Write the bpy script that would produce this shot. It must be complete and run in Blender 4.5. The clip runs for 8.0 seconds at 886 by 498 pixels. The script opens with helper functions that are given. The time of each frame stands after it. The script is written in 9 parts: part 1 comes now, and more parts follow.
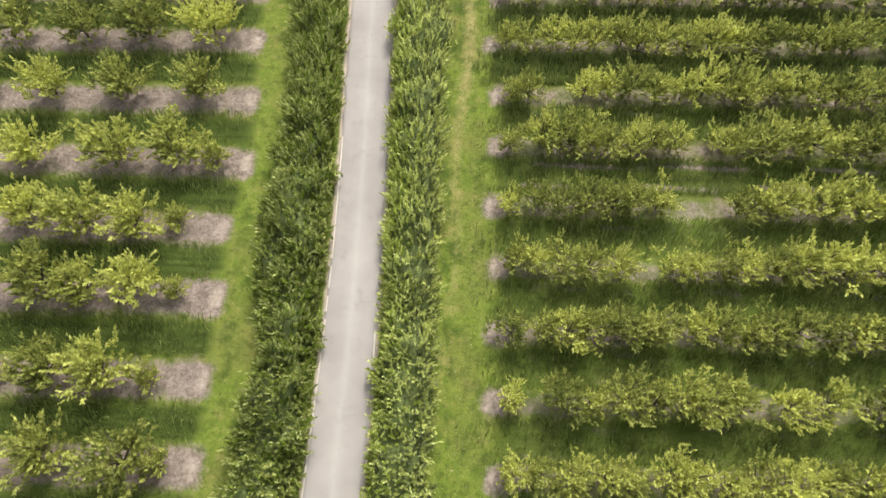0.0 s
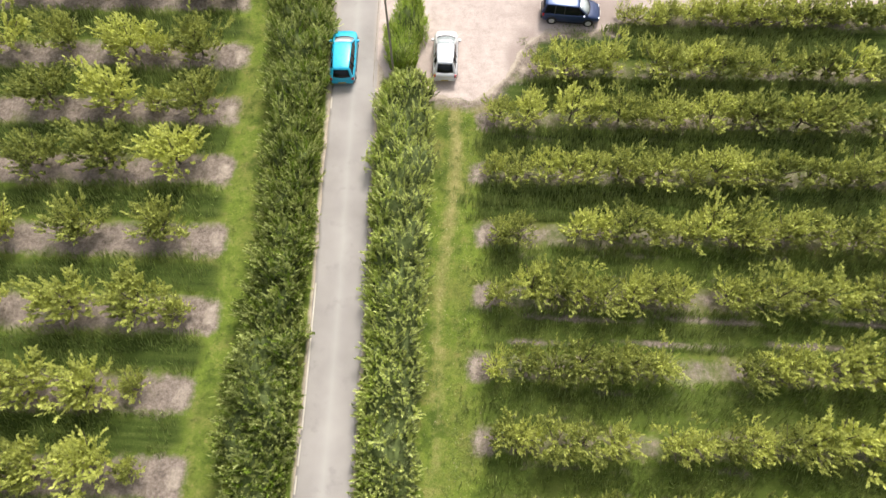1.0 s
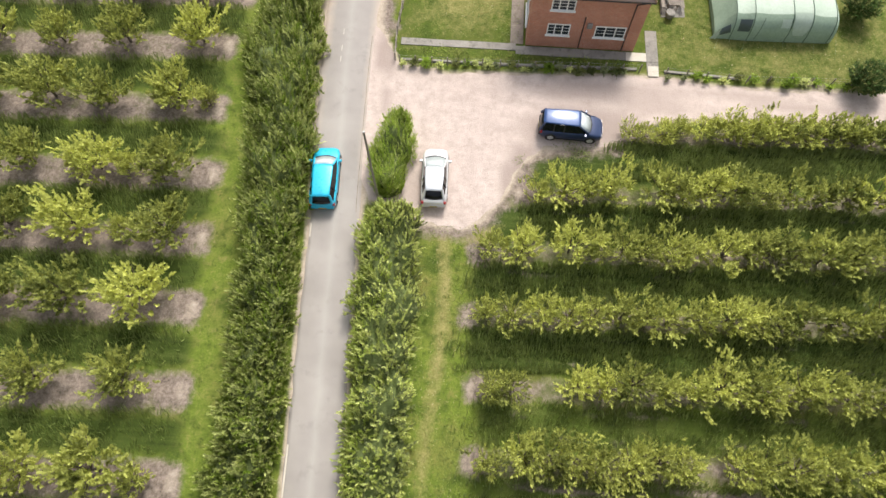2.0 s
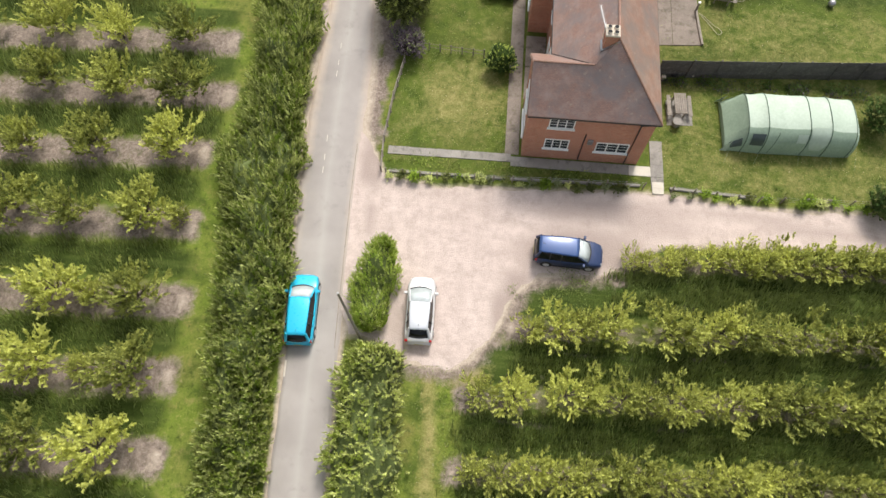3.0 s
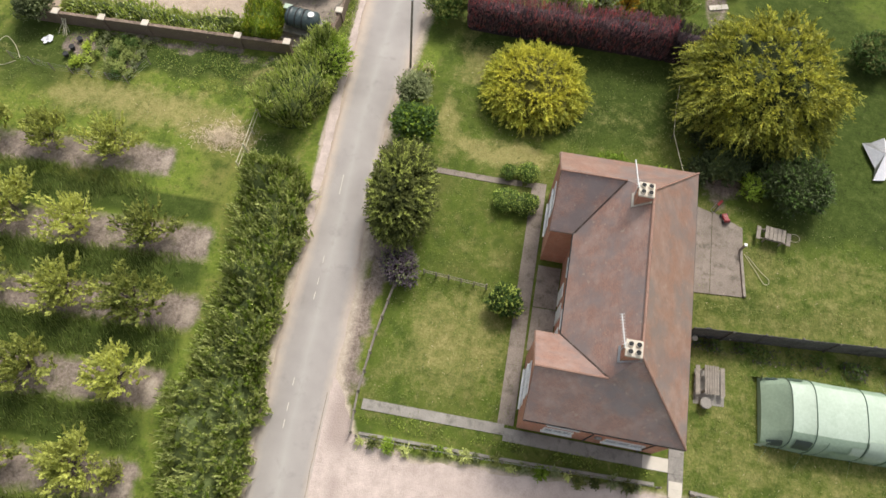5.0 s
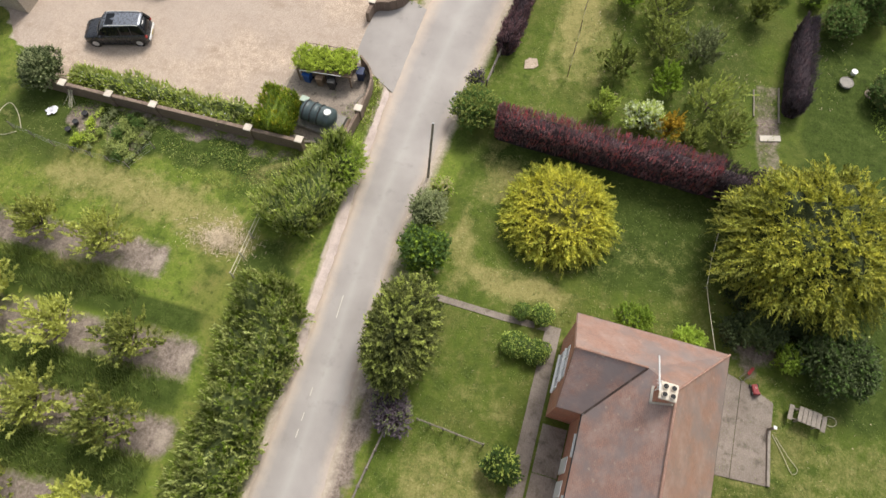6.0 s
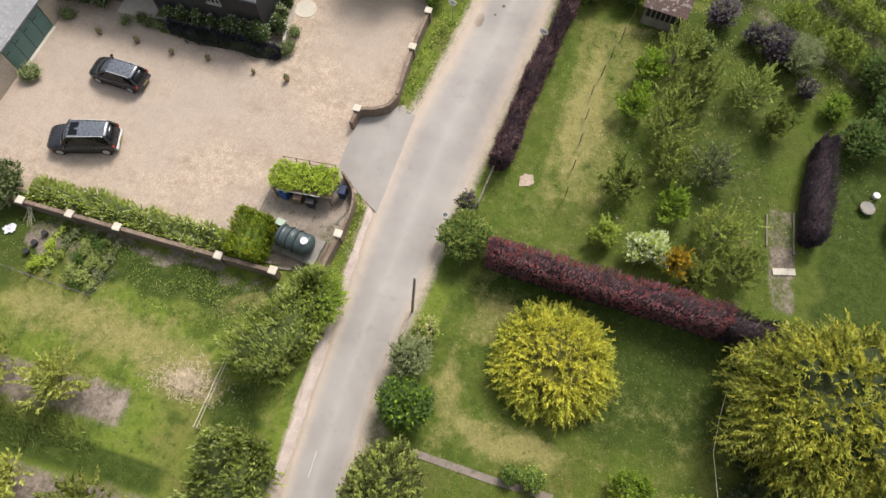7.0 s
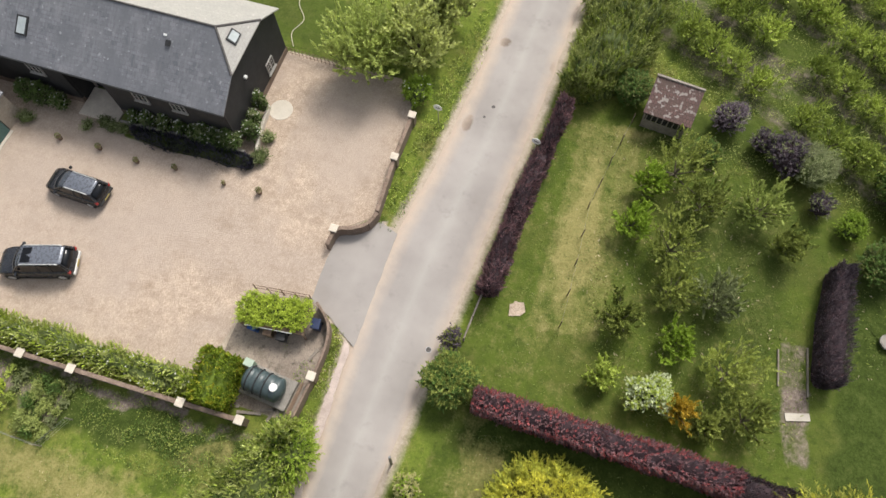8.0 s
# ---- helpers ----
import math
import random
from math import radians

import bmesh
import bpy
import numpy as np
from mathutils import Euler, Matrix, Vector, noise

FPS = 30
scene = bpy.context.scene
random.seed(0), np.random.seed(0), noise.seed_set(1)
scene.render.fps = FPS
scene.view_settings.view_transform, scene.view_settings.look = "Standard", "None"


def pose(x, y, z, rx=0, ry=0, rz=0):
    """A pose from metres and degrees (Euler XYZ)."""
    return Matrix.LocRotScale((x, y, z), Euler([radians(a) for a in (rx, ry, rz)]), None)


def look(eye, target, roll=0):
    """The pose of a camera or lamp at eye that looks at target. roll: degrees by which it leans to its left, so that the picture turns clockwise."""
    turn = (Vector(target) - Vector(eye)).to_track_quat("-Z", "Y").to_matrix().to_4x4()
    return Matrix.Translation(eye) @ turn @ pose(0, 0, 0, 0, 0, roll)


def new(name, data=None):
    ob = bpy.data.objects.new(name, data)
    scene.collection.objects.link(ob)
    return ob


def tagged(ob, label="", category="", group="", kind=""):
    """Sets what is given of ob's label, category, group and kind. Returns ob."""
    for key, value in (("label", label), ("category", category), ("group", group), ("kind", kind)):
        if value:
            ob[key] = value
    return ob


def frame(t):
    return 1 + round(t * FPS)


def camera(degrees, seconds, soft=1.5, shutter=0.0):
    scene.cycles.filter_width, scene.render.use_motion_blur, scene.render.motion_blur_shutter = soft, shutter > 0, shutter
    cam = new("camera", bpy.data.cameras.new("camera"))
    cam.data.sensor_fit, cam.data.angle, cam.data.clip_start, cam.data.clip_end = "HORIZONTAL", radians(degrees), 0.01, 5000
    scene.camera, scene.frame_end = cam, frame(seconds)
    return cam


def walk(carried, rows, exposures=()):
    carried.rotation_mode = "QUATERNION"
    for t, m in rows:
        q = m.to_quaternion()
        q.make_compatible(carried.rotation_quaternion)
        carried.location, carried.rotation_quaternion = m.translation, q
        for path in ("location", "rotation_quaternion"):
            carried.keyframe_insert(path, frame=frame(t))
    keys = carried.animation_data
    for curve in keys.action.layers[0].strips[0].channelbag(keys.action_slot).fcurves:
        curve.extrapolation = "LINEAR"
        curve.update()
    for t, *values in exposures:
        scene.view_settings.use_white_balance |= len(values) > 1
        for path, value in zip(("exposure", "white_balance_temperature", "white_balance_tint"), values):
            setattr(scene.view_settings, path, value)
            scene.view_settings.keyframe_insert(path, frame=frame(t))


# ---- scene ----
cam = camera(68.5, 8.0, soft=1.45, shutter=0.15)
METRES, EYE, TILT, LEAN, TURN = 76.15, 38.5, 0.0, 0.0, 4.5
ROWS = [
    (0.0, 0.0, 0.0, 0.0, -0.6, -67.85, 0.24),
    (0.5, 0.0083, 0.0699, 0.0027, -0.62, -67.94, 0.26),
    (1.0, 0.0166, 0.1389, 0.005, -0.65, -67.94, 0.28),
    (1.5, 0.0239, 0.205, 0.0057, -0.43, -67.93, 0.3),
    (3.0, 0.0451, 0.3881, 0.0099, 0.72, -67.81, 0.41),
    (3.5, 0.0505, 0.4464, 0.0107, 0.78, -67.85, 0.41),
    (4.0, 0.0563, 0.5055, 0.011, 1.26, -67.93, 0.49),
    (4.5, 0.0603, 0.564, 0.011, 3.01, -67.91, 0.44),
    (6.0, 0.058, 0.7479, 0.0122, 12.06, -67.98, 0.22),
    (6.5, 0.0518, 0.811, 0.0135, 12.61, -68.06, 0.17),
    (7.0, 0.0457, 0.8751, 0.015, 12.86, -68.15, 0.25),
    (7.5, 0.0398, 0.9348, 0.014, 12.87, -68.01, 0.32),
    (8.0, 0.034, 0.9953, 0.0143, 12.84, -68.08, 0.43),
]
walk(cam, [(t, pose(0, 0, EYE, TILT, LEAN, TURN) @ pose(METRES * x, METRES * y, METRES * z, 90 + pitch, roll, yaw)) for t, x, y, z, yaw, pitch, roll in ROWS], [(0.0, 0.80), (1.5, 0.77), (3.0, 0.65), (4.5, 0.53), (6.0, 0.52), (8.0, 0.49)])

# world: bright hazy sky, soft sun high ahead of the camera
SUN_EL, SUN_AZ = 51.0, 14.0      # degrees; azimuth from +y towards +x
world = bpy.data.worlds.new("sky")
scene.world = world
world.use_nodes = True
wn, wl = world.node_tree.nodes, world.node_tree.links
sky = wn.new("ShaderNodeTexSky")
sky.sky_type, sky.sun_disc = "NISHITA", False
sky.sun_elevation, sky.sun_rotation = radians(SUN_EL), radians(SUN_AZ)
sky.dust_density, sky.air_density = 4.0, 1.0
hue = wn.new("ShaderNodeHueSaturation")
hue.inputs["Saturation"].default_value = 0.35
wl.new(sky.outputs["Color"], hue.inputs["Color"])
wl.new(hue.outputs["Color"], wn["Background"].inputs["Color"])
wn["Background"].inputs["Strength"].default_value = 0.13
sun = new("sun", bpy.data.lights.new("sun", "SUN"))
sun.data.energy, sun.data.angle, sun.data.color = 2.1, radians(16), (1.0, 0.94, 0.86)
el, az = radians(SUN_EL), radians(SUN_AZ)
sun.matrix_world = look((0, 0, 80), (-80 * math.cos(el) * math.sin(az), -80 * math.cos(el) * math.cos(az), 80 - 80 * math.sin(el)))


# ---- materials ----
def nodes_of(name):
    m = bpy.data.materials.new(name)
    m.use_nodes = True
    nt = m.node_tree
    return m, nt, nt.nodes["Principled BSDF"]


def link(nt, a, b):
    nt.links.new(a, b)


def noise_node(nt, scale, vec=None, detail=4.0, rough=0.6):
    n = nt.nodes.new("ShaderNodeTexNoise")
    n.inputs["Scale"].default_value, n.inputs["Detail"].default_value, n.inputs["Roughness"].default_value = scale, detail, rough
    if vec is not None:
        link(nt, vec, n.inputs["Vector"])
    return n.outputs["Fac"]


def ramp(nt, fac, stops):
    n = nt.nodes.new("ShaderNodeValToRGB")
    e = n.color_ramp.elements
    while len(e) < len(stops):
        e.new(0.5)
    for k, (p, c) in enumerate(stops):
        e[k].position, e[k].color = p, (*c, 1)
    link(nt, fac, n.inputs["Fac"])
    return n.outputs["Color"]


def mix(nt, fac, a, b, mode="MIX"):
    n = nt.nodes.new("ShaderNodeMix")
    n.data_type, n.blend_type = "RGBA", mode
    for sock, v in (("Factor", fac), ("A", a), ("B", b)):
        s = [q for q in n.inputs if q.name == sock and q.enabled][0]
        if isinstance(v, (int, float)):
            s.default_value = v
        elif isinstance(v, tuple):
            s.default_value = (*v, 1)
        else:
            link(nt, v, s)
    return [q for q in n.outputs if q.enabled][0]


def maths(nt, op, a, b=0.0, clamp=False):
    n = nt.nodes.new("ShaderNodeMath")
    n.operation, n.use_clamp = op, clamp
    for s, v in zip(n.inputs, (a, b)):
        if isinstance(v, (int, float)):
            s.default_value = v
        else:
            link(nt, v, s)
    return n.outputs[0]


def bump(nt, bsdf, height, strength, distance=0.02):
    n = nt.nodes.new("ShaderNodeBump")
    n.inputs["Strength"].default_value, n.inputs["Distance"].default_value = strength, distance
    link(nt, height, n.inputs["Height"])
    link(nt, n.outputs["Normal"], bsdf.inputs["Normal"])


def place(nt, world_space=True):
    if world_space:
        return nt.nodes.new("ShaderNodeNewGeometry").outputs["Position"]
    return nt.nodes.new("ShaderNodeTexCoord").outputs["Object"]


def rough_mat(name, dark, light, fine=30.0, broad=1.2, rough=0.85, metal=0.0, depth=0.3, world_space=False, stain=None, dist=0.01):
    """A plain material with grain, broad variation, stains and fine relief."""
    m, nt, b = nodes_of(name)
    v = place(nt, world_space)
    f, g = noise_node(nt, fine, v), noise_node(nt, broad, v, 5)
    c = ramp(nt, maths(nt, "ADD", maths(nt, "MULTIPLY", f, 0.5), maths(nt, "MULTIPLY", g, 0.5)), [(0.36, dark), (0.64, light)])
    if stain:
        c = mix(nt, ramp(nt, noise_node(nt, broad * 2.3, v, 6, 0.7), [(0.52, (0, 0, 0)), (0.68, (1, 1, 1))]), c, stain)
    link(nt, c, b.inputs["Base Color"])
    b.inputs["Roughness"].default_value, b.inputs["Metallic"].default_value = rough, metal
    bump(nt, b, f, depth, dist)
    return m


def leaf_mat(name, dark, light, glow=0.38, rough=0.55, tint=0.35):
    """Leaves: every leaf its own shade, every plant its own tint, light showing through."""
    m, nt, b = nodes_of(name)
    isl = nt.nodes.new("ShaderNodeNewGeometry").outputs["Random Per Island"]
    obj = nt.nodes.new("ShaderNodeObjectInfo").outputs["Random"]
    clump = maths(nt, "ADD", maths(nt, "MULTIPLY", noise_node(nt, 1.0, place(nt), 2, 0.6), 0.55), maths(nt, "MULTIPLY", noise_node(nt, 3.4, place(nt), 2, 0.6), 0.5))
    f = maths(nt, "ADD", maths(nt, "MULTIPLY", isl, 0.2), maths(nt, "MULTIPLY", clump, 1.16))
    f = maths(nt, "ADD", f, maths(nt, "MULTIPLY", maths(nt, "SUBTRACT", obj, 0.5), tint), True)
    c = ramp(nt, f, [(0.38, dark), (0.95, light)])
    link(nt, c, b.inputs["Base Color"])
    b.inputs["Roughness"].default_value = rough
    b.inputs["Specular IOR Level"].default_value = 0.18
    t = nt.nodes.new("ShaderNodeBsdfTranslucent")
    link(nt, c, t.inputs["Color"])
    s = nt.nodes.new("ShaderNodeMixShader")
    s.inputs[0].default_value = glow
    link(nt, b.outputs[0], s.inputs[1])
    link(nt, t.outputs[0], s.inputs[2])
    link(nt, s.outputs[0], nt.nodes["Material Output"].inputs["Surface"])
    return m


def paint(name, col, rough=0.25, metal=0.3):
    m, nt, b = nodes_of(name)
    v = place(nt, False)
    dust = ramp(nt, noise_node(nt, 3.0, v, 6), [(0.4, col), (0.9, tuple(min(1, k * 0.92 + 0.015) for k in col))])
    link(nt, dust, b.inputs["Base Color"])
    b.inputs["Metallic"].default_value = metal
    b.inputs["Coat Weight"].default_value, b.inputs["Coat Roughness"].default_value = 0.35, 0.14
    link(nt, ramp(nt, noise_node(nt, 6.0, v), [(0.3, (rough,) * 3), (0.8, (rough + 0.15,) * 3)]), b.inputs["Roughness"])
    return m


def glassy(name, col=(0.02, 0.025, 0.03), rough=0.06, shine=0.6):
    m, nt, b = nodes_of(name)
    link(nt, ramp(nt, noise_node(nt, 2.0, place(nt, False)), [(0.3, col), (0.8, tuple(k * 1.4 for k in col))]), b.inputs["Base Color"])
    b.inputs["Roughness"].default_value, b.inputs["Specular IOR Level"].default_value = rough, shine
    return m


def ground_mat():
    m, nt, b = nodes_of("ground")
    v = place(nt)

    def attr(n):
        a = nt.nodes.new("ShaderNodeAttribute")
        a.attribute_name = n
        return a.outputs["Fac"]
    fine, mid, broad, patch = noise_node(nt, 7.0, v, 7, 0.78), noise_node(nt, 1.6, v, 6, 0.7), noise_node(nt, 0.2, v, 5, 0.6), noise_node(nt, 0.55, v, 6, 0.65)
    grass = ramp(nt, maths(nt, "ADD", maths(nt, "MULTIPLY", fine, 0.45), maths(nt, "MULTIPLY", mid, 0.55)),
                 [(0.3, (0.066, 0.106, 0.015)), (0.52, (0.15, 0.2, 0.03)), (0.75, (0.265, 0.295, 0.062))])
    grass = mix(nt, ramp(nt, broad, [(0.45, (0, 0, 0)), (0.66, (0.6, 0.6, 0.6))]), grass, mix(nt, fine, (0.12, 0.115, 0.03), (0.24, 0.21, 0.075)))
    grass = mix(nt, ramp(nt, patch, [(0.36, (0.85, 0.85, 0.85)), (0.5, (0, 0, 0))]), grass, mix(nt, fine, (0.035, 0.06, 0.01), (0.085, 0.125, 0.02)))
    grass = mix(nt, ramp(nt, noise_node(nt, 0.8, v, 7, 0.75), [(0.54, (0, 0, 0)), (0.7, (0.7, 0.7, 0.7))]), grass, mix(nt, fine, (0.15, 0.135, 0.04), (0.27, 0.23, 0.09)))

    grass = mix(nt, ramp(nt, noise_node(nt, 3.1, v, 6, 0.75), [(0.55, (0, 0, 0)), (0.7, (0.5, 0.5, 0.5))]), grass, mix(nt, fine, (0.16, 0.14, 0.045), (0.3, 0.255, 0.11)))
    grass = mix(nt, ramp(nt, noise_node(nt, 2.3, v, 5, 0.7), [(0.33, (0.8, 0.8, 0.8)), (0.47, (0, 0, 0))]), grass, mix(nt, fine, (0.03, 0.05, 0.01), (0.075, 0.105, 0.02)))

    def layer(base, name, colour, sharp=0.28, wobble=0.75):
        n = maths(nt, "ADD", attr(name), maths(nt, "MULTIPLY", maths(nt, "SUBTRACT", maths(nt, "ADD", maths(nt, "ADD", maths(nt, "MULTIPLY", patch, 0.4), maths(nt, "MULTIPLY", mid, 0.4)), maths(nt, "MULTIPLY", fine, 0.3)), 0.55), wobble))
        f = ramp(nt, n, [(0.5 - sharp / 2, (0, 0, 0)), (0.5 + sharp / 2, (1, 1, 1))])
        return mix(nt, f, base, colour)
    mp = nt.nodes.new("ShaderNodeMapping")
    mp.inputs["Scale"].default_value = (0.14, 2.4, 1.0)
    mp.inputs["Rotation"].default_value = (0, 0, -0.045)
    link(nt, v, mp.inputs["Vector"])
    streak = mix(nt, attr("rows"), mid, noise_node(nt, 1.0, mp.outputs[0], 4, 0.6))
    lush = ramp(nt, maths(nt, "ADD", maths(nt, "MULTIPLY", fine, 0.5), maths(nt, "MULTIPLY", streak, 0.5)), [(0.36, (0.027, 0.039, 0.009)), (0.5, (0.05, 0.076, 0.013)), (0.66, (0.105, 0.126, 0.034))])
    dry = ramp(nt, maths(nt, "ADD", maths(nt, "MULTIPLY", fine, 0.6), maths(nt, "MULTIPLY", mid, 0.4)), [(0.3, (0.15, 0.145, 0.04)), (0.7, (0.37, 0.33, 0.135))])
    soil = ramp(nt, maths(nt, "ADD", maths(nt, "MULTIPLY", noise_node(nt, 4.5, v, 8, 0.8), 0.65), maths(nt, "MULTIPLY", mid, 0.35)), [(0.36, (0.08, 0.064, 0.05)), (0.48, (0.20, 0.160, 0.132)), (0.68, (0.42, 0.35, 0.295))])
    dirt = ramp(nt, maths(nt, "ADD", maths(nt, "MULTIPLY", fine, 0.5), maths(nt, "MULTIPLY", mid, 0.5)), [(0.3, (0.33, 0.27, 0.21)), (0.7, (0.56, 0.48, 0.39))])
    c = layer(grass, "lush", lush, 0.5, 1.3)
    c = layer(c, "dry", dry, 0.5, 2.0)
    c = layer(c, "soil", soil, 0.45, 2.3)
    c = layer(c, "dirt", dirt, 0.3, 0.7)
    link(nt, c, b.inputs["Base Color"])
    b.inputs["Roughness"].default_value = 0.95
    b.inputs["Specular IOR Level"].default_value = 0.15
    bump(nt, b, maths(nt, "ADD", fine, maths(nt, "MULTIPLY", mid, 0.8)), 0.6, 0.1)
    return m


def road_mat():
    """Old pale tarmac: worn wheel tracks, patched darker parts, sandy dust along both edges."""
    m, nt, b = nodes_of("tarmac")
    v = place(nt)
    a = nt.nodes.new("ShaderNodeAttribute")
    a.attribute_name = "edge"
    w = nt.nodes.new("ShaderNodeAttribute")
    w.attribute_name = "track"
    fine, mid, broad = noise_node(nt, 40.0, v, 5, 0.7), noise_node(nt, 2.2, v, 5), noise_node(nt, 0.25, v, 3)
    c = ramp(nt, maths(nt, "ADD", maths(nt, "MULTIPLY", fine, 0.35), maths(nt, "MULTIPLY", broad, 0.65)), [(0.35, (0.275, 0.252, 0.234)), (0.65, (0.385, 0.356, 0.332))])
    c = mix(nt, maths(nt, "MULTIPLY", w.outputs["Fac"], 0.35), c, (0.46, 0.44, 0.41))
    c = mix(nt, ramp(nt, noise_node(nt, 0.7, v, 6, 0.75), [(0.56, (0, 0, 0)), (0.74, (0.5, 0.5, 0.5))]), c, (0.2, 0.185, 0.17))
    mud = nt.nodes.new("ShaderNodeAttribute")
    mud.attribute_name = "mud"
    n = maths(nt, "ADD", mud.outputs["Fac"], maths(nt, "MULTIPLY", maths(nt, "SUBTRACT", mid, 0.5), 0.9))
    c = mix(nt, ramp(nt, n, [(0.4, (0, 0, 0)), (0.7, (0.9, 0.9, 0.9))]), c, mix(nt, fine, (0.13, 0.10, 0.08), (0.24, 0.19, 0.15)))
    n = maths(nt, "MULTIPLY", a.outputs["Fac"], maths(nt, "ADD", 0.35, maths(nt, "MULTIPLY", noise_node(nt, 1.1, v, 7, 0.72), 1.3)))
    c = mix(nt, ramp(nt, n, [(0.22, (0, 0, 0)), (0.8, (1, 1, 1))]), c, mix(nt, fine, (0.41, 0.325, 0.26), (0.58, 0.48, 0.395)))
    link(nt, c, b.inputs["Base Color"])
    b.inputs["Roughness"].default_value = 0.9
    b.inputs["Specular IOR Level"].default_value = 0.25
    bump(nt, b, fine, 0.4, 0.01)
    return m


def gravel_mat(name, dark, light, wear_shade, mottle=1.0):
    m, nt, b = nodes_of(name)
    v = place(nt)
    vor = nt.nodes.new("ShaderNodeTexVoronoi")
    vor.inputs["Scale"].default_value = 14.0
    link(nt, v, vor.inputs["Vector"])
    fine, mid, broad = noise_node(nt, 9.0, v, 8, 0.9), noise_node(nt, 1.3, v, 6, 0.65), noise_node(nt, 0.13, v, 3)
    c = ramp(nt, maths(nt, "ADD", maths(nt, "MULTIPLY", fine, 0.3 + 0.4 * mottle), maths(nt, "MULTIPLY", mid, 0.7 - 0.4 * mottle)), [(0.38, tuple(k * 0.85 for k in dark)), (0.6, tuple(k * 1.06 for k in light))])
    c = mix(nt, ramp(nt, broad, [(0.46, (0, 0, 0)), (0.6, (0.8 * mottle,) * 3)]), c, mix(nt, fine, wear_shade, tuple(k * 1.35 for k in wear_shade)))
    mp = nt.nodes.new("ShaderNodeMapping")
    mp.inputs["Scale"].default_value = (0.35, 1.1, 1.0)
    link(nt, v, mp.inputs["Vector"])
    c = mix(nt, ramp(nt, noise_node(nt, 0.9, mp.outputs[0], 6, 0.7), [(0.5, (0, 0, 0)), (0.68, (0.65 * mottle,) * 3)]), c, mix(nt, fine, wear_shade, dark))
    c = mix(nt, ramp(nt, noise_node(nt, 0.5, v, 8, 0.72), [(0.52, (0, 0, 0)), (0.7, (0.6 * mottle,) * 3)]), c, mix(nt, fine, tuple(k * 0.72 for k in dark), dark))
    c = mix(nt, maths(nt, "MULTIPLY", vor.outputs["Color"], 0.5 * mottle ** 2), c, tuple(k * 0.6 for k in dark))
    # darker tone where marks of wear or painted shade lie
    worn = nt.nodes.new("ShaderNodeAttribute")
    worn.attribute_name = "wear_shade"
    n = maths(nt, "ADD", worn.outputs["Fac"], maths(nt, "MULTIPLY", maths(nt, "SUBTRACT", mid, 0.5), 0.8))
    c = mix(nt, ramp(nt, n, [(0.15, (0, 0, 0)), (0.8, (0.85, 0.85, 0.85))]), c, mix(nt, fine, tuple(k * 0.75 for k in wear_shade), tuple(k * 1.35 for k in wear_shade)))
    link(nt, c, b.inputs["Base Color"])
    b.inputs["Roughness"].default_value = 0.95
    b.inputs["Specular IOR Level"].default_value = 0.2
    bump(nt, b, maths(nt, "ADD", vor.outputs["Distance"], fine), 0.6, 0.03)
    return m


def course_mat(name, c1, c2, joint, width, height, stain, rough=0.85, streak=None, spots=None, drift=0.45, shine=0.5, spot_at=0.66):
    """Brick or tile courses as fine relief: too small to be told apart singly."""
    m, nt, b = nodes_of(name)
    uv = nt.nodes.new("ShaderNodeUVMap").outputs["UV"]
    br = nt.nodes.new("ShaderNodeTexBrick")
    link(nt, uv, br.inputs["Vector"])
    for k, val in (("Scale", 1.0), ("Brick Width", width), ("Row Height", height), ("Mortar Size", height * 0.07), ("Mortar Smooth", 0.3), ("Bias", 0.0)):
        br.inputs[k].default_value = val
    br.inputs["Color1"].default_value, br.inputs["Color2"].default_value, br.inputs["Mortar"].default_value = (*c1, 1), (*c2, 1), (*joint, 1)
    v = place(nt)
    c = mix(nt, ramp(nt, noise_node(nt, 0.9, v, 7, 0.7), [(0.42, (0, 0, 0)), (0.68, (0.7, 0.7, 0.7))]), br.outputs["Color"], stain)
    c = mix(nt, ramp(nt, noise_node(nt, 7.0, v, 5, 0.7), [(0.4, (0, 0, 0)), (0.75, (0.5, 0.5, 0.5))]), c, tuple(k * 0.55 for k in c1))
    if streak:
        mp = nt.nodes.new("ShaderNodeMapping")
        mp.inputs["Scale"].default_value = (2.2 * (0.45 / drift), drift, 1.0)
        link(nt, uv, mp.inputs["Vector"])
        c = mix(nt, ramp(nt, noise_node(nt, 1.0, mp.outputs[0], 6, 0.7), [(0.45, (0, 0, 0)), (0.72, (0.75, 0.75, 0.75))]), c, streak[0])
        c = mix(nt, ramp(nt, noise_node(nt, 0.45, v, 4, 0.6), [(0.45, (0, 0, 0)), (0.62, (0.7, 0.7, 0.7))]), c, streak[1])
    if spots:
        c = mix(nt, ramp(nt, noise_node(nt, 3.3, v, 3, 0.5), [(spot_at, (0, 0, 0)), (spot_at + 0.06, (0.8, 0.8, 0.8))]), c, spots)
    link(nt, c, b.inputs["Base Color"])
    b.inputs["Roughness"].default_value, b.inputs["Specular IOR Level"].default_value = rough, shine
    bump(nt, b, br.outputs["Fac"], -0.5, 0.02)
    return m


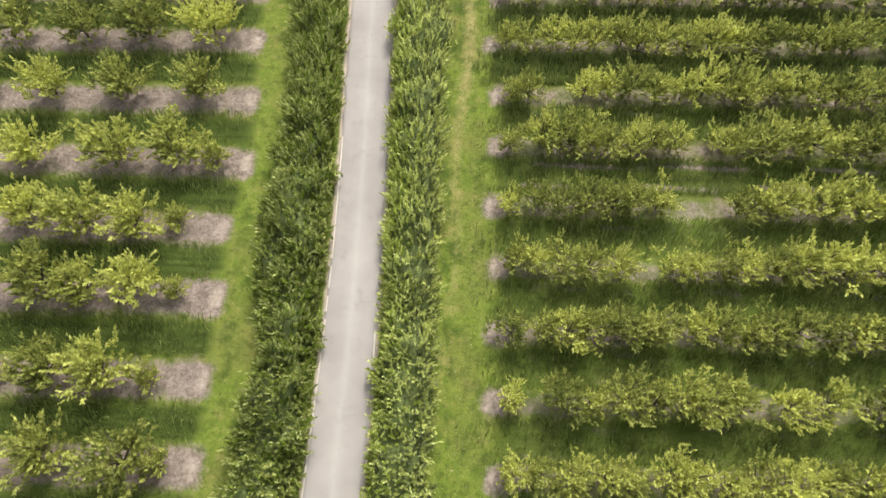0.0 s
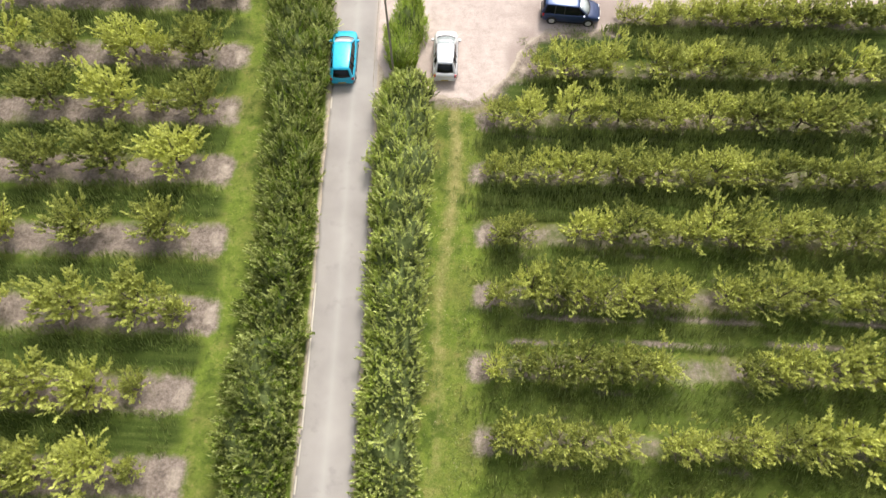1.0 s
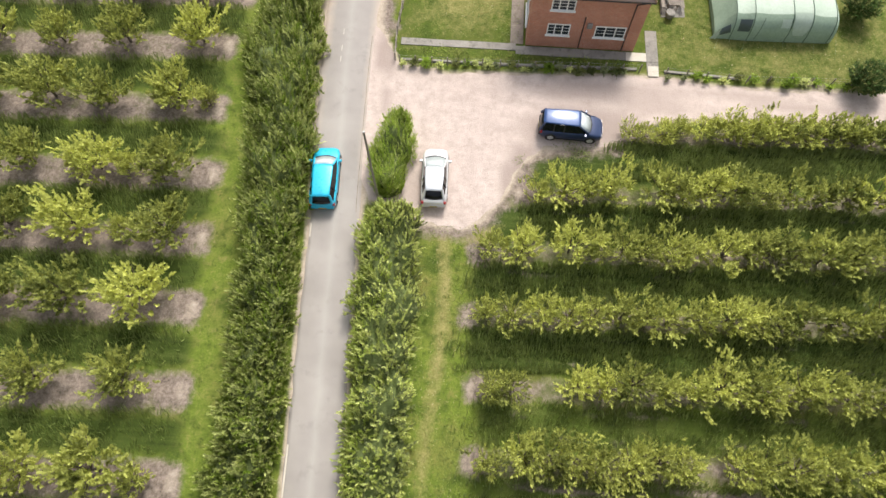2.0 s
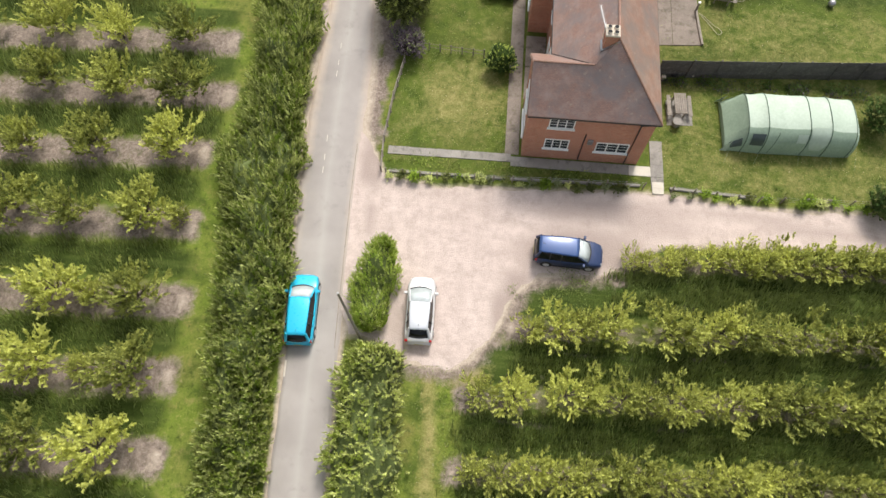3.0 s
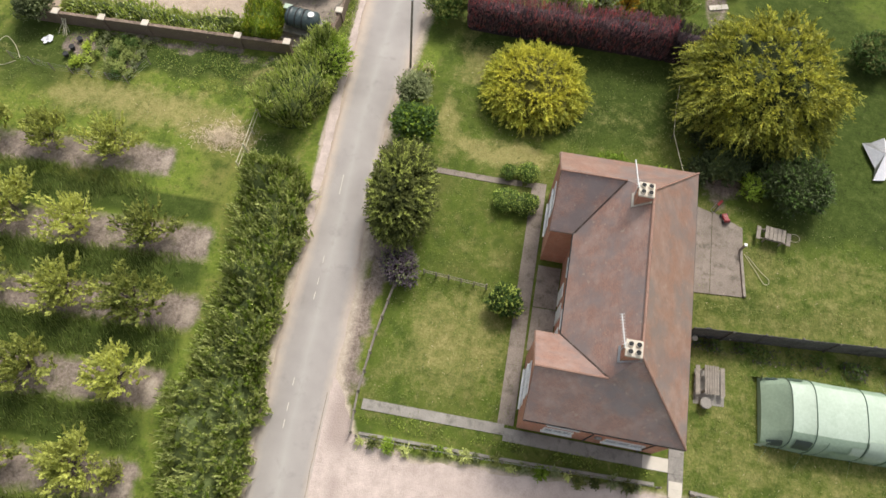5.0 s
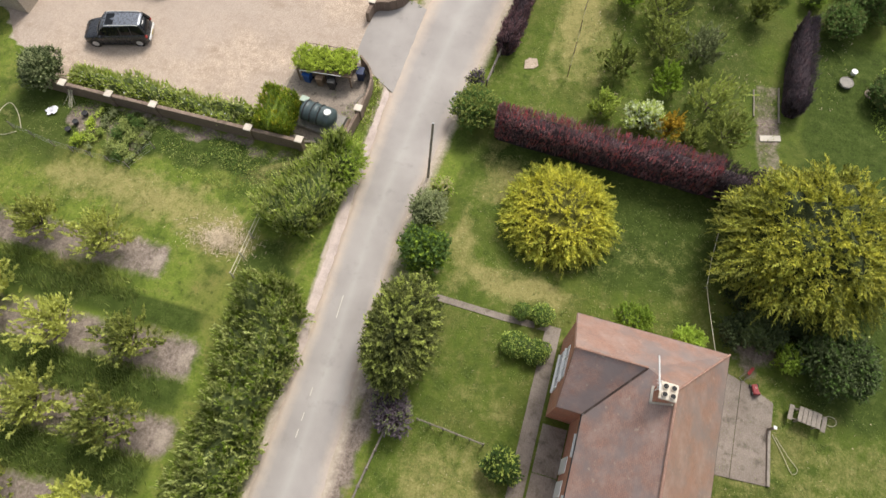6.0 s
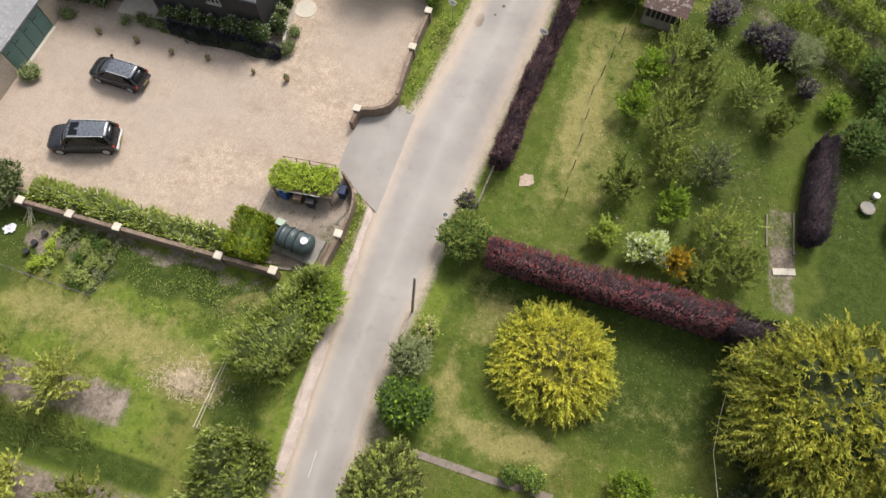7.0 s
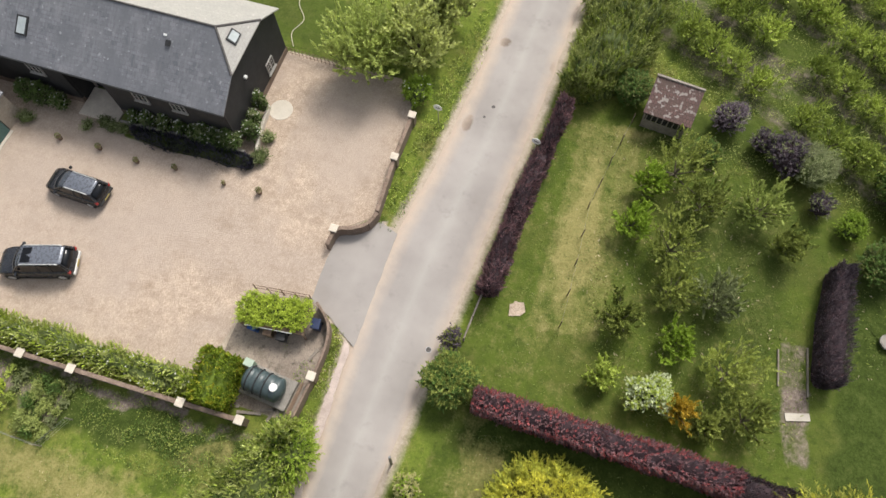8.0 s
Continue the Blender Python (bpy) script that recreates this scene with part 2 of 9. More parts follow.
MAT = dict(
    ground=ground_mat(), road=road_mat(),
    gravel=gravel_mat("pale_track_gravel", (0.475, 0.388, 0.342), (0.565, 0.475, 0.43), (0.31, 0.25, 0.22), 0.28),
    shingle=gravel_mat("warm_shingle", (0.36, 0.275, 0.205), (0.66, 0.535, 0.425), (0.40, 0.33, 0.275)),
    concrete=rough_mat("concrete", (0.19, 0.175, 0.155), (0.34, 0.315, 0.28), 18, 0.8, 0.9, world_space=True, stain=(0.15, 0.14, 0.12)),
    grimy=rough_mat("grimy_concrete", (0.18, 0.145, 0.115), (0.36, 0.30, 0.245), 12, 0.9, 0.9, world_space=True, stain=(0.10, 0.085, 0.065)),
    concrete_pale=rough_mat("pale_concrete", (0.46, 0.42, 0.35), (0.62, 0.57, 0.49), 25, 0.8, 0.9, world_space=True),
    stone=rough_mat("cap_stone", (0.5, 0.44, 0.36), (0.68, 0.61, 0.51), 18, 2, 0.9),
    brick=course_mat("red_brick", (0.54, 0.235, 0.15), (0.44, 0.18, 0.11), (0.52, 0.41, 0.33), 0.225, 0.075, (0.36, 0.17, 0.11)),
    brick_wall=course_mat("garden_wall_brick", (0.21, 0.15, 0.115), (0.17, 0.122, 0.094), (0.25, 0.205, 0.165), 0.225, 0.075, (0.15, 0.115, 0.08)),
    buff_brick=course_mat("buff_brick", (0.42, 0.36, 0.29), (0.34, 0.285, 0.225), (0.45, 0.40, 0.34), 0.225, 0.075, (0.30, 0.26, 0.21)),
    tile=course_mat("clay_roof_tile", (0.34, 0.187, 0.138), (0.275, 0.15, 0.112), (0.165, 0.096, 0.075), 0.17, 0.1, (0.215, 0.158, 0.142), 0.38, shine=1.0, streak=((0.37, 0.275, 0.235), (0.175, 0.15, 0.147)), spots=(0.36, 0.28, 0.22), drift=1.0),
    ridge_tile=rough_mat("ridge_tile", (0.23, 0.13, 0.095), (0.34, 0.205, 0.155), 20, 2, 0.8, stain=(0.2, 0.13, 0.1)),
    # slate_pale: light on the barn's far slopes, put into the slate colour
    slate_pale=course_mat("lit_slate", (0.38, 0.365, 0.335), (0.42, 0.405, 0.37), (0.33, 0.318, 0.29), 0.3, 0.22, (0.33, 0.32, 0.30), 0.5, spots=(0.5, 0.48, 0.45)), old_pantile=course_mat("mossy_pantile", (0.15, 0.085, 0.075), (0.11, 0.065, 0.06), (0.05, 0.035, 0.03), 0.22, 0.28, (0.10, 0.075, 0.06), 0.9, spots=(0.33, 0.30, 0.27), spot_at=0.56),
    old_coping=rough_mat("weathered_coping", (0.15, 0.105, 0.078), (0.30, 0.225, 0.175), 9, 1.5, 0.95, world_space=True, stain=(0.11, 0.085, 0.06), depth=0.6, dist=0.03),
    brown_path=rough_mat("dirty_path_concrete", (0.16, 0.13, 0.105), (0.30, 0.255, 0.215), 14, 0.7, 0.92, world_space=True, stain=(0.12, 0.10, 0.075)),
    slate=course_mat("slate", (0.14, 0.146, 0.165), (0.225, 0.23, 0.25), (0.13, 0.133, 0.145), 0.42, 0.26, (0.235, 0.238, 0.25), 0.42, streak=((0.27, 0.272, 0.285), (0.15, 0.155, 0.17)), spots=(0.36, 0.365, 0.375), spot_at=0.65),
    weatherboard=rough_mat("black_weatherboard", (0.012, 0.012, 0.013), (0.028, 0.027, 0.027), 18, 2, 0.6),
    white=rough_mat("white_frame_paint", (0.72, 0.72, 0.69), (0.84, 0.84, 0.82), 20, 2, 0.5, depth=0.05),
    frame_grey=rough_mat("grey_frame_paint", (0.26, 0.25, 0.23), (0.38, 0.37, 0.345), 20, 2, 0.6, depth=0.05),
    glass=glassy("window_glass", (0.03, 0.035, 0.04)),
    # screen_glass: reflected sky painted in as a pale base; dim_glass has less
    car_glass=glassy("car_glass", (0.006, 0.007, 0.009), 0.05, 0.25), dim_glass=glassy("shaded_windscreen", (0.05, 0.058, 0.07), 0.08, 0.4), screen_glass=glassy("sky_pale_glass", (0.38, 0.42, 0.42), 0.08),
    teal=paint("turquoise_paint", (0.015, 0.45, 0.68), 0.25, 0.1), silver=paint("silver_paint", (0.62, 0.615, 0.615), 0.28, 0.25),
    # roof paints carry the sky's reflection in their colour, unlike the body paints
    navy=paint("navy_paint", (0.011, 0.03, 0.1), 0.3, 0.2), navy_roof=paint("sky_lit_blue_roof", (0.024, 0.066, 0.2), 0.36, 0.15), silver_roof=paint("sky_tinted_silver_roof", (0.58, 0.6, 0.63), 0.3, 0.3), black=paint("black_paint", (0.007, 0.007, 0.009), 0.2, 0.0), grey_black=paint("anthracite_paint", (0.013, 0.015, 0.02), 0.22, 0.0), sky_roof=paint("sky_toned_grey_roof", (0.17, 0.185, 0.215), 0.22, 0.5),
    rubber=rough_mat("tyre_rubber", (0.012, 0.012, 0.012), (0.03, 0.03, 0.03), 40, 4, 0.9), alloy=rough_mat("wheel_alloy", (0.5, 0.5, 0.52), (0.68, 0.68, 0.7), 30, 3, 0.35, 0.3),
    trim=rough_mat("black_plastic", (0.015, 0.015, 0.016), (0.035, 0.035, 0.036), 40, 4, 0.6),
    lamp_red=paint("tail_lamp", (0.4, 0.01, 0.01), 0.1, 0.0), lamp_clear=paint("head_lamp", (0.36, 0.38, 0.4), 0.08, 0.2), plate_white=paint("plate_white", (0.75, 0.75, 0.72), 0.4, 0), plate_yellow=paint("plate_yellow", (0.42, 0.33, 0.09), 0.4, 0),
    bark=rough_mat("bark", (0.07, 0.055, 0.04), (0.17, 0.14, 0.11), 25, 4, 0.95, depth=0.6), old_wood=rough_mat("weathered_wood", (0.17, 0.145, 0.12), (0.32, 0.28, 0.235), 30, 3, 0.9, depth=0.4),
    brown_wood=rough_mat("brown_wood", (0.13, 0.085, 0.055), (0.25, 0.175, 0.12), 30, 3, 0.85), dark_fence=rough_mat("dark_fence", (0.06, 0.055, 0.052), (0.12, 0.11, 0.105), 20, 1.5, 0.9, stain=(0.15, 0.14, 0.13)),
    tent=rough_mat("pale_green_tent", (0.345, 0.425, 0.335), (0.425, 0.51, 0.42), 6, 1.0, 0.6, depth=0.3, dist=0.03), tent_dark=rough_mat("green_tent_side", (0.24, 0.325, 0.235), (0.31, 0.405, 0.30), 6, 1.0, 0.65, depth=0.3, dist=0.03),
    tent_seam=rough_mat("dark_green_seam", (0.05, 0.09, 0.06), (0.09, 0.14, 0.1), 10, 2, 0.7), tent_window=glassy("tent_window", (0.04, 0.06, 0.06), 0.3),
    tank=rough_mat("green_black_plastic", (0.035, 0.055, 0.058), (0.065, 0.09, 0.092), 20, 2, 0.4, depth=0.1), navy_plastic=rough_mat("navy_plastic", (0.012, 0.02, 0.06), (0.025, 0.04, 0.1), 15, 2, 0.4, depth=0.1), blue_plastic=rough_mat("blue_plastic", (0.01, 0.06, 0.25), (0.02, 0.1, 0.36), 15, 2, 0.4, depth=0.1),
    green_roof=rough_mat("green_felt_roof", (0.07, 0.14, 0.125), (0.12, 0.2, 0.18), 12, 1.2, 0.7), red_plastic=rough_mat("red_plastic", (0.22, 0.025, 0.03), (0.34, 0.05, 0.05), 15, 3, 0.5, depth=0.1),
    aluminium=rough_mat("dull_aluminium", (0.55, 0.55, 0.54), (0.72, 0.72, 0.7), 30, 3, 0.45, 0.2, depth=0.1),
    metal=rough_mat("grey_metal", (0.3, 0.3, 0.31), (0.5, 0.5, 0.51), 30, 3, 0.4, 0.8, depth=0.1), fabric=rough_mat("white_fabric", (0.6, 0.6, 0.64), (0.8, 0.8, 0.82), 12, 2, 0.8), rope=rough_mat("pale_rope", (0.45, 0.42, 0.3), (0.65, 0.6, 0.45), 30, 3, 0.9),
    # inner cores: dark colours stand for the shade between leaves
    core=rough_mat("shade_toned_growth", (0.045, 0.065, 0.014), (0.11, 0.145, 0.035), 12, 2, 0.95, depth=0.8, dist=0.05), core_hedge=rough_mat("hedge_inside", (0.06, 0.082, 0.022), (0.15, 0.19, 0.058), 9, 1.5, 0.95, depth=0.8, dist=0.06), core_dark=rough_mat("deep_shade_growth", (0.018, 0.026, 0.006), (0.045, 0.06, 0.014), 12, 2, 0.95, depth=0.8, dist=0.05), core_purple=rough_mat("purple_shade_growth", (0.025, 0.016, 0.02), (0.06, 0.036, 0.042), 12, 2, 0.95, depth=0.8, dist=0.05),
    core_gold=rough_mat("gold_shade_growth", (0.06, 0.066, 0.01), (0.14, 0.13, 0.018), 12, 2, 0.95, depth=0.8, dist=0.05),
    apple=leaf_mat("orchard_leaf", (0.107, 0.138, 0.032), (0.67, 0.695, 0.178)), hedge=leaf_mat("hedge_leaf", (0.20, 0.24, 0.07), (0.84, 0.89, 0.34), 0.35), straw=leaf_mat("dry_straw", (0.32, 0.255, 0.165), (0.78, 0.65, 0.47), 0.15), lawn_tree=leaf_mat("fruit_tree_leaf", (0.10, 0.13, 0.025), (0.44, 0.50, 0.12), 0.25),
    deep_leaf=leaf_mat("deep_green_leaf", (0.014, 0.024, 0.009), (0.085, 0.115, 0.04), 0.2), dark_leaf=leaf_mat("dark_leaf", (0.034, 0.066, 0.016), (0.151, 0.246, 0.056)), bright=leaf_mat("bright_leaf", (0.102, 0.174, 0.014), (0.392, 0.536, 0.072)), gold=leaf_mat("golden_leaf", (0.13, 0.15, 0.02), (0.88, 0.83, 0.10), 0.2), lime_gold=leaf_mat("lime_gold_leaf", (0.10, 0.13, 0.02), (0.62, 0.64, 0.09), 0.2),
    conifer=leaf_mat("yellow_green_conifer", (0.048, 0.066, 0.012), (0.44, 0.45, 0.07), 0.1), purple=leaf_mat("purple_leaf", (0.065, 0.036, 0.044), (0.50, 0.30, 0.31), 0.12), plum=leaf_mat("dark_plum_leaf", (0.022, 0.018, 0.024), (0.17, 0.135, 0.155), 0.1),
    red_leaf=leaf_mat("red_tipped_leaf", (0.13, 0.035, 0.042), (0.66, 0.19, 0.19), 0.12), olive=leaf_mat("olive_leaf", (0.06, 0.078, 0.02), (0.30, 0.325, 0.10)), silver_leaf=leaf_mat("silver_leaf", (0.16, 0.21, 0.09), (0.74, 0.80, 0.50), 0.25), lime=leaf_mat("lime_leaf", (0.19, 0.27, 0.028), (0.56, 0.68, 0.085), 0.25), willow=leaf_mat("willow_leaf", (0.19, 0.25, 0.05), (0.58, 0.66, 0.2), 0.3), fresh=leaf_mat("fresh_green_leaf", (0.13, 0.185, 0.03), (0.54, 0.64, 0.135), 0.25), grey_leaf=leaf_mat("grey_green_leaf", (0.09, 0.11, 0.045), (0.33, 0.37, 0.17), 0.25),
    petal=leaf_mat("white_petal", (0.5, 0.5, 0.42), (0.8, 0.8, 0.76), 0.2), cream=leaf_mat("cream_flower", (0.3, 0.3, 0.1), (0.65, 0.6, 0.3), 0.2), orange_leaf=leaf_mat("orange_leaf", (0.36, 0.25, 0.025), (0.85, 0.58, 0.07)),
    # core_lime: inner shade of lime foliage, put into its colour
    meadow=leaf_mat("tall_herb_leaf", (0.095, 0.13, 0.032), (0.42, 0.48, 0.145), 0.25), core_lime=rough_mat("lime_shade_growth", (0.08, 0.12, 0.012), (0.17, 0.24, 0.03), 12, 2, 0.95, depth=0.8, dist=0.05),
    blade=leaf_mat("grass_blade", (0.066, 0.094, 0.026), (0.295, 0.355, 0.108), 0.3), lavender=leaf_mat("lavender_leaf", (0.024, 0.024, 0.04), (0.105, 0.098, 0.145), 0.1),
)


# ---- building helpers ----
from mathutils import geometry


def thing(name, label, category, x=0.0, y=0.0, z=0.0, rz=0.0, group="", kind=""):
    ob = new(name)
    ob.empty_display_size = 0.3
    ob.matrix_basis = pose(x, y, z, 0, 0, rz)
    return tagged(ob, label, category, group, kind)


def mesh_of(name, verts, faces, material, smooth=False):
    me = bpy.data.meshes.new(name)
    me.from_pydata([tuple(v) for v in verts], [], [tuple(f) for f in faces])
    me.materials.append(material)
    if smooth:
        me.polygons.foreach_set("use_smooth", [True] * len(me.polygons))
    me.update()
    return me


def part(name, bm, material, parent=None, label="", smooth=False):
    """Links a bmesh, or a mesh, as one object under its thing."""
    if isinstance(bm, bpy.types.Mesh):
        me = bm
    else:
        me = bpy.data.meshes.new(name)
        bmesh.ops.recalc_face_normals(bm, faces=bm.faces[:])
        bm.to_mesh(me)
        bm.free()
        me.materials.append(material)
        if smooth:
            me.polygons.foreach_set("use_smooth", [True] * len(me.polygons))
    ob = new(name, me)
    ob.parent = parent
    if label:
        ob["label"] = label
    return ob


def box(bm, x0, x1, y0, y1, z0, z1, bevel=0.0, m=None):
    r = bmesh.ops.create_cube(bm, size=1.0, matrix=Matrix.Translation(((x0 + x1) / 2, (y0 + y1) / 2, (z0 + z1) / 2)) @ Matrix.Diagonal((abs(x1 - x0), abs(y1 - y0), abs(z1 - z0), 1)))
    vs = r["verts"]
    if bevel:
        es = list({e for v in vs for e in v.link_edges})
        q = bmesh.ops.bevel(bm, geom=es, offset=bevel, segments=1, affect="EDGES", profile=0.5)
        vs = list({v for f in q["faces"] for v in f.verts} | {v for v in vs if v.is_valid})
    if m is not None:
        bmesh.ops.transform(bm, matrix=m, verts=vs)
    return bm


def boxed(*a, **k):
    return box(bmesh.new(), *a, **k)


def tube(bm, pts, radii, n=6):
    rings = []
    for i, p in enumerate(pts):
        p = Vector(p)
        d = Vector(pts[min(i + 1, len(pts) - 1)]) - Vector(pts[max(i - 1, 0)])
        q = d.to_track_quat("Z", "Y")
        rings.append([bm.verts.new(p + q @ Vector((radii[i] * math.cos(a * 2 * math.pi / n), radii[i] * math.sin(a * 2 * math.pi / n), 0))) for a in range(n)])
    for a, b in zip(rings, rings[1:]):
        for k in range(n):
            bm.faces.new((a[k], a[(k + 1) % n], b[(k + 1) % n], b[k]))
    bm.faces.new(rings[0][::-1])
    bm.faces.new(rings[-1])
    return bm


def tubed(pts, radii, n=6):
    if isinstance(radii, (int, float)):
        radii = [radii] * len(pts)
    return tube(bmesh.new(), pts, radii, n)


def filled(pts, z, step=0.8):
    """A level sheet inside an outline, with a fine inner net and a short skirt round it."""
    n = len(pts)
    gx, gy = np.meshgrid(np.arange(min(p[0] for p in pts), max(p[0] for p in pts), step), np.arange(min(p[1] for p in pts), max(p[1] for p in pts), step))
    gx, gy = gx.ravel(), gy.ravel()
    keep = inside(gx, gy, list(pts)) & (line_gap(gx, gy, list(pts), True) > step * 0.4)
    net = [Vector((float(a), float(b))) for a, b in zip(gx[keep], gy[keep])]
    tri = geometry.delaunay_2d_cdt([Vector(p) for p in pts] + net, [(i, (i + 1) % n) for i in range(n)], [], 1, 1e-4)
    bm = bmesh.new()
    vs = [bm.verts.new((p.x, p.y, z)) for p in tri[0]]
    for f in tri[2]:
        bm.faces.new([vs[i] for i in f])
    rim = [e for e in bm.edges if e.is_boundary]
    r = bmesh.ops.extrude_edge_only(bm, edges=rim)
    bmesh.ops.translate(bm, vec=(0, 0, -0.03), verts=[v for v in r["geom"] if isinstance(v, bmesh.types.BMVert)])
    bmesh.ops.recalc_face_normals(bm, faces=bm.faces[:])
    if max(bm.faces, key=lambda f: abs(f.normal.z) * f.calc_area()).normal.z < 0:
        bmesh.ops.reverse_faces(bm, faces=bm.faces[:])
    return bm


def prism(bm, pts, z0, z1):
    lo, hi = [bm.verts.new((x, y, z0)) for x, y in pts], [bm.verts.new((x, y, z1)) for x, y in pts]
    n = len(pts)
    bm.faces.new(hi)
    bm.faces.new(lo[::-1])
    for i in range(n):
        bm.faces.new((lo[i], lo[(i + 1) % n], hi[(i + 1) % n], hi[i]))
    return bm


def resample(pts, step, closed=True):
    out = []
    for (x0, y0), (x1, y1) in zip(pts, pts[1:] + (pts[:1] if closed else [])):
        n = max(1, int(math.hypot(x1 - x0, y1 - y0) / step))
        out += [(x0 + (x1 - x0) * k / n, y0 + (y1 - y0) * k / n) for k in range(n)]
    return out if closed else out + [pts[-1]]


def smooth_line(pts, step):
    """A Catmull-Rom line through the points."""
    p = [np.array(q, float) for q in [pts[0]] + list(pts) + [pts[-1]]]
    out = []
    for a, b, c, d in zip(p, p[1:], p[2:], p[3:]):
        n = max(2, int(np.linalg.norm(c - b) / step))
        for k in range(n):
            t = k / n
            out.append(tuple(0.5 * (2 * b + (c - a) * t + (2 * a - 5 * b + 4 * c - d) * t * t + (3 * b - a - 3 * c + d) * t ** 3)))
    return out + [tuple(p[-1])]


def ragged(pts, step=0.35, amount=0.16, seed=0):
    out = []
    for x, y in resample(pts, step):
        v = noise.noise_vector((x * 0.9, y * 0.9, seed))
        w = noise.noise_vector((x * 3, y * 3, seed + 9))
        out.append((x + amount * (v.x + 0.5 * w.x), y + amount * (v.y + 0.5 * w.y)))
    return out


def inside(px, py, poly):
    r = np.zeros(px.shape, bool)
    for (x0, y0), (x1, y1) in zip(poly, poly[1:] + poly[:1]):
        if y0 == y1:
            continue
        r ^= ((y0 > py) != (y1 > py)) & (px < (x1 - x0) * (py - y0) / (y1 - y0) + x0)
    return r


def line_gap(px, py, pts, closed=False):
    """Distance from every point to a line of points."""
    best = np.full(px.shape, 1e9)
    for (x0, y0), (x1, y1) in zip(pts, pts[1:] + (pts[:1] if closed else [])):
        dx, dy = x1 - x0, y1 - y0
        t = np.clip(((px - x0) * dx + (py - y0) * dy) / max(dx * dx + dy * dy, 1e-9), 0, 1)
        best = np.minimum(best, np.hypot(px - x0 - t * dx, py - y0 - t * dy))
    return best


def uv_faces(bm):
    """UVs in metres, along the level and the slope of each face."""
    lay = bm.loops.layers.uv.verify()
    bm.normal_update()
    for f in bm.faces:
        n = f.normal
        u = Vector((-n.y, n.x, 0))
        u = u.normalized() if u.length > 1e-4 else Vector((1, 0, 0))
        w = n.cross(u)
        for lp in f.loops:
            lp[lay].uv = (lp.vert.co.dot(u), lp.vert.co.dot(w))
    return bm


# ---- foliage ----
def leaf_quads(p, d, n, length, width, rng):
    """Kite-shaped folded leaves at p, pointing along d, facing n."""
    d = d / np.maximum(np.linalg.norm(d, axis=1, keepdims=True), 1e-6)
    s = np.cross(n, d)
    s /= np.maximum(np.linalg.norm(s, axis=1, keepdims=True), 1e-6)
    n = np.cross(d, s)
    k = rng.uniform(0.7, 1.3, (len(p), 1))
    l, w = length * k, width * k
    v = np.empty((len(p), 4, 3))
    v[:, 0] = p - d * l * 0.5
    v[:, 1] = p + s * w * 0.5 + n * w * 0.18
    v[:, 2] = p + d * l * 0.5 - n * l * 0.12
    v[:, 3] = p - s * w * 0.5 + n * w * 0.18
    return v.reshape(-1, 3)


def plumes(base, aim, length, leaves, ll, lw, rng, spread=0.7, droop=0.0, up=0.6, along=0.42):
    """Leafy shoots that start at base and point along aim, with small leaves set round each."""
    n = len(base)
    aim = aim / np.maximum(np.linalg.norm(aim, axis=1, keepdims=True), 1e-6)
    a = aim[:, None, :]
    L = length * rng.uniform(0.6, 1.35, (n, 1, 1))
    f = np.linspace(0.08, 1.0, leaves)[None, :, None] + rng.normal(0, 0.05, (n, leaves, 1))
    p = base[:, None, :] + a * L * f
    p[..., 2] -= (droop * L * f ** 2)[..., 0]
    side = rng.normal(size=(n, leaves, 3))
    side -= (side * a).sum(-1, keepdims=True) * a
    side[..., 2] *= 0.45
    side /= np.maximum(np.linalg.norm(side, axis=-1, keepdims=True), 1e-6)
    d = a * along + side * spread * (1.15 - f * 0.6)
    nn = rng.normal(size=d.shape) * 0.35 + np.array([0, 0, up]) + a * 0.4
    p = p + d * ll * 0.35
    return leaf_quads(p.reshape(-1, 3), d.reshape(-1, 3), nn.reshape(-1, 3), ll, lw, rng)


def quad_mesh(name, v, material):
    v = np.asarray(v, np.float32)
    n = len(v) // 4
    me = bpy.data.meshes.new(name)
    me.vertices.add(len(v))
    me.vertices.foreach_set("co", v.ravel())
    me.loops.add(len(v))
    me.loops.foreach_set("vertex_index", np.arange(len(v), dtype=np.int32))
    me.polygons.add(n)
    me.polygons.foreach_set("loop_start", np.arange(n, dtype=np.int32) * 4)
    me.materials.append(material)
    me.update(calc_edges=True)
    return me


def blob_leaves(blobs, per_m2, length, width, seed, lift=0.5, droop=0.0, depth=0.18, floor=0.03, jitter=0.6):
    """Leaves over the outside of a heap of ellipsoids (x, y, z, rx, ry, rz)."""
    rng = np.random.default_rng(seed)
    B = np.array(blobs, float)
    P, N = [], []
    for b in B:
        a = (b[3] * b[4] + b[3] * b[5] + b[4] * b[5]) / 3 * 4 * math.pi
        m = max(6, int(a * per_m2))
        u = rng.normal(size=(m, 3))
        u /= np.linalg.norm(u, axis=1, keepdims=True)
        u[:, 2] = np.where((u[:, 2] < -0.5), -u[:, 2], u[:, 2])
        P.append(b[:3] + u * b[3:] * rng.uniform(1 - depth, 1 + depth * 0.6, (m, 1)))
        nn = u / b[3:]
        N.append(nn / np.linalg.norm(nn, axis=1, keepdims=True))
    P, N = np.concatenate(P), np.concatenate(N)
    keep = P[:, 2] > floor
    for b in B:
        keep &= ~((((P - b[:3]) / (b[3:] * 0.8)) ** 2).sum(1) < 1)
    P, N = P[keep], N[keep]
    d = N * 0.6 + rng.normal(size=P.shape) * jitter
    d[:, 2] += lift * 0.5 - droop
    nn = N * 1.1 + rng.normal(size=P.shape) * 0.28 + np.array([0, 0, 0.6])
    return leaf_quads(P, d, nn, length, width, rng)


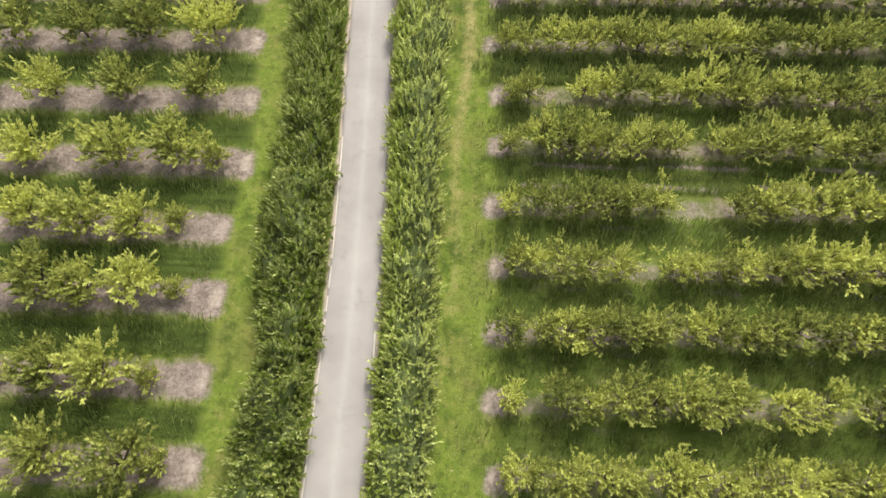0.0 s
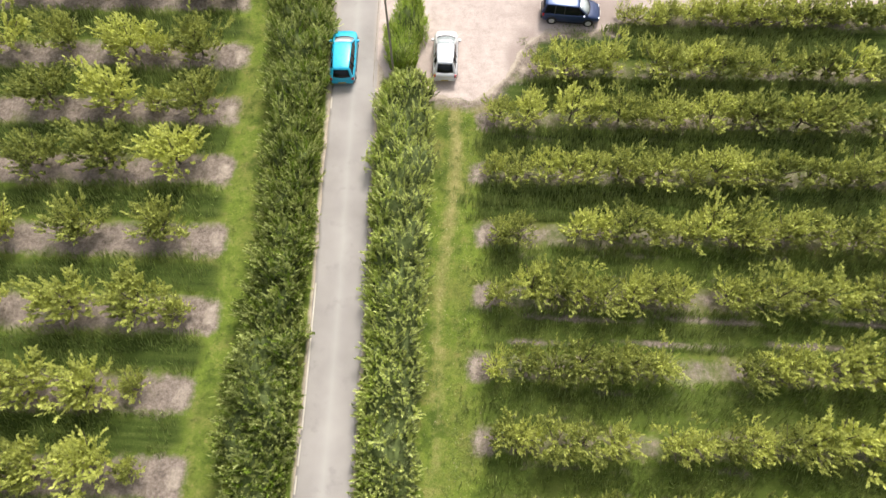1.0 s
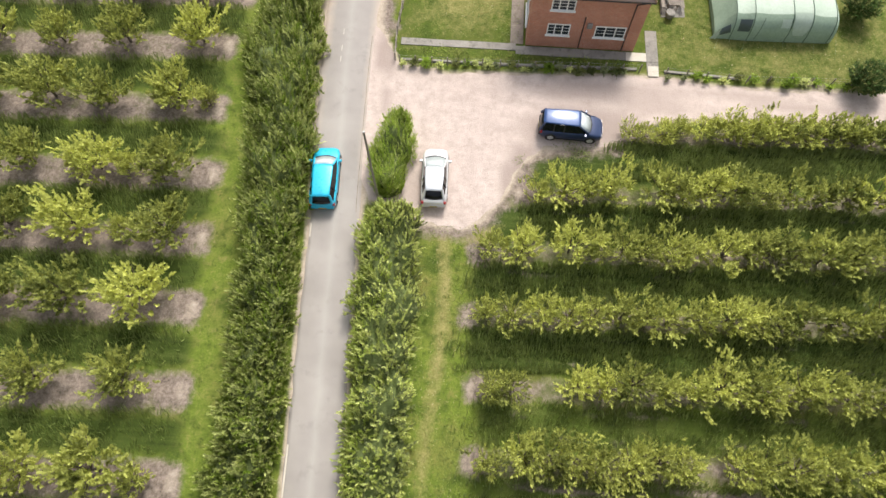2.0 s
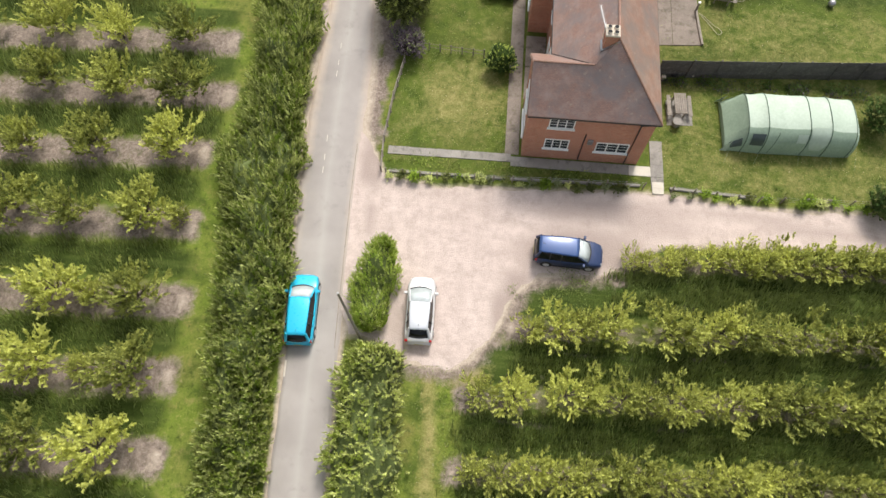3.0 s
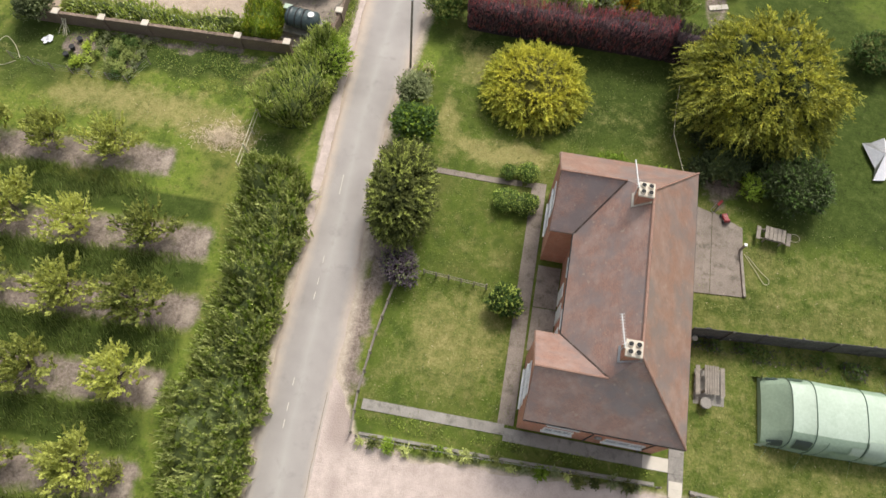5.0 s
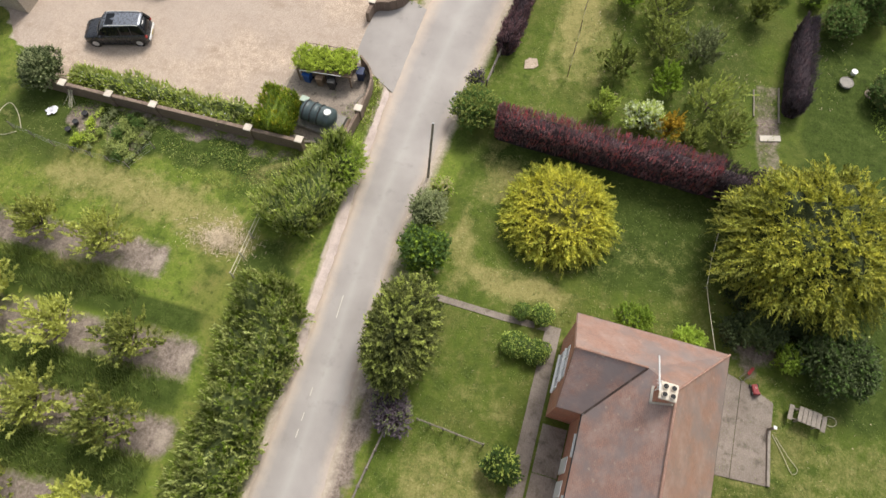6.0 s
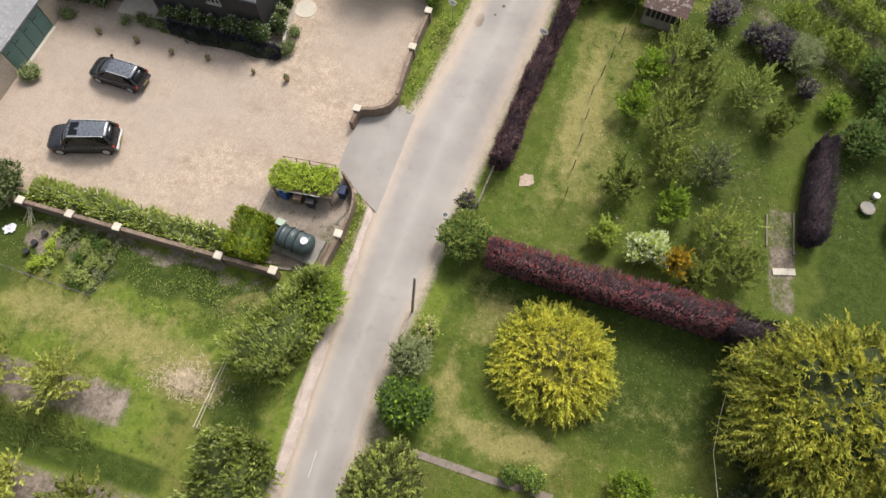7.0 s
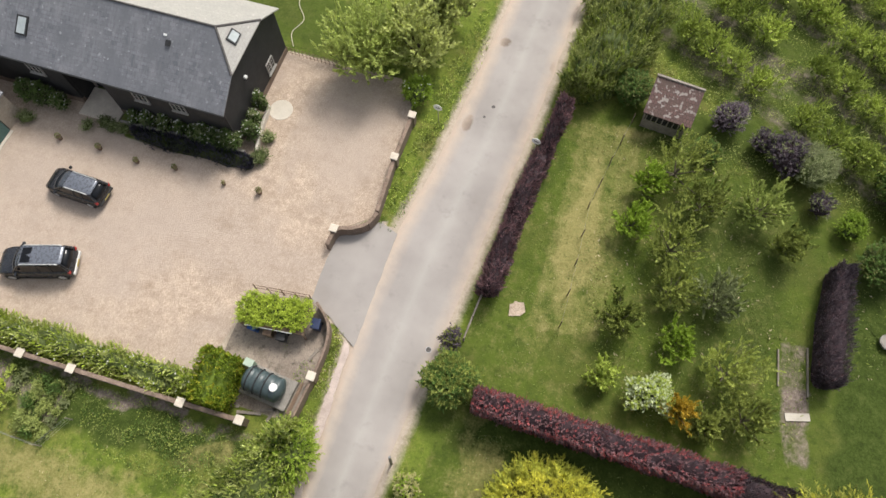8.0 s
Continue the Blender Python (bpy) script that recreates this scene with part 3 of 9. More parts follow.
def blob_shoots(blobs, per_m2, length, width, seed, lift=0.5, jitter=0.6, leaves=6):
    """Short leafy shoots standing out of a heap of ellipsoids."""
    rng = np.random.default_rng(seed + 900)
    c = blob_leaves(blobs, per_m2 * 1.25 / leaves, length, width, seed, lift, jitter=jitter).reshape(-1, 4, 3).mean(1)
    B = np.array(blobs, float)
    mid = np.array([B[:, 0].mean(), B[:, 1].mean(), B[:, 2].mean() * 0.6])
    u = c - mid
    u /= np.maximum(np.linalg.norm(u, axis=1, keepdims=True), 1e-6)
    aim = u * 0.7 + rng.normal(size=c.shape) * jitter * 0.5 + np.array([0, 0, lift])
    return plumes(c - u * length * 1.1, aim, length * 2.1, leaves, length, width, rng, 0.8, 0.0, 0.9)


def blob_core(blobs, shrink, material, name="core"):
    """The inside of a bush: one lumpy closed body, its dark colour standing for shade."""
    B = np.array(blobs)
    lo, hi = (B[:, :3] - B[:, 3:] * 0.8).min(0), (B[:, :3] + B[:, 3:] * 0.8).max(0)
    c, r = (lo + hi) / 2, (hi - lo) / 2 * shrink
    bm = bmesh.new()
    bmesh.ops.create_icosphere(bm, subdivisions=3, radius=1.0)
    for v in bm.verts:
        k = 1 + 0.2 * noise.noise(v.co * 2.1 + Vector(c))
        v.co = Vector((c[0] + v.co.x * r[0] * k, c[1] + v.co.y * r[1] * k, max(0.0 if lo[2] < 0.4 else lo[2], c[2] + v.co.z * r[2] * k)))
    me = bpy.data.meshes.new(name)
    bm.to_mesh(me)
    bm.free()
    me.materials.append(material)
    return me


def hedge_meshes(left, right, h, power, rough, length, width, mats, seed, lift=0.7, core="core", jitter=0.5, wave=0.22, tuft=8, shoot=0.6, lump=0.0):
    """A hedge as one rough body between two lines in plan; power 2 is round, 6 a clipped block."""
    rng = np.random.default_rng(seed)
    L, R = np.array(smooth_line(left, 0.5)), np.array(smooth_line(right, 0.5))
    total = max(np.linalg.norm(np.diff(L, axis=0), axis=1).sum(), np.linalg.norm(np.diff(R, axis=0), axis=1).sum())
    def lines(s):
        i = s * (len(L) - 1)
        j = s * (len(R) - 1)
        a = np.stack([np.interp(i, np.arange(len(L)), L[:, k]) for k in (0, 1)], 1)
        b = np.stack([np.interp(j, np.arange(len(R)), R[:, k]) for k in (0, 1)], 1)
        return a, b
    def surf(s, v, k, grit=1.0):
        a, b = lines(s)
        c, half = (a + b) / 2, (b - a) / 2
        wid = np.linalg.norm(half, axis=1)
        cap = np.clip(1 - np.abs(2 * s - 1) ** (total / wid.mean() * 0.9), 0, 1) ** (1 / max(2.0, power))
        cs, sn = np.cos(v), np.sin(v)
        x = np.sign(cs) * np.abs(cs) ** (2 / power)
        z = np.abs(sn) ** (2 / power)
        hh = np.array([h * (1 + wave * noise.noise((p * 0.22, q * 0.22, seed))) for p, q in c])
        g = np.array([1 + rough * grit * (noise.noise((p * 0.8 + u, q * 0.8, seed + w)) + 0.7 * noise.noise((p * 0.33 + u, q * 0.33, seed + 5)) + 0.5 * noise.noise((p * 2.1, q * 2.1 + w * 2, seed))) for (p, q), u, w in zip(c, x * 1.5, z * 1.5)])
        if lump:
            w = c - half * x[:, None]
            q = np.array([noise.noise((a_ * 0.75, b_ * 0.6, seed + 3)) + 0.5 * noise.noise((a_ * 1.7, b_ * 1.5, seed + 9)) for a_, b_ in w])
            hh = hh * (1 + lump * q)
        P = np.column_stack([c - half * (x * g * k * cap)[:, None], hh * z * g * k * np.minimum(1, cap + 0.15)])
        return P
    area = total * (h * 2 + np.linalg.norm(L.mean(0) - R.mean(0)))
    tv_ = np.linspace(0.0, math.pi, 1200)
    px = np.sign(np.cos(tv_)) * np.abs(np.cos(tv_)) ** (2 / power) * np.linalg.norm(L.mean(0) - R.mean(0)) / 2
    pz = h * np.abs(np.sin(tv_)) ** (2 / power)
    arc = np.concatenate([[0], np.cumsum(np.hypot(np.diff(px), np.diff(pz)))])
    arc /= arc[-1]
    out = []
    for mt, dens, *lean in mats:
        n = int(area * dens / tuft)
        s, v = rng.uniform(0, 1, n), np.interp(rng.uniform(0, 1, n), arc, tv_)
        k = rng.uniform(0.93, 1.08, n)
        ends = rng.uniform(0, 1, n) < min(0.3, 1.2 * np.linalg.norm(L[0] - R[0]) / total)
        near_end = rng.uniform(0, 1, n) ** 3 * 0.5 * np.linalg.norm(L[0] - R[0]) / total
        s = np.where(ends, np.where(rng.uniform(0, 1, n) < 0.5, near_end, 1 - near_end), s)
        if lean:
            a, b = lines(s)
            w = np.array([noise.noise((p * 0.5, q * 0.4, seed + 21)) for p, q in (a + b) / 2])
            keep = rng.uniform(0, 1, n) < np.clip(0.5 + lean[0] * (1.3 * np.cos(v) + 0.9 * w), 0, 1)
            s, v, k = s[keep], v[keep], k[keep]
            n = len(s)
        P = surf(s, v, k)
        e = 1e-3
        tv = surf(s, np.clip(v + 0.08, 0, math.pi), k, 0.5) - surf(s, np.clip(v - 0.08, 0, math.pi), k, 0.5)
        a, b = lines(np.clip(s + e, 0, 1))
        a0, b0 = lines(np.clip(s - e, 0, 1))
        ts = np.column_stack([(a + b - a0 - b0) / 2, np.zeros(n)])
        N = np.cross(tv, ts)
        N /= np.maximum(np.linalg.norm(N, axis=1, keepdims=True), 1e-9)
        N[N[:, 2] < -0.1] *= -1
        ok = P[:, 2] > 0.05
        P, N = P[ok], N[ok]
        aim = N * 0.45 + rng.normal(size=P.shape) * jitter * 0.55 + np.array([0, 0, lift])
        out.append(quad_mesh("foliage", plumes(P - N * shoot * 0.3, aim, shoot, tuft, length, width, rng, 0.4, 0.0, 0.8, 0.9), MAT[mt]))
    # inner body, whose core colour stands for shade inside the hedge
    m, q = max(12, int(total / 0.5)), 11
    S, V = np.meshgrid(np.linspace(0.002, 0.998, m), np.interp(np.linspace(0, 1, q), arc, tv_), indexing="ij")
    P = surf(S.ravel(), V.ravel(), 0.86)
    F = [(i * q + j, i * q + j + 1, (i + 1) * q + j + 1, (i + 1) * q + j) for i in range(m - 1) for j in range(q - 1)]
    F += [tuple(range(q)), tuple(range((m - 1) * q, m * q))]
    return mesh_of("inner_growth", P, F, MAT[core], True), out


BLOOMS = {}


def flower_mesh(key):
    """An open flower of five cupped petals, shared by all of its kind."""
    if key not in BLOOMS:
        bm = bmesh.new()
        for k in range(5):
            a = k * 2 * math.pi / 5
            p = [(0, 0, 0), (0.03, -0.03, 0.014), (0.062, 0, 0.03), (0.03, 0.03, 0.014)]
            bm.faces.new([bm.verts.new((x * math.cos(a) - y * math.sin(a), x * math.sin(a) + y * math.cos(a), z)) for x, y, z in p])
        BLOOMS[key] = bpy.data.meshes.new("flower")
        bm.to_mesh(BLOOMS[key])
        bm.free()
        BLOOMS[key].materials.append(MAT[key])
    return BLOOMS[key]


def shrub(name, label, category, x, y, blobs, leaf, core="core", per_m2=70, length=0.16, width=0.08, seed=1, flowers=None, flower_n=0, group="", jitter=0.6, lift=0.5, shrink=0.8, extra=None):
    """A bush: inside coloured dark for shade, leaves outside, sometimes flowers."""
    t = thing(name, label, category, x, y, group=group)
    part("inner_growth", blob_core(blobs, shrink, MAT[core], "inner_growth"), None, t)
    grow = blob_leaves if name == "box_bush" else blob_shoots
    part("foliage", quad_mesh("foliage", grow(blobs, per_m2, length, width, seed, lift, jitter=jitter), MAT[leaf]), None, t)
    if extra:
        part("foliage", quad_mesh("foliage", grow(blobs, extra[1], length, width, seed + 77, lift, jitter=jitter), MAT[extra[0]]), None, t)
    if flowers:
        v = blob_leaves(blobs, 12, 0.13, 0.12, seed + 5, 0.8, depth=0.05)
        v = v.reshape(-1, 4, 3)
        v = v[np.random.default_rng(seed).permutation(len(v))[:flower_n]]
        for p in v.mean(1):
            ob = part("flower", flower_mesh(flowers), None, t)
            ob.location = (p[0], p[1], p[2] + 0.16)
            ob.rotation_euler = (0, 0, p[0] * 7)
    return t


def plume_bush(name, label, category, x, y, rx, ry, h, n, mats, core, length, leaves, ll, lw, seed, lump=0.12, fine=3.0, gap=-0.3, droop=0.2, rise=0.5, trunk=0.0, low=0.4, spread=0.6, wander=0.25):
    """A rounded bush or tree of feathery sprays over an inside coloured dark for shade, with hollows between its lumps.
    """
    rng = np.random.default_rng(seed)
    t = thing(name, label, category, x, y)

    def skin(u, k):
        w = np.array([noise.noise((a * fine * 0.5, b * fine * 0.5, c * fine * 0.5 + seed)) + 0.6 * noise.noise((a * fine, b * fine, c * fine + seed + 7)) for a, b, c in u])
        s = k * (1 + lump * w)
        return np.column_stack([rx * u[:, 0] * s, ry * u[:, 1] * s, h * low + np.where(u[:, 2] > 0, h * (1 - low), h * low * 0.95) * u[:, 2] * s]), w
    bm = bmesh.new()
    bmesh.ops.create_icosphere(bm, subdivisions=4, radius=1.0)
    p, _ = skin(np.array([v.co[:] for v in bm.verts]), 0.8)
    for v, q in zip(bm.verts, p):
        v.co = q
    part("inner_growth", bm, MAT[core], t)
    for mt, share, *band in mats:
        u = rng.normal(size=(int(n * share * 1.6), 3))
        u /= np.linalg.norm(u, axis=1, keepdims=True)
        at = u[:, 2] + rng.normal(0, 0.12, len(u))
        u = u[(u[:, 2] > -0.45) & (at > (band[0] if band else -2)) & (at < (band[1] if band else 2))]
        p, w = skin(u, rng.uniform(0.84, 0.97, len(u)))
        k = w + rng.normal(0, 0.12, len(w)) > gap
        p, u = p[k], u[k]
        aim = u * np.array([1, 1, 0.5]) + rng.normal(size=u.shape) * wander + np.array([0, 0, rise])
        part("foliage", quad_mesh("foliage", plumes(p - u * length * 0.35, aim, length, leaves, ll, lw, rng, spread, droop, 0.8, 0.6), MAT[mt]), None, t)
    if trunk:
        part("trunk", tubed([(0, 0, -0.1), (0, 0, trunk)], [0.22, 0.15], 8), MAT["bark"], t)
    return t


def heap(r, h, n, seed, flat=1.0, core=0.75, lump=(0.28, 0.45), reach=(0.25, 0.72)):
    """Ellipsoids that make one rounded, uneven bush of radius r and height h."""
    rnd = random.Random(seed)
    out = [(0, 0, h * 0.45, r * core, r * core, h * 0.5)]
    for _ in range(n):
        a, q = rnd.uniform(0, 2 * math.pi), rnd.uniform(*reach)
        s = r * rnd.uniform(*lump)
        zz = h * (0.25 + 0.5 * (1 - q) + rnd.uniform(-0.05, 0.15)) if lump[1] > 0.3 else h * (0.1 + 0.8 * math.sqrt(max(0.0, 1 - (q / 0.98) ** 2)) * rnd.uniform(0.72, 1.0))
        out.append((math.cos(a) * r * q, math.sin(a) * r * q, zz, s, s, s * flat * rnd.uniform(0.8, 1.2)))
    return out


def fruit_tree_meshes(seed, h=2.6, r=1.3, shoots=90, leaves=16, leaf="apple", length=0.18, width=0.1, base=0.45):
    """One small fruit tree: tapered trunk with limbs, and leafy shoots in tufts with gaps between."""
    rnd, rng = random.Random(seed), np.random.default_rng(seed)
    bm = bmesh.new()
    fork = Vector((rnd.uniform(-.06, .06), rnd.uniform(-.06, .06), 0.2 * h))
    w = 0.03 * h
    tube(bm, [(0, 0, -0.05), (fork.x * 0.4, fork.y * 0.4, 0.1 * h), tuple(fork)], [w, w * 0.8, w * 0.7])
    tips = []
    for k in range(7):
        a = k * 2 * math.pi / 6 + rnd.uniform(-.4, .4)
        q = r * rnd.uniform(0.6, 1.0) if k else 0.15 * r
        top = Vector((math.cos(a) * q, math.sin(a) * q, h * (rnd.uniform(0.5, 0.82) if k else 0.92)))
        mid = fork.lerp(top, 0.5) + Vector((0, 0, -0.05 * h * rnd.random()))
        tube(bm, [tuple(fork), tuple(mid), tuple(top)], [w * 0.6, w * 0.4, 0.01], 5)
        tips += [(fork, mid, top)]
    trunk = bpy.data.meshes.new("trunk")
    bm.to_mesh(trunk)
    bm.free()
    trunk.materials.append(MAT["bark"])
    tufts = []
    for k in range(max(7, shoots // 7)):
        f, m, t = tips[k % 7]
        u = rnd.uniform(0.35, 1.05)
        c = (f.lerp(m, u * 2) if u < 0.5 else m.lerp(t, u * 2 - 1))
        tufts.append(c + Vector((rnd.gauss(0, .16 * r), rnd.gauss(0, .16 * r), rnd.gauss(0, .05 * h))))
    P, D = [], []
    for k in range(shoots // 4):
        a, q = rnd.uniform(0, 2 * math.pi), r * 0.75 * rnd.random() ** 0.5
        P.append(Vector((math.cos(a) * q, math.sin(a) * q, h * rnd.uniform(0.12, 0.4))))
        D.append(Vector((math.cos(a) * 0.5, math.sin(a) * 0.5, 0.8)).normalized())
    for k in range(shoots // 5):
        a, q = rnd.uniform(0, 2 * math.pi), r * 0.5 * rnd.random() ** 0.5
        P.append(Vector((math.cos(a) * q, math.sin(a) * q, h * rnd.uniform(0.5, 0.8))))
        D.append(Vector((math.cos(a) * 0.4, math.sin(a) * 0.4, 0.9)).normalized())
    for k in range(shoots):
        c = tufts[k % len(tufts)] + Vector((rnd.gauss(0, .16 * r), rnd.gauss(0, .16 * r), rnd.gauss(0, .06 * h)))
        out = Vector((c.x, c.y, (c.z - base * h) * 0.8 + 0.35)).normalized()
        d = (out * 0.55 + Vector((rnd.gauss(0, .4), rnd.gauss(0, .4), rnd.gauss(0.8, .35)))).normalized()
        P.append(c - d * 0.16)
        D.append(d)
    v = plumes(np.array(P), np.array(D), 0.56 * (r / 1.3) ** 0.5, leaves * 13 // 10, length, width, rng, 0.62, 0.0, 0.9, 0.75)
    return trunk, quad_mesh("crown", v, MAT[leaf])


def fruit_tree(meshes, x, y, s, rz, label, group, wide=1.0):
    t = thing("fruit_tree", label, "fruit tree", x, y, 0.0, rz, group)
    t.scale = (s * wide, s, s)
    part("trunk", meshes[0], None, t)
    part("crown", meshes[1], None, t)
    return t


# ---- ground, road, yards ----
ROAD_L = [(-8.1, -60), (-8.1, -25), (-8.1, 0.2), (-8.15, 8), (-8.3, 14.5), (-8.75, 23.3), (-9.2, 30), (-9.5, 36), (-9.75, 40), (-10.3, 45), (-10.75, 49.5), (-11.05, 55.5), (-11.15, 61), (-11.1, 65.5), (-11.35, 70.2), (-11.65, 76), (-11.85, 81.4), (-12.0, 86.5), (-11.7, 91), (-10.8, 96.5), (-10.2, 103), (-9.6, 112.2), (-8.4, 130), (-6, 165)]
ROAD_R = [(-4.7, -60), (-4.7, -25), (-4.7, 0.5), (-4.8, 8.5), (-5.1, 15), (-5.45, 23), (-5.95, 30), (-6.3, 36), (-6.5, 40), (-6.75, 45), (-6.95, 49.5), (-7.1, 55), (-7.25, 60.5), (-7.7, 65.5), (-7.95, 72), (-7.5, 77.4), (-6.95, 82.5), (-6.5, 86.5), (-6.1, 91.5), (-5.5, 97.7), (-4.9, 104), (-4.35, 113.9), (-3.1, 130), (-0.5, 166)]
TRACK = [(-6.9, 43.2), (-6.5, 41.0), (-5.9, 39.6), (-4.2, 39.3), (-3.0, 38.2), (0.4, 37.9), (1.6, 38.6), (3.1, 40.6), (4.1, 43.1), (5.6, 44.4), (9.9, 44.9), (13.8, 47.2), (20, 47.7), (27.5, 48.1), (60, 49.5), (60, 52.4), (27.6, 50.5), (20, 50.2), (14, 50.8), (7.3, 50.55), (-1.5, 50.1), (-5.1, 50.7), (-5.9, 52.0), (-6.6, 53.6), (-7.2, 54.2), (-7.1, 49)]
YARD = [(-36.5, 77.4), (-20.8, 77.5), (-19.6, 80.8), (-19.2, 84.5), (-15.2, 85.2), (-15.4, 90.1), (-13.6, 91.6), (-13.5, 100), (-15, 102.8), (-24.4, 102.6), (-24.4, 92.6), (-32, 92.2), (-36, 94.2), (-45, 94.2), (-45, 85), (-42.5, 82), (-40.5, 79.5), (-38, 78.5)]
APRON = [(-15.4, 85.1), (-13.5, 84.1), (-12.4, 83.4), (-11.7, 83.0), (-11.6, 91), (-12.9, 91.5), (-15.3, 90.0), (-15.4, 88.0)]
BIN_YARD = [(-19.2, 84.4), (-19.3, 80.9), (-19.0, 77.5), (-14.0, 77.7), (-13.35, 80.8), (-13.4, 83.3), (-14.3, 84.5), (-15.2, 85.0)]
LEFT_VERGE = [(-11.0, 61), (-11.2, 65.5), (-11.4, 70.2), (-11.7, 76), (-11.9, 81.4), (-12.0, 83.0), (-12.4, 83.4), (-12.35, 81.4), (-12.25, 79.5), (-12.25, 77.5), (-12.2, 75.0), (-12.0, 69.5), (-11.75, 65)]
RIGHT_STRIPS = [-6.8, -2.5, 1.9, 6.1, 10.3, 14.5, 18.8, 23.3, 27.5, 31.9, 36.2, 40.6, 45.6]
RIGHT_ENDS = [2.2, 2.1, 2.0, 1.6, 1.7, 1.6, 1.1, 1.3, 1.2, 0.6, 0.9, 3.6, 9.8]
LEFT_STRIPS = [-8.5, -3.5, 1.4, 6.3, 11.4, 16.1, 21.0, 26.0, 31.1, 35.8, 40.6, 45.9, 51.3, 56.2, 60.9, 66.3]
LEFT_ENDS = [-13.6, -13.7, -13.8, -14.2, -14.4, -15.0, -14.3, -14.9, -15.4, -15.8, -16.1, -16.8, -17.1, -16.5, -17.2, -21.7]
ROW_SLOPE = 0.045                     # the rows' slope in plan


def side_at(line, y):
    return np.interp(y, [p[1] for p in line], [p[0] for p in line])


def build_ground():
    xs = np.concatenate([[-3000, -1500, -700, -300, -150, -90], np.arange(-64, -36, 0.9), np.arange(-36, 36, 0.4), np.arange(36, 64.1, 0.9), [90, 150, 300, 700, 1500, 3000]])
    ys = np.concatenate([[-3000, -1500, -700, -300, -150, -60], np.arange(-24, -3, 1.0), np.arange(-3, 124, 0.4), np.arange(124, 140.1, 1.0), [160, 200, 320, 700, 1500, 3000]])
    X, Y = np.meshgrid(xs, ys)
    x, y = X.ravel(), Y.ravel()
    soil, dry, lush, dirt = (np.zeros(x.shape) for _ in range(4))
    rng = np.random.default_rng(4)

    def bell(d, w, soft):
        return np.clip((w - d) / soft + 0.5, 0, 1)
    # orchard rows on both sides of the lane
    for y0, x0 in zip(RIGHT_STRIPS, RIGHT_ENDS):
        d = np.abs(y - y0 - ROW_SLOPE * (x - x0))
        on = bell(x0 - x, 0.0, 0.9)
        soil = np.maximum(soil, bell(d, 0.85, 1.0) * on * np.where(x - x0 < 1.3, 1.0, 0.6))
        dirt = np.maximum(dirt, bell(d, 0.8, 0.8) * on * bell(x - x0, 0.9, 0.7) * 0.52)
        lush = np.maximum(lush, bell(np.abs(d - 2.1), 1.25, 0.6) * bell(x0 + 0.8 - x, 0, 1.2) * (0.6 if y0 < 30 else 1.0) * (y < 47))
    # wheel tracks down the right-hand alleys
    for i, (y0, x0) in enumerate(zip(RIGHT_STRIPS, RIGHT_ENDS)):
        d = np.abs(np.abs(y - y0 - ROW_SLOPE * (x - x0) + 2.1) - 0.72)
        soil = np.maximum(soil, bell(d, 0.12, 0.3) * bell(x0 + 2.0 - x, 0, 2.0) * (1.0 if y0 == 23.3 else 0.45) * (y < 44))
    for y0, x0 in zip(LEFT_STRIPS, LEFT_ENDS):
        d = np.abs(y - y0 - ROW_SLOPE * (x - x0))
        on = bell(x - x0, 0.0, 0.9)
        soil = np.maximum(soil, bell(d, 1.2, 1.0) * on * np.where(x0 - x < 2.2, 1.0, 0.86))
        dirt = np.maximum(dirt, bell(d, 0.9, 0.9) * on * bell(x0 - x, 1.3, 0.8) * 0.52)
        lush = np.maximum(lush, bell(np.abs(d - 2.5), 1.1, 0.9) * bell(x - x0 + 0.5, 0, 1.2) * 0.8 * (y < 64))
    rows_ = ((y < 47) & ((x > 0) | (x < -12))).astype(float)
    soil *= np.clip(np.array([0.93 + 0.35 * noise.noise((a * 0.45, b * 0.45, 12)) for a, b in zip(x, y)]), 0.45, 1.0)
    # slanting rows north-east of the shed
    s = (x - 5.8) * 0.51 + (y - 111.5) * 0.86
    ne = (s > -2.5) & (x > 1.5) & (y > 98)
    soil = np.where(ne, np.maximum(soil, bell(np.abs((s + 100) % 4.2 - 2.1 - 0.4), 0.7, 0.8) * 0.47), soil)
    lush = np.where(ne, np.maximum(lush, 0.62), lush)
    # worn line along the grass headland, dry lawns, bare patches
    dry = np.maximum(dry, bell(np.abs(x + 0.6 + 0.25 * np.sin(y * 0.35)), 0.45, 0.9) * (y < 38) * np.interp(y, [-20, 5, 20, 30, 38], [0.2, 0.3, 0.55, 0.75, 0.85]))
    dry = np.maximum(dry, bell(np.abs(x - np.interp(y, [0, 20, 40, 60], [-13.0, -14.2, -15.0, -17.0])), 0.5, 1.6) * (y < 62) * 0.3)
    wx = x + np.array([1.0 * noise.noise((a * 0.4, b * 0.4, 31)) + 0.6 * noise.noise((a * 1.1, b * 1.1, 32)) for a, b in zip(x, y)])
    wy = y + np.array([1.0 * noise.noise((a * 0.4, b * 0.4, 41)) + 0.6 * noise.noise((a * 1.1, b * 1.1, 42)) for a, b in zip(x, y)])
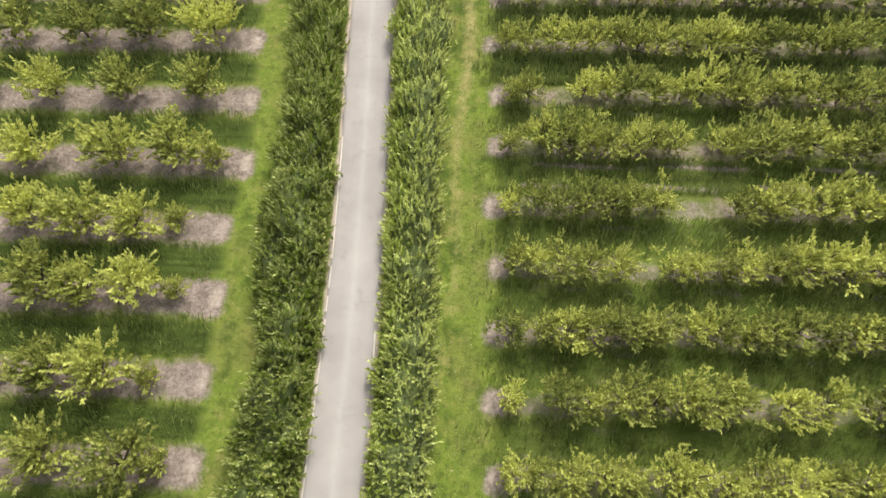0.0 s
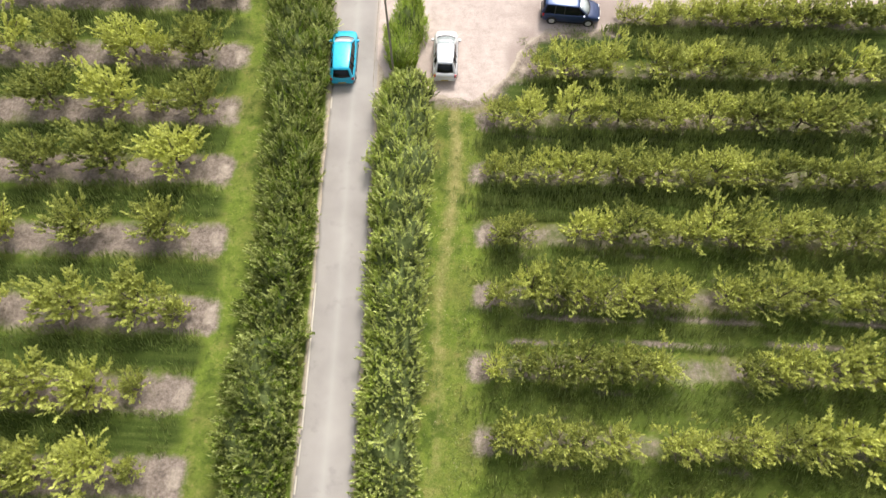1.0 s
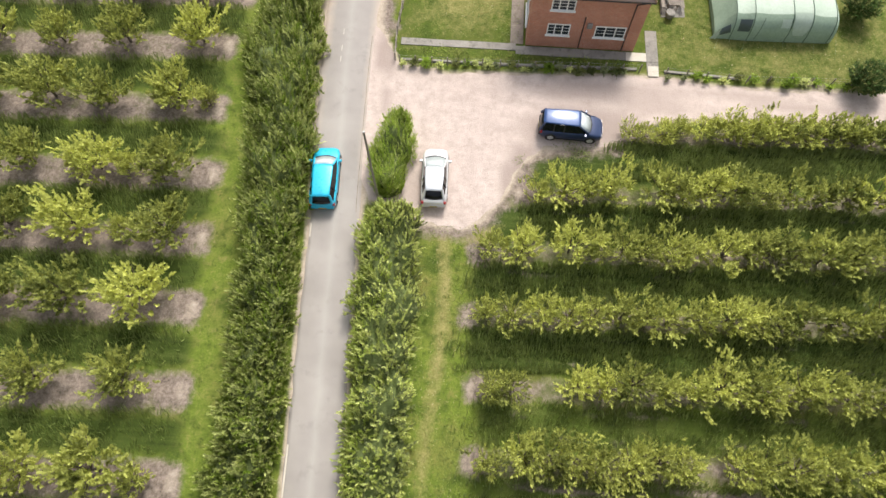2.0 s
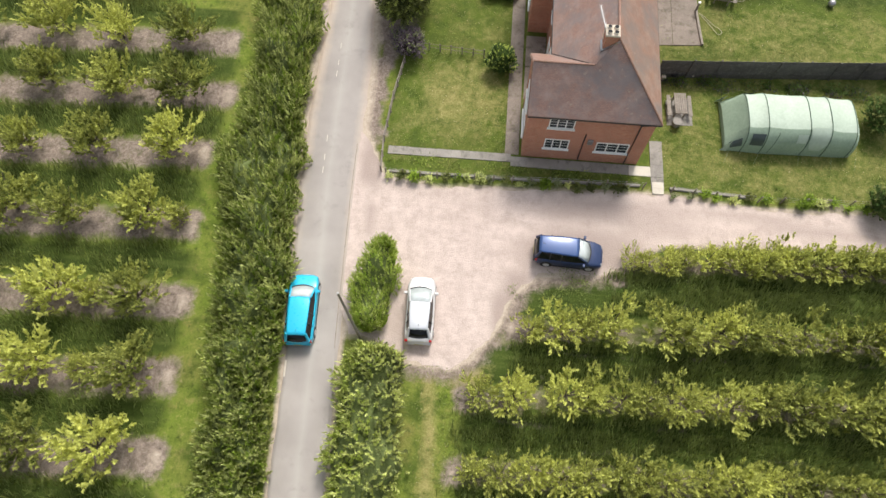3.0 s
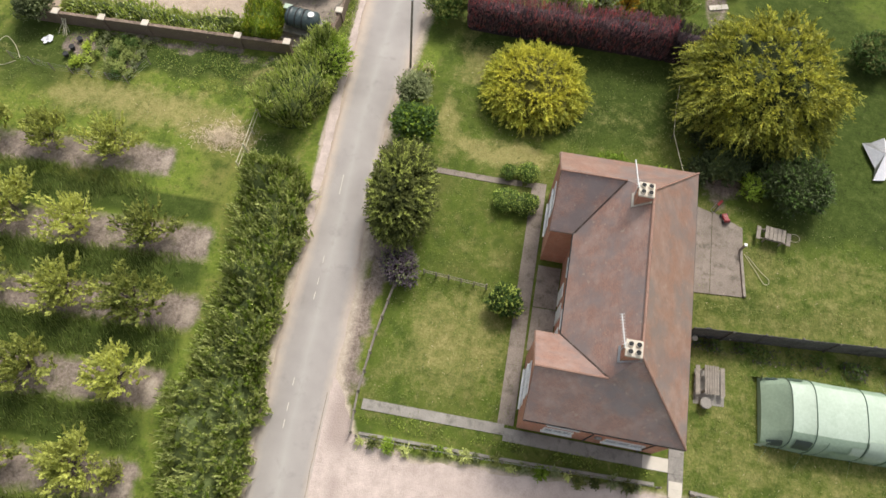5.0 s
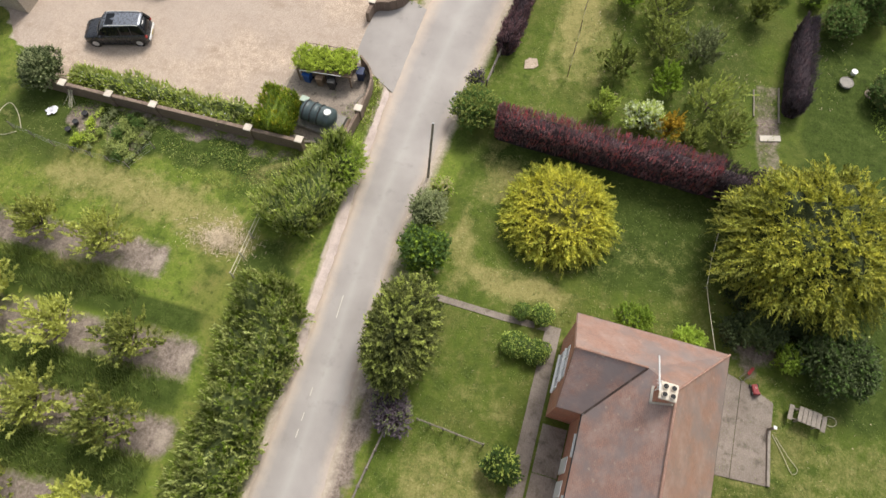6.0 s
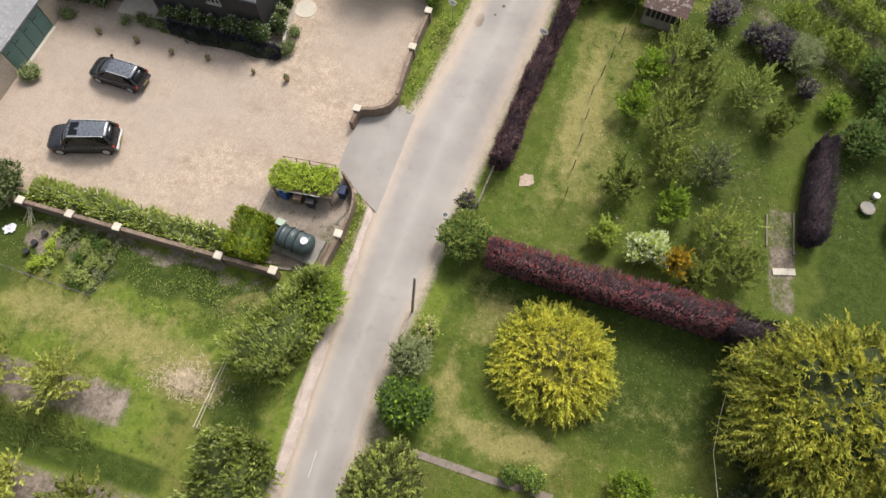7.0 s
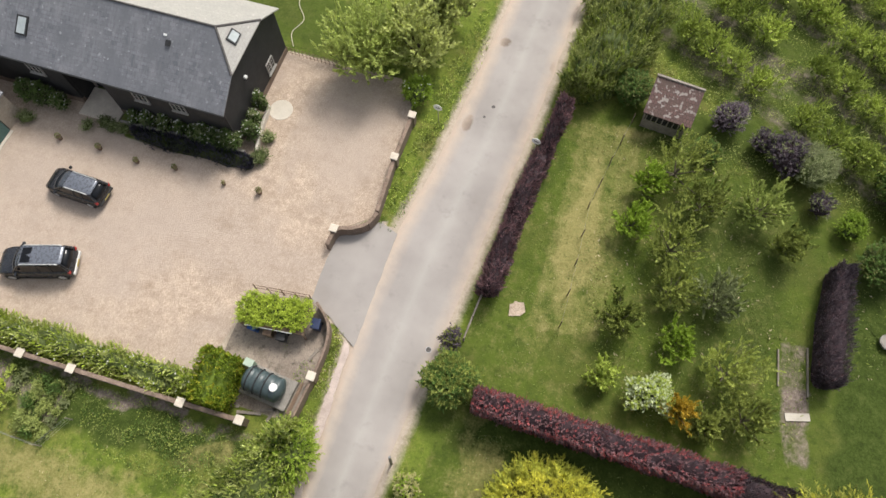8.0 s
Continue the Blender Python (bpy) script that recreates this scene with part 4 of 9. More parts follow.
    for cx, cy, rx, ry, k in ((0.2, 71.2, 4.5, 1.3, 0.9), (-3.6, 72.6, 1.0, 4.0, 0.6), (-19, 68.9, 2.4, 1.6, 1.0), (-26, 70.5, 9, 1.8, 0.7), (-0.3, 57.2, 4.8, 4.4, 0.53), (0.5, 63.8, 2.0, 1.0, 0.4),
                              (0.0, 95, 1.6, 7.5, 0.85), (-1.5, 86.8, 1.6, 1.0, 0.35), (1.6, 103.5, 2.0, 0.7, 0.7), (20, 55, 1.2, 3.5, 0.4), (-17.5, 74.5, 1.6, 1.2, 0.55), (24, 52.5, 5, 1, 0.4), (4.0, 42.6, 1.6, 1.8, 0.3), (1.6, 37.6, 1.6, 1.0, 0.8), (-22, 69.6, 3, 1.2, 0.7), (-16.5, 72.2, 1.2, 1.0, 0.6), (-3.4, 80.5, 0.9, 2.5, 0.4), (-2.2, 78.4, 1.7, 2.6, 0.5)):
        dry = np.maximum(dry, k * np.clip(1.25 - ((wx - cx) / rx) ** 2 - ((wy - cy) / ry) ** 2, 0, 1))
    for cx, cy, rx, ry, k in ((-19.2, 68.7, 1.7, 1.1, 0.3), (-32.2, 74.4, 1.2, 1.7, 1.4), (-29.5, 74.2, 1.3, 1.4, 0.6), (-27.4, 74.4, 1.0, 1.4, 0.5), (-23.5, 76.1, 8, 0.5, 0.9), (-5.5, 62.0, 1.0, 1.8, 0.6), (-5.6, 66, 1.4, 3.0, 0.65),
                              (-6.3, 57.5, 0.95, 5.5, 1.0), (-6.6, 64, 1.2, 3.5, 0.8), (3.7, 41.8, 1.0, 2.0, 0.9), (-2.9, 41.5, 0.6, 2.2, 0.8), (10.5, 45.0, 2.2, 0.5, 0.8), (-6.5, 71.5, 1.2, 3.2, 0.6), (15.4, 74, 1.5, 4.5, 0.9), (25.5, 50.9, 3.2, 0.6, 0.6), (-28, 93.3, 6.5, 1.0, 0.8), (-37, 93.5, 3, 0.9, 0.8), (11.5, 111, 8, 2, 0.4)):
        soil = np.maximum(soil, k * np.clip(1.3 - ((wx - cx) / rx) ** 2 - ((wy - cy) / ry) ** 2, 0, 1))
    # lush grass; the patches just south of the beech hedge paint its shade
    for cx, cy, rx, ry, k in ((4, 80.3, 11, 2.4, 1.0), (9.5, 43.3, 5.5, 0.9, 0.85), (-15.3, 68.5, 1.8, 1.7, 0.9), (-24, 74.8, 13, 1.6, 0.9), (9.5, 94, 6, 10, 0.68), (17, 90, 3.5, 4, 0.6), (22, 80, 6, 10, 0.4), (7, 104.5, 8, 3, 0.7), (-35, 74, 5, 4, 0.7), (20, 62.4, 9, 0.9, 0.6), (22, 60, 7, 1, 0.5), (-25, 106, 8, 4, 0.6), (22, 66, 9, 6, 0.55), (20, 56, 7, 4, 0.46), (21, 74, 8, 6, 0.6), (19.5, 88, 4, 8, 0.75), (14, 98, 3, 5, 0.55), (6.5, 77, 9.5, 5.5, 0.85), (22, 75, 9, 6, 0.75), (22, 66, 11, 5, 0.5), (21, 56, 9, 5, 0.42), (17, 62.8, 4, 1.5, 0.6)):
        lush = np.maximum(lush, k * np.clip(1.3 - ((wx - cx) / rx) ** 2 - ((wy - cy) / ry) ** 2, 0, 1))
    bed = np.clip((1.0 - np.abs(x - 14.55 + (y - 87.5) * 0.12)) / 0.3, 0, 1) * np.clip((3.9 - np.abs(y - 87.6)) / 0.4, 0, 1)
    soil = np.maximum(soil, bed * np.where(np.abs(y - 87.4) < 1.0, 0.8, 0.5))
    garden = (x > -5.4) & (x < 80) & (y > 51) & (y < 104)
    dry = np.where(garden, np.maximum(dry, np.where(x > 13, np.where(y < 70, 0.36, 0.14), 0.22)), dry)
    back = (x > -3.5) & (x < 13) & (y > 83) & (y < 103)
    dry = np.where(back, np.maximum(dry, np.where((x > -1.7) & (x < 2.6) & (y > 87.5), 0.44, 0.14)), dry)
    lush = np.where(garden, np.maximum(lush, 0.5), lush)
    # hedge shade put into the ground colour, and the darker green east lawns
    shade_dark_lawn = np.maximum(bell(np.abs(wy - 79.3), 1.6, 1.2) * bell(np.abs(wx - 6.4), 7.6, 1.5), np.maximum(bell(np.abs(wx - 27), 9.0, 2.5) * bell(np.abs(wy - 76), 8.0, 3.0), bell(np.abs(wx - 21), 4.5, 2.0) * bell(np.abs(wy - 88), 9.0, 2.0)))
    dry, lush = dry * (1 - shade_dark_lawn), np.maximum(lush, shade_dark_lawn)
    rough = (x < -12.5) & (y > 67.5) & (y < 77)
    dry = np.where(rough & (y < 74), np.maximum(dry, 0.2), dry)
    near = np.full(x.shape, 9.0)
    for poly, w in ((TRACK, 0.5), (YARD, 0.15), (LEFT_VERGE, 0.35), (APRON, 0.1), (BIN_YARD, 0.05)):
        d = line_gap(x, y, poly, True)
        near = np.minimum(near, d)
        if poly is TRACK:
            soil = np.maximum(soil, 0.85 * np.clip(1.2 - d / 1.3, 0, 1) * (y < 46) * (x > -3.4))
            w = 0.75
        dirt = np.maximum(dirt, np.where(inside(x, y, poly), 1.0, np.clip(0.62 - d / (w * 2.2), 0, 1)))
    rl, rr = side_at(ROAD_L, y), side_at(ROAD_R, y)
    gap = np.where(x < (rl + rr) / 2, rl - x, x - rr)
    sandy = np.interp(y, [0, 25, 38, 44, 60, 75, 110], [0.10, 0.22, 0.35, 0.45, 0.7, 0.75, 0.7])
    dirt = np.maximum(dirt, np.clip(0.8 - gap / (sandy + 0.05) * 0.45, 0, 1) * (sandy > 0.05))
    z = np.array([0.045 * noise.noise((a * 0.8, b * 0.8, 3)) + 0.03 * noise.noise((a * 2.7, b * 2.7, 7)) if abs(a) < 66 else 0.0 for a, b in zip(x, y)])
    z += 0.10 * np.clip(lush - 0.3, 0, 1) * rng.random(x.shape)
    flat = inside(x, y, YARD) | inside(x, y, TRACK) | inside(x, y, APRON) | inside(x, y, BIN_YARD) | (gap < 0.35)
    z = np.where(near < 0.75, np.minimum(z, 0.012), z)
    z = np.where(flat & (near < 0.75), 0.012, np.where(flat, -0.05, z))
    z = np.where(gap < 0.35, -0.05, z)
    nx, ny = len(xs), len(ys)
    i = np.arange(nx * ny).reshape(ny, nx)
    f = np.stack([i[:-1, :-1], i[:-1, 1:], i[1:, 1:], i[1:, :-1]], -1).reshape(-1, 4)
    me = bpy.data.meshes.new("ground")
    me.vertices.add(len(x))
    me.vertices.foreach_set("co", np.stack([x, y, z], 1).astype(np.float32).ravel())
    me.loops.add(f.size)
    me.loops.foreach_set("vertex_index", f.ravel().astype(np.int32))
    me.polygons.add(len(f))
    me.polygons.foreach_set("loop_start", np.arange(len(f), dtype=np.int32) * 4)
    me.polygons.foreach_set("use_smooth", [True] * len(f))
    for n, a in (("rows", rows_), ("soil", soil), ("dry", dry), ("lush", lush), ("dirt", dirt)):
        me.attributes.new(n, "FLOAT", "POINT").data.foreach_set("value", a.astype(np.float32))
    me.materials.append(MAT["ground"])
    me.update(calc_edges=True)
    tagged(part("ground", me, None), "green and straw-coloured grass with bare earth strips", "ground", kind="structure")


MUD = ((-9.6, 100.6, 0.5, 1.0, 0.8), (-8.9, 108.2, 0.5, 0.6, 0.9), (-4.9, 107, 0.4, 0.8, 0.7), (-7.4, 62.5, 0.5, 3.0, 0.5), (-7.8, 67, 0.4, 2.0, 0.55), (-10.9, 90, 0.4, 1.5, 0.4), (-7.2, 50.0, 0.3, 2.0, 0.4))


def build_road():
    ys = np.arange(-60, 165, 0.4)
    us = [0, 0.04, 0.08, 0.12, 0.16, 0.2, 0.25, 0.3, 0.4, 0.5, 0.6, 0.7, 0.75, 0.8, 0.84, 0.88, 0.92, 0.96, 1.0]
    verts, edge, track, mud = [], [], [], []
    dust_l = np.interp(ys, [0, 40, 48, 60, 110], [0.15, 0.3, 0.5, 0.8, 0.9])
    dust_r = np.interp(ys, [0, 38, 44, 52, 60, 75, 110], [0.2, 0.3, 0.55, 0.55, 0.6, 0.55, 0.75])
    for y, dl, dr in zip(ys, dust_l, dust_r):
        a, b = side_at(ROAD_L, y), side_at(ROAD_R, y)
        a += 0.12 * noise.noise((y * 0.7, 1, 0)) + 0.05 * noise.noise((y * 2.5, 2, 0))
        b += 0.12 * noise.noise((y * 0.7, 5, 0)) + 0.05 * noise.noise((y * 2.5, 6, 0))
        for u in us:
            verts.append((a + (b - a) * u, y, 0.035 + 0.05 * (1 - (2 * u - 1) ** 2) - (0.08 if u in (0, 1.0) else 0)))
            edge.append(max(dl * (1 - u / 0.3) if u < 0.3 else 0, dr * (1 - (1 - u) / 0.26) if u > 0.74 else 0))
            mud.append(max(np.clip(1.2 - ((verts[-1][0] - mx) / rx) ** 2 - ((y - my) / ry) ** 2, 0, 1) * k for mx, my, rx, ry, k in MUD))
            track.append(math.exp(-((u - 0.5) / 0.09) ** 2))
    k = len(us)
    faces = [(r * k + c, r * k + c + 1, (r + 1) * k + c + 1, (r + 1) * k + c) for r in range(len(ys) - 1) for c in range(k - 1)]
    me = mesh_of("road", verts, faces, MAT["road"], True)
    me.attributes.new("edge", "FLOAT", "POINT").data.foreach_set("value", edge)
    me.attributes.new("track", "FLOAT", "POINT").data.foreach_set("value", track)
    me.attributes.new("mud", "FLOAT", "POINT").data.foreach_set("value", mud)
    tagged(part("road", me, None), "narrow pale grey tarmac lane with sandy edges", "road", kind="structure")
    bm = bmesh.new()
    for y0, y1, side, off in ((-6, 23.5, ROAD_L, 0.1), (36.5, 37.3, ROAD_L, 0.1), (8, 9.6, ROAD_R, -0.1)):
        for y in np.arange(y0, y1, 0.5):
            if noise.noise((y * 1.3, 4, 4)) > -0.28:
                a, b = side_at(side, y) + off, side_at(side, y + 0.5) + off
                w = 0.05
                vs = [bm.verts.new(p) for p in ((a - w, y, 0.062), (a + w, y, 0.066), (b + w, y + 0.5, 0.066), (b - w, y + 0.5, 0.062))]
                bm.faces.new(vs)
    for y0, y1 in ((50.5, 53.6), (58.5, 61.5), (66, 68)):
        for y in np.arange(y0, y1, 0.5):
            if noise.noise((y * 1.7, 8, 4)) < 0.05:
                continue
            a, b = (0.62 * side_at(ROAD_L, y) + 0.38 * side_at(ROAD_R, y)), (0.62 * side_at(ROAD_L, y + .5) + 0.38 * side_at(ROAD_R, y + .5))
            vs = [bm.verts.new(p) for p in ((a - .025, y, 0.09), (a + .025, y, 0.09), (b + .025, y + .5, 0.09), (b - .025, y + .5, 0.09))]
            bm.faces.new(vs)
    seam = bmesh.new()
    for y in np.arange(38.5, 53, 0.5):
        a, b = side_at(ROAD_R, y) - 0.25 + 0.05 * noise.noise((y, 3, 3)), side_at(ROAD_R, y + 0.5) - 0.25 + 0.05 * noise.noise((y + 0.5, 3, 3))
        seam.faces.new([seam.verts.new(p) for p in ((a - .02, y, 0.072), (a + .02, y, 0.072), (b + .02, y + .5, 0.072), (b - .02, y + .5, 0.072))])
    tagged(part("road_seam", seam, MAT["grimy"]), "dark joint along the tarmac's edge by the track", "road joint", kind="structure")
    tagged(part("road_marking", bm, MAT["concrete_pale"]), "worn white line along the lane's edge", "road marking", kind="structure")


def sheet(name, poly, mat, label, cat, top=0.03, amount=0.14, step=0.35, seed=0, marks=()):
    """A level surface; marks: darker ellipses of wear or painted shade (x, y, rx, ry, turn, strength)."""
    bm = filled(ragged(poly, step, amount, seed), top)
    ob = part(name, bm, MAT[mat])
    wear_shade = []
    for v in ob.data.vertices:
        d = 0.0
        for cx, cy, rx, ry, turn, k in marks:
            c, s = math.cos(radians(turn)), math.sin(radians(turn))
            a, b = (v.co.x - cx) * c + (v.co.y - cy) * s, (v.co.y - cy) * c - (v.co.x - cx) * s
            d = max(d, k * min(1.0, max(0.0, 1.35 - (a / rx) ** 2 - (b / ry) ** 2)))
        wear_shade.append(d)
    ob.data.attributes.new("wear_shade", "FLOAT", "POINT").data.foreach_set("value", wear_shade)
    return tagged(ob, label, cat, kind="structure")


build_ground()
build_road()
sheet("gravel_track", TRACK, "gravel", "pale dusty gravel track and parking place", "gravel track", 0.018, 0.3, seed=3,
      # the first ellipse paints the house's shadow across the track
      marks=((10.5, 49.2, 6.5, 1.1, 2, 0.55), (3.0, 49.3, 4.0, 0.35, 3, 0.55), (19, 48.6, 9, 0.28, 3, 0.6), (20, 49.8, 10, 0.25, 3, 0.45), (13.5, 48.2, 3, 0.9, 0, 0.5), (-6.2, 51.5, 0.9, 2.2, 10, 0.8), (3.9, 42.6, 1.0, 2.6, -20, 0.9), (-2.6, 40.2, 0.9, 2.0, 0, 0.5), (8.6, 46.3, 5.0, 1.6, 2, 0.8), (-5.6, 47.5, 0.6, 1.4, 0, 0.6), (1.0, 44.0, 0.5, 5.0, -12, 0.3)))
sheet("gravel_yard", YARD, "shingle", "warm buff shingle courtyard with tyre marks", "gravel yard", 0.04, 0.06, seed=5,
      marks=((-34.0, 86.5, 10.2, 7.5, 0, 0.6), (-26.5, 88.0, 3.2, 5.5, 4, 0.55), (-17.5, 98.0, 3.6, 5.5, 10, 0.7), (-20.6, 96.5, 0.9, 5.0, 5, 0.5), (-16.0, 93.0, 1.3, 3.0, 0, 0.35), (-20.4, 90.2, 0.5, 3.0, -8, 0.3), (-30.0, 79.5, 8, 1.0, 0, 0.35)))
sheet("entrance_apron", APRON, "road", "pale grey tarmac entrance apron", "driveway", 0.052, 0.08, seed=6)
sheet("bin_yard", BIN_YARD, "grimy", "stained grey concrete standing for bins", "paving", 0.056, 0.02, seed=7)
sheet("verge_strip", LEFT_VERGE, "gravel", "bare sandy verge beside the lane", "verge", 0.018, 0.16, seed=8)


def manhole(x, y, r):
    t = thing("manhole_cover", "small dark iron cover in the lane", "manhole cover", x, y, 0.06)
    part("frame", tubed([(0, 0, -0.02), (0, 0, 0.018)], [r * 1.2, r * 1.2], 14), MAT["metal"], t)
    part("lid", tubed([(0, 0, 0.0), (0, 0, 0.026)], [r, r * 0.97], 14), MAT["dark_fence"], t)


manhole(-8.2, 102.4, 0.14)
manhole(-8.6, 101.4, 0.1)
manhole(-7.25, 84.2, 0.16)


# ---- brick cottages ----
def faces_bm(polys):
    bm = bmesh.new()
    for q in polys:
        bm.faces.new([bm.verts.new(p) for p in q])
    return bm


def slab(polys, thick):
    """Sloping roof planes with thickness."""
    bm = faces_bm(polys)
    bmesh.ops.remove_doubles(bm, verts=bm.verts, dist=0.002)
    bmesh.ops.recalc_face_normals(bm, faces=bm.faces[:])
    top = bm.faces[:]
    r = bmesh.ops.extrude_face_region(bm, geom=top)
    bmesh.ops.translate(bm, vec=(0, 0, -thick), verts=[v for v in r["geom"] if isinstance(v, bmesh.types.BMVert)])
    bmesh.ops.recalc_face_normals(bm, faces=bm.faces[:])
    return uv_faces(bm)


def window(parent, x, y, z, w, h, face, panes=3, coat="white"):
    """A white casement window set in a wall; face: the degrees by which it is turned from facing south."""
    m = pose(x, y, z, 0, 0, face)
    fr = bmesh.new()
    t = 0.075
    ring = [[fr.verts.new((sx * (w / 2 - e), yy, (h - e) if up else e)) for sx, up in ((-1, 0), (1, 0), (1, 1), (-1, 1))] for yy, e in ((-0.045, 0), (-0.045, t), (0.05, t), (0.05, 0))]
    for a in range(4):
        for b in range(4):
            fr.faces.new((ring[a][b], ring[a][(b + 1) % 4], ring[(a + 1) % 4][(b + 1) % 4], ring[(a + 1) % 4][b]))
    bmesh.ops.transform(fr, matrix=m, verts=fr.verts)
    win = part("window", fr, MAT[coat], parent, "white-painted casement window" if coat == "white" else "dull grey-painted casement window")
    for k in range(1, panes):
        q = -w / 2 + w * k / panes
        part("mullion", boxed(q - 0.035, q + 0.035, -0.04, 0.04, t + 0.002, h - t - 0.002, m=m), MAT[coat], win)
    for k in range(panes):
        q = -w / 2 + w * (k + 0.5) / panes
        g = boxed(q - w / panes / 2 + 0.04, q + w / panes / 2 - 0.04, -0.012, 0.0, t, h - t, m=m)
        part("pane", g, MAT["glass"], win)
        for zz in (h * 0.37, h * 0.66):
            part("glazing_bar", boxed(q - w / panes / 2 + 0.04, q + w / panes / 2 - 0.04, -0.03, -0.014, zz - 0.013, zz + 0.013, m=m), MAT[coat], win)
    part("sill", boxed(-w / 2 - 0.08, w / 2 + 0.08, -0.13, 0.0, -0.09, -0.005, m=m), MAT[coat], win)
    return win


def build_house():
    h = thing("house", "red brick semi-detached cottages with a brown clay tile roof", "house", 0, 0)
    EZ, RZ, WZ = 5.2, 8.62, 7.45
    W0, W1, E1, S0, N1 = 4.0, 5.35, 12.22, 52.84, 68.85        # eave lines: wings' west, centre's west, east, south, north
    RX, RS, RN = 8.85, 56.25, 65.3                             # main ridge
    SY, NY = 55.2, 66.3                                        # wings' ridges
    SE, NE_ = 57.62, 63.6                                      # wings' inner eaves
    vx = W1 + (WZ - EZ) / (RZ - EZ) * (RX - W1)                # where a wing's ridge meets the main slope
    A = dict(sw=(W0, S0, EZ), se=(E1, S0, EZ), rs=(RX, RS, RZ), swr=(W0, SY, WZ), vs=(vx, SY, WZ), swi=(W0, SE, EZ), si=(W1, SE, EZ),
             nw=(W0, N1, EZ), ne=(E1, N1, EZ), rn=(RX, RN, RZ), nwr=(W0, NY, WZ), vn=(vx, NY, WZ), nwi=(W0, NE_, EZ), ni=(W1, NE_, EZ))
    planes = dict(
        south=("sw", "se", "rs", "vs", "swr"), east=("se", "ne", "rn", "rs"), north=("ne", "nw", "nwr", "vn", "rn"),
        west=("si", "vs", "rs", "rn", "vn", "ni"), south_wing=("swr", "vs", "si", "swi"), north_wing=("nwi", "ni", "vn", "nwr"))
    for q in planes.values():
        part("roof_slope", slab([[A[k] for k in q]], 0.12), MAT["tile"], h, "weathered brown clay tiles with lichen")
    # ridge and hip tiles
    def capped(a, b, r=0.1):
        p, q = Vector(A[a]), Vector(A[b])
        n = max(2, int((q - p).length / 0.4))
        bm = bmesh.new()
        for k in range(n):
            s, e = p.lerp(q, k / n), p.lerp(q, (k + 0.97) / n)
            tube(bm, [tuple(s + Vector((0, 0, 0.02))), tuple(e + Vector((0, 0, 0.035)))], [r, r * 1.08], 8)
        part("ridge_tiles", bm, MAT["ridge_tile"], h, "terracotta ridge tiles")
    for a, b in (("rs", "rn"), ("se", "rs"), ("ne", "rn"), ("swr", "vs"), ("nwr", "vn")):
        capped(a, b, 0.085 if a in ("rs",) else 0.06)
    for a, b in (("si", "vs"), ("ni", "vn")):
        p, q = Vector(A[a]) + Vector((0, 0, 0.015)), Vector(A[b]) + Vector((0, 0, 0.015))
        part("valley", tubed([tuple(p), tuple(q)], [0.06, 0.06], 6), MAT["old_pantile"], h, "dark tiled valley")
    # walls, set back under the eaves
    o = 0.22
    w0, w1, e1, s0, n1, se, ne = W0 + 0.1, W1 + o, E1 - o, S0 + o, N1 - o, SE - o, NE_ + o
    t = 0.25

    def wall(pts, d):
        bm = bmesh.new()
        a = [bm.verts.new(p) for p in pts]
        b = [bm.verts.new(Vector(p) + Vector(d) * t) for p in pts]
        bm.faces.new(a)
        bm.faces.new(b[::-1])
        for k in range(len(a)):
            bm.faces.new((a[k], a[(k + 1) % len(a)], b[(k + 1) % len(a)], b[k]))
        bmesh.ops.recalc_face_normals(bm, faces=bm.faces[:])
        part("wall", uv_faces(bm), MAT["brick"], h, "red brick wall")
    top = EZ + 0.05
    wall([(w0, s0, 0), (e1, s0, 0), (e1, s0, top), (w0, s0, top)], (0, 1, 0))
    wall([(e1, s0 + t, 0), (e1, n1 - t, 0), (e1, n1 - t, top), (e1, s0 + t, top)], (-1, 0, 0))
    wall([(w0, n1, 0), (e1, n1, 0), (e1, n1, top), (w0, n1, top)], (0, -1, 0))
    wall([(w1, se, 0), (w1, ne, 0), (w1, ne, top), (w1, se, top)], (1, 0, 0))
    wall([(w0 + t, se, 0), (w1, se, 0), (w1, se, top), (w0 + t, se, top)], (0, -1, 0))
    wall([(w0 + t, ne, 0), (w1, ne, 0), (w1, ne, top), (w0 + t, ne, top)], (0, 1, 0))
    for a, b, c in ((s0 + t, se, SY), (ne, n1 - t, NY)):
        wall([(w0, a, 0), (w0, b, 0), (w0, b, top), (w0, c, WZ - 0.16), (w0, a, top)], (1, 0, 0))
    # fascia and gutters
    for a, b in ((("sw"), ("se")), (("se"), ("ne")), (("ne"), ("nw")), (("si"), ("ni"))):
        p, q = Vector(A[a]), Vector(A[b])
        part("gutter", tubed([tuple(p - Vector((0, 0, 0.12))), tuple(q - Vector((0, 0, 0.12)))], 0.055, 6), MAT["trim"], h, "black plastic gutter")
    for a, b in (("sw", "swr"), ("swr", "swi"), ("nw", "nwr"), ("nwr", "nwi")):
        p, q = Vector(A[a]) - Vector((0.0, 0, 0.16)), Vector(A[b]) - Vector((0.0, 0, 0.16))
        part("bargeboard", tubed([tuple(p), tuple(q)], 0.05, 4), MAT["ridge_tile"], h, "mortared tile verge")
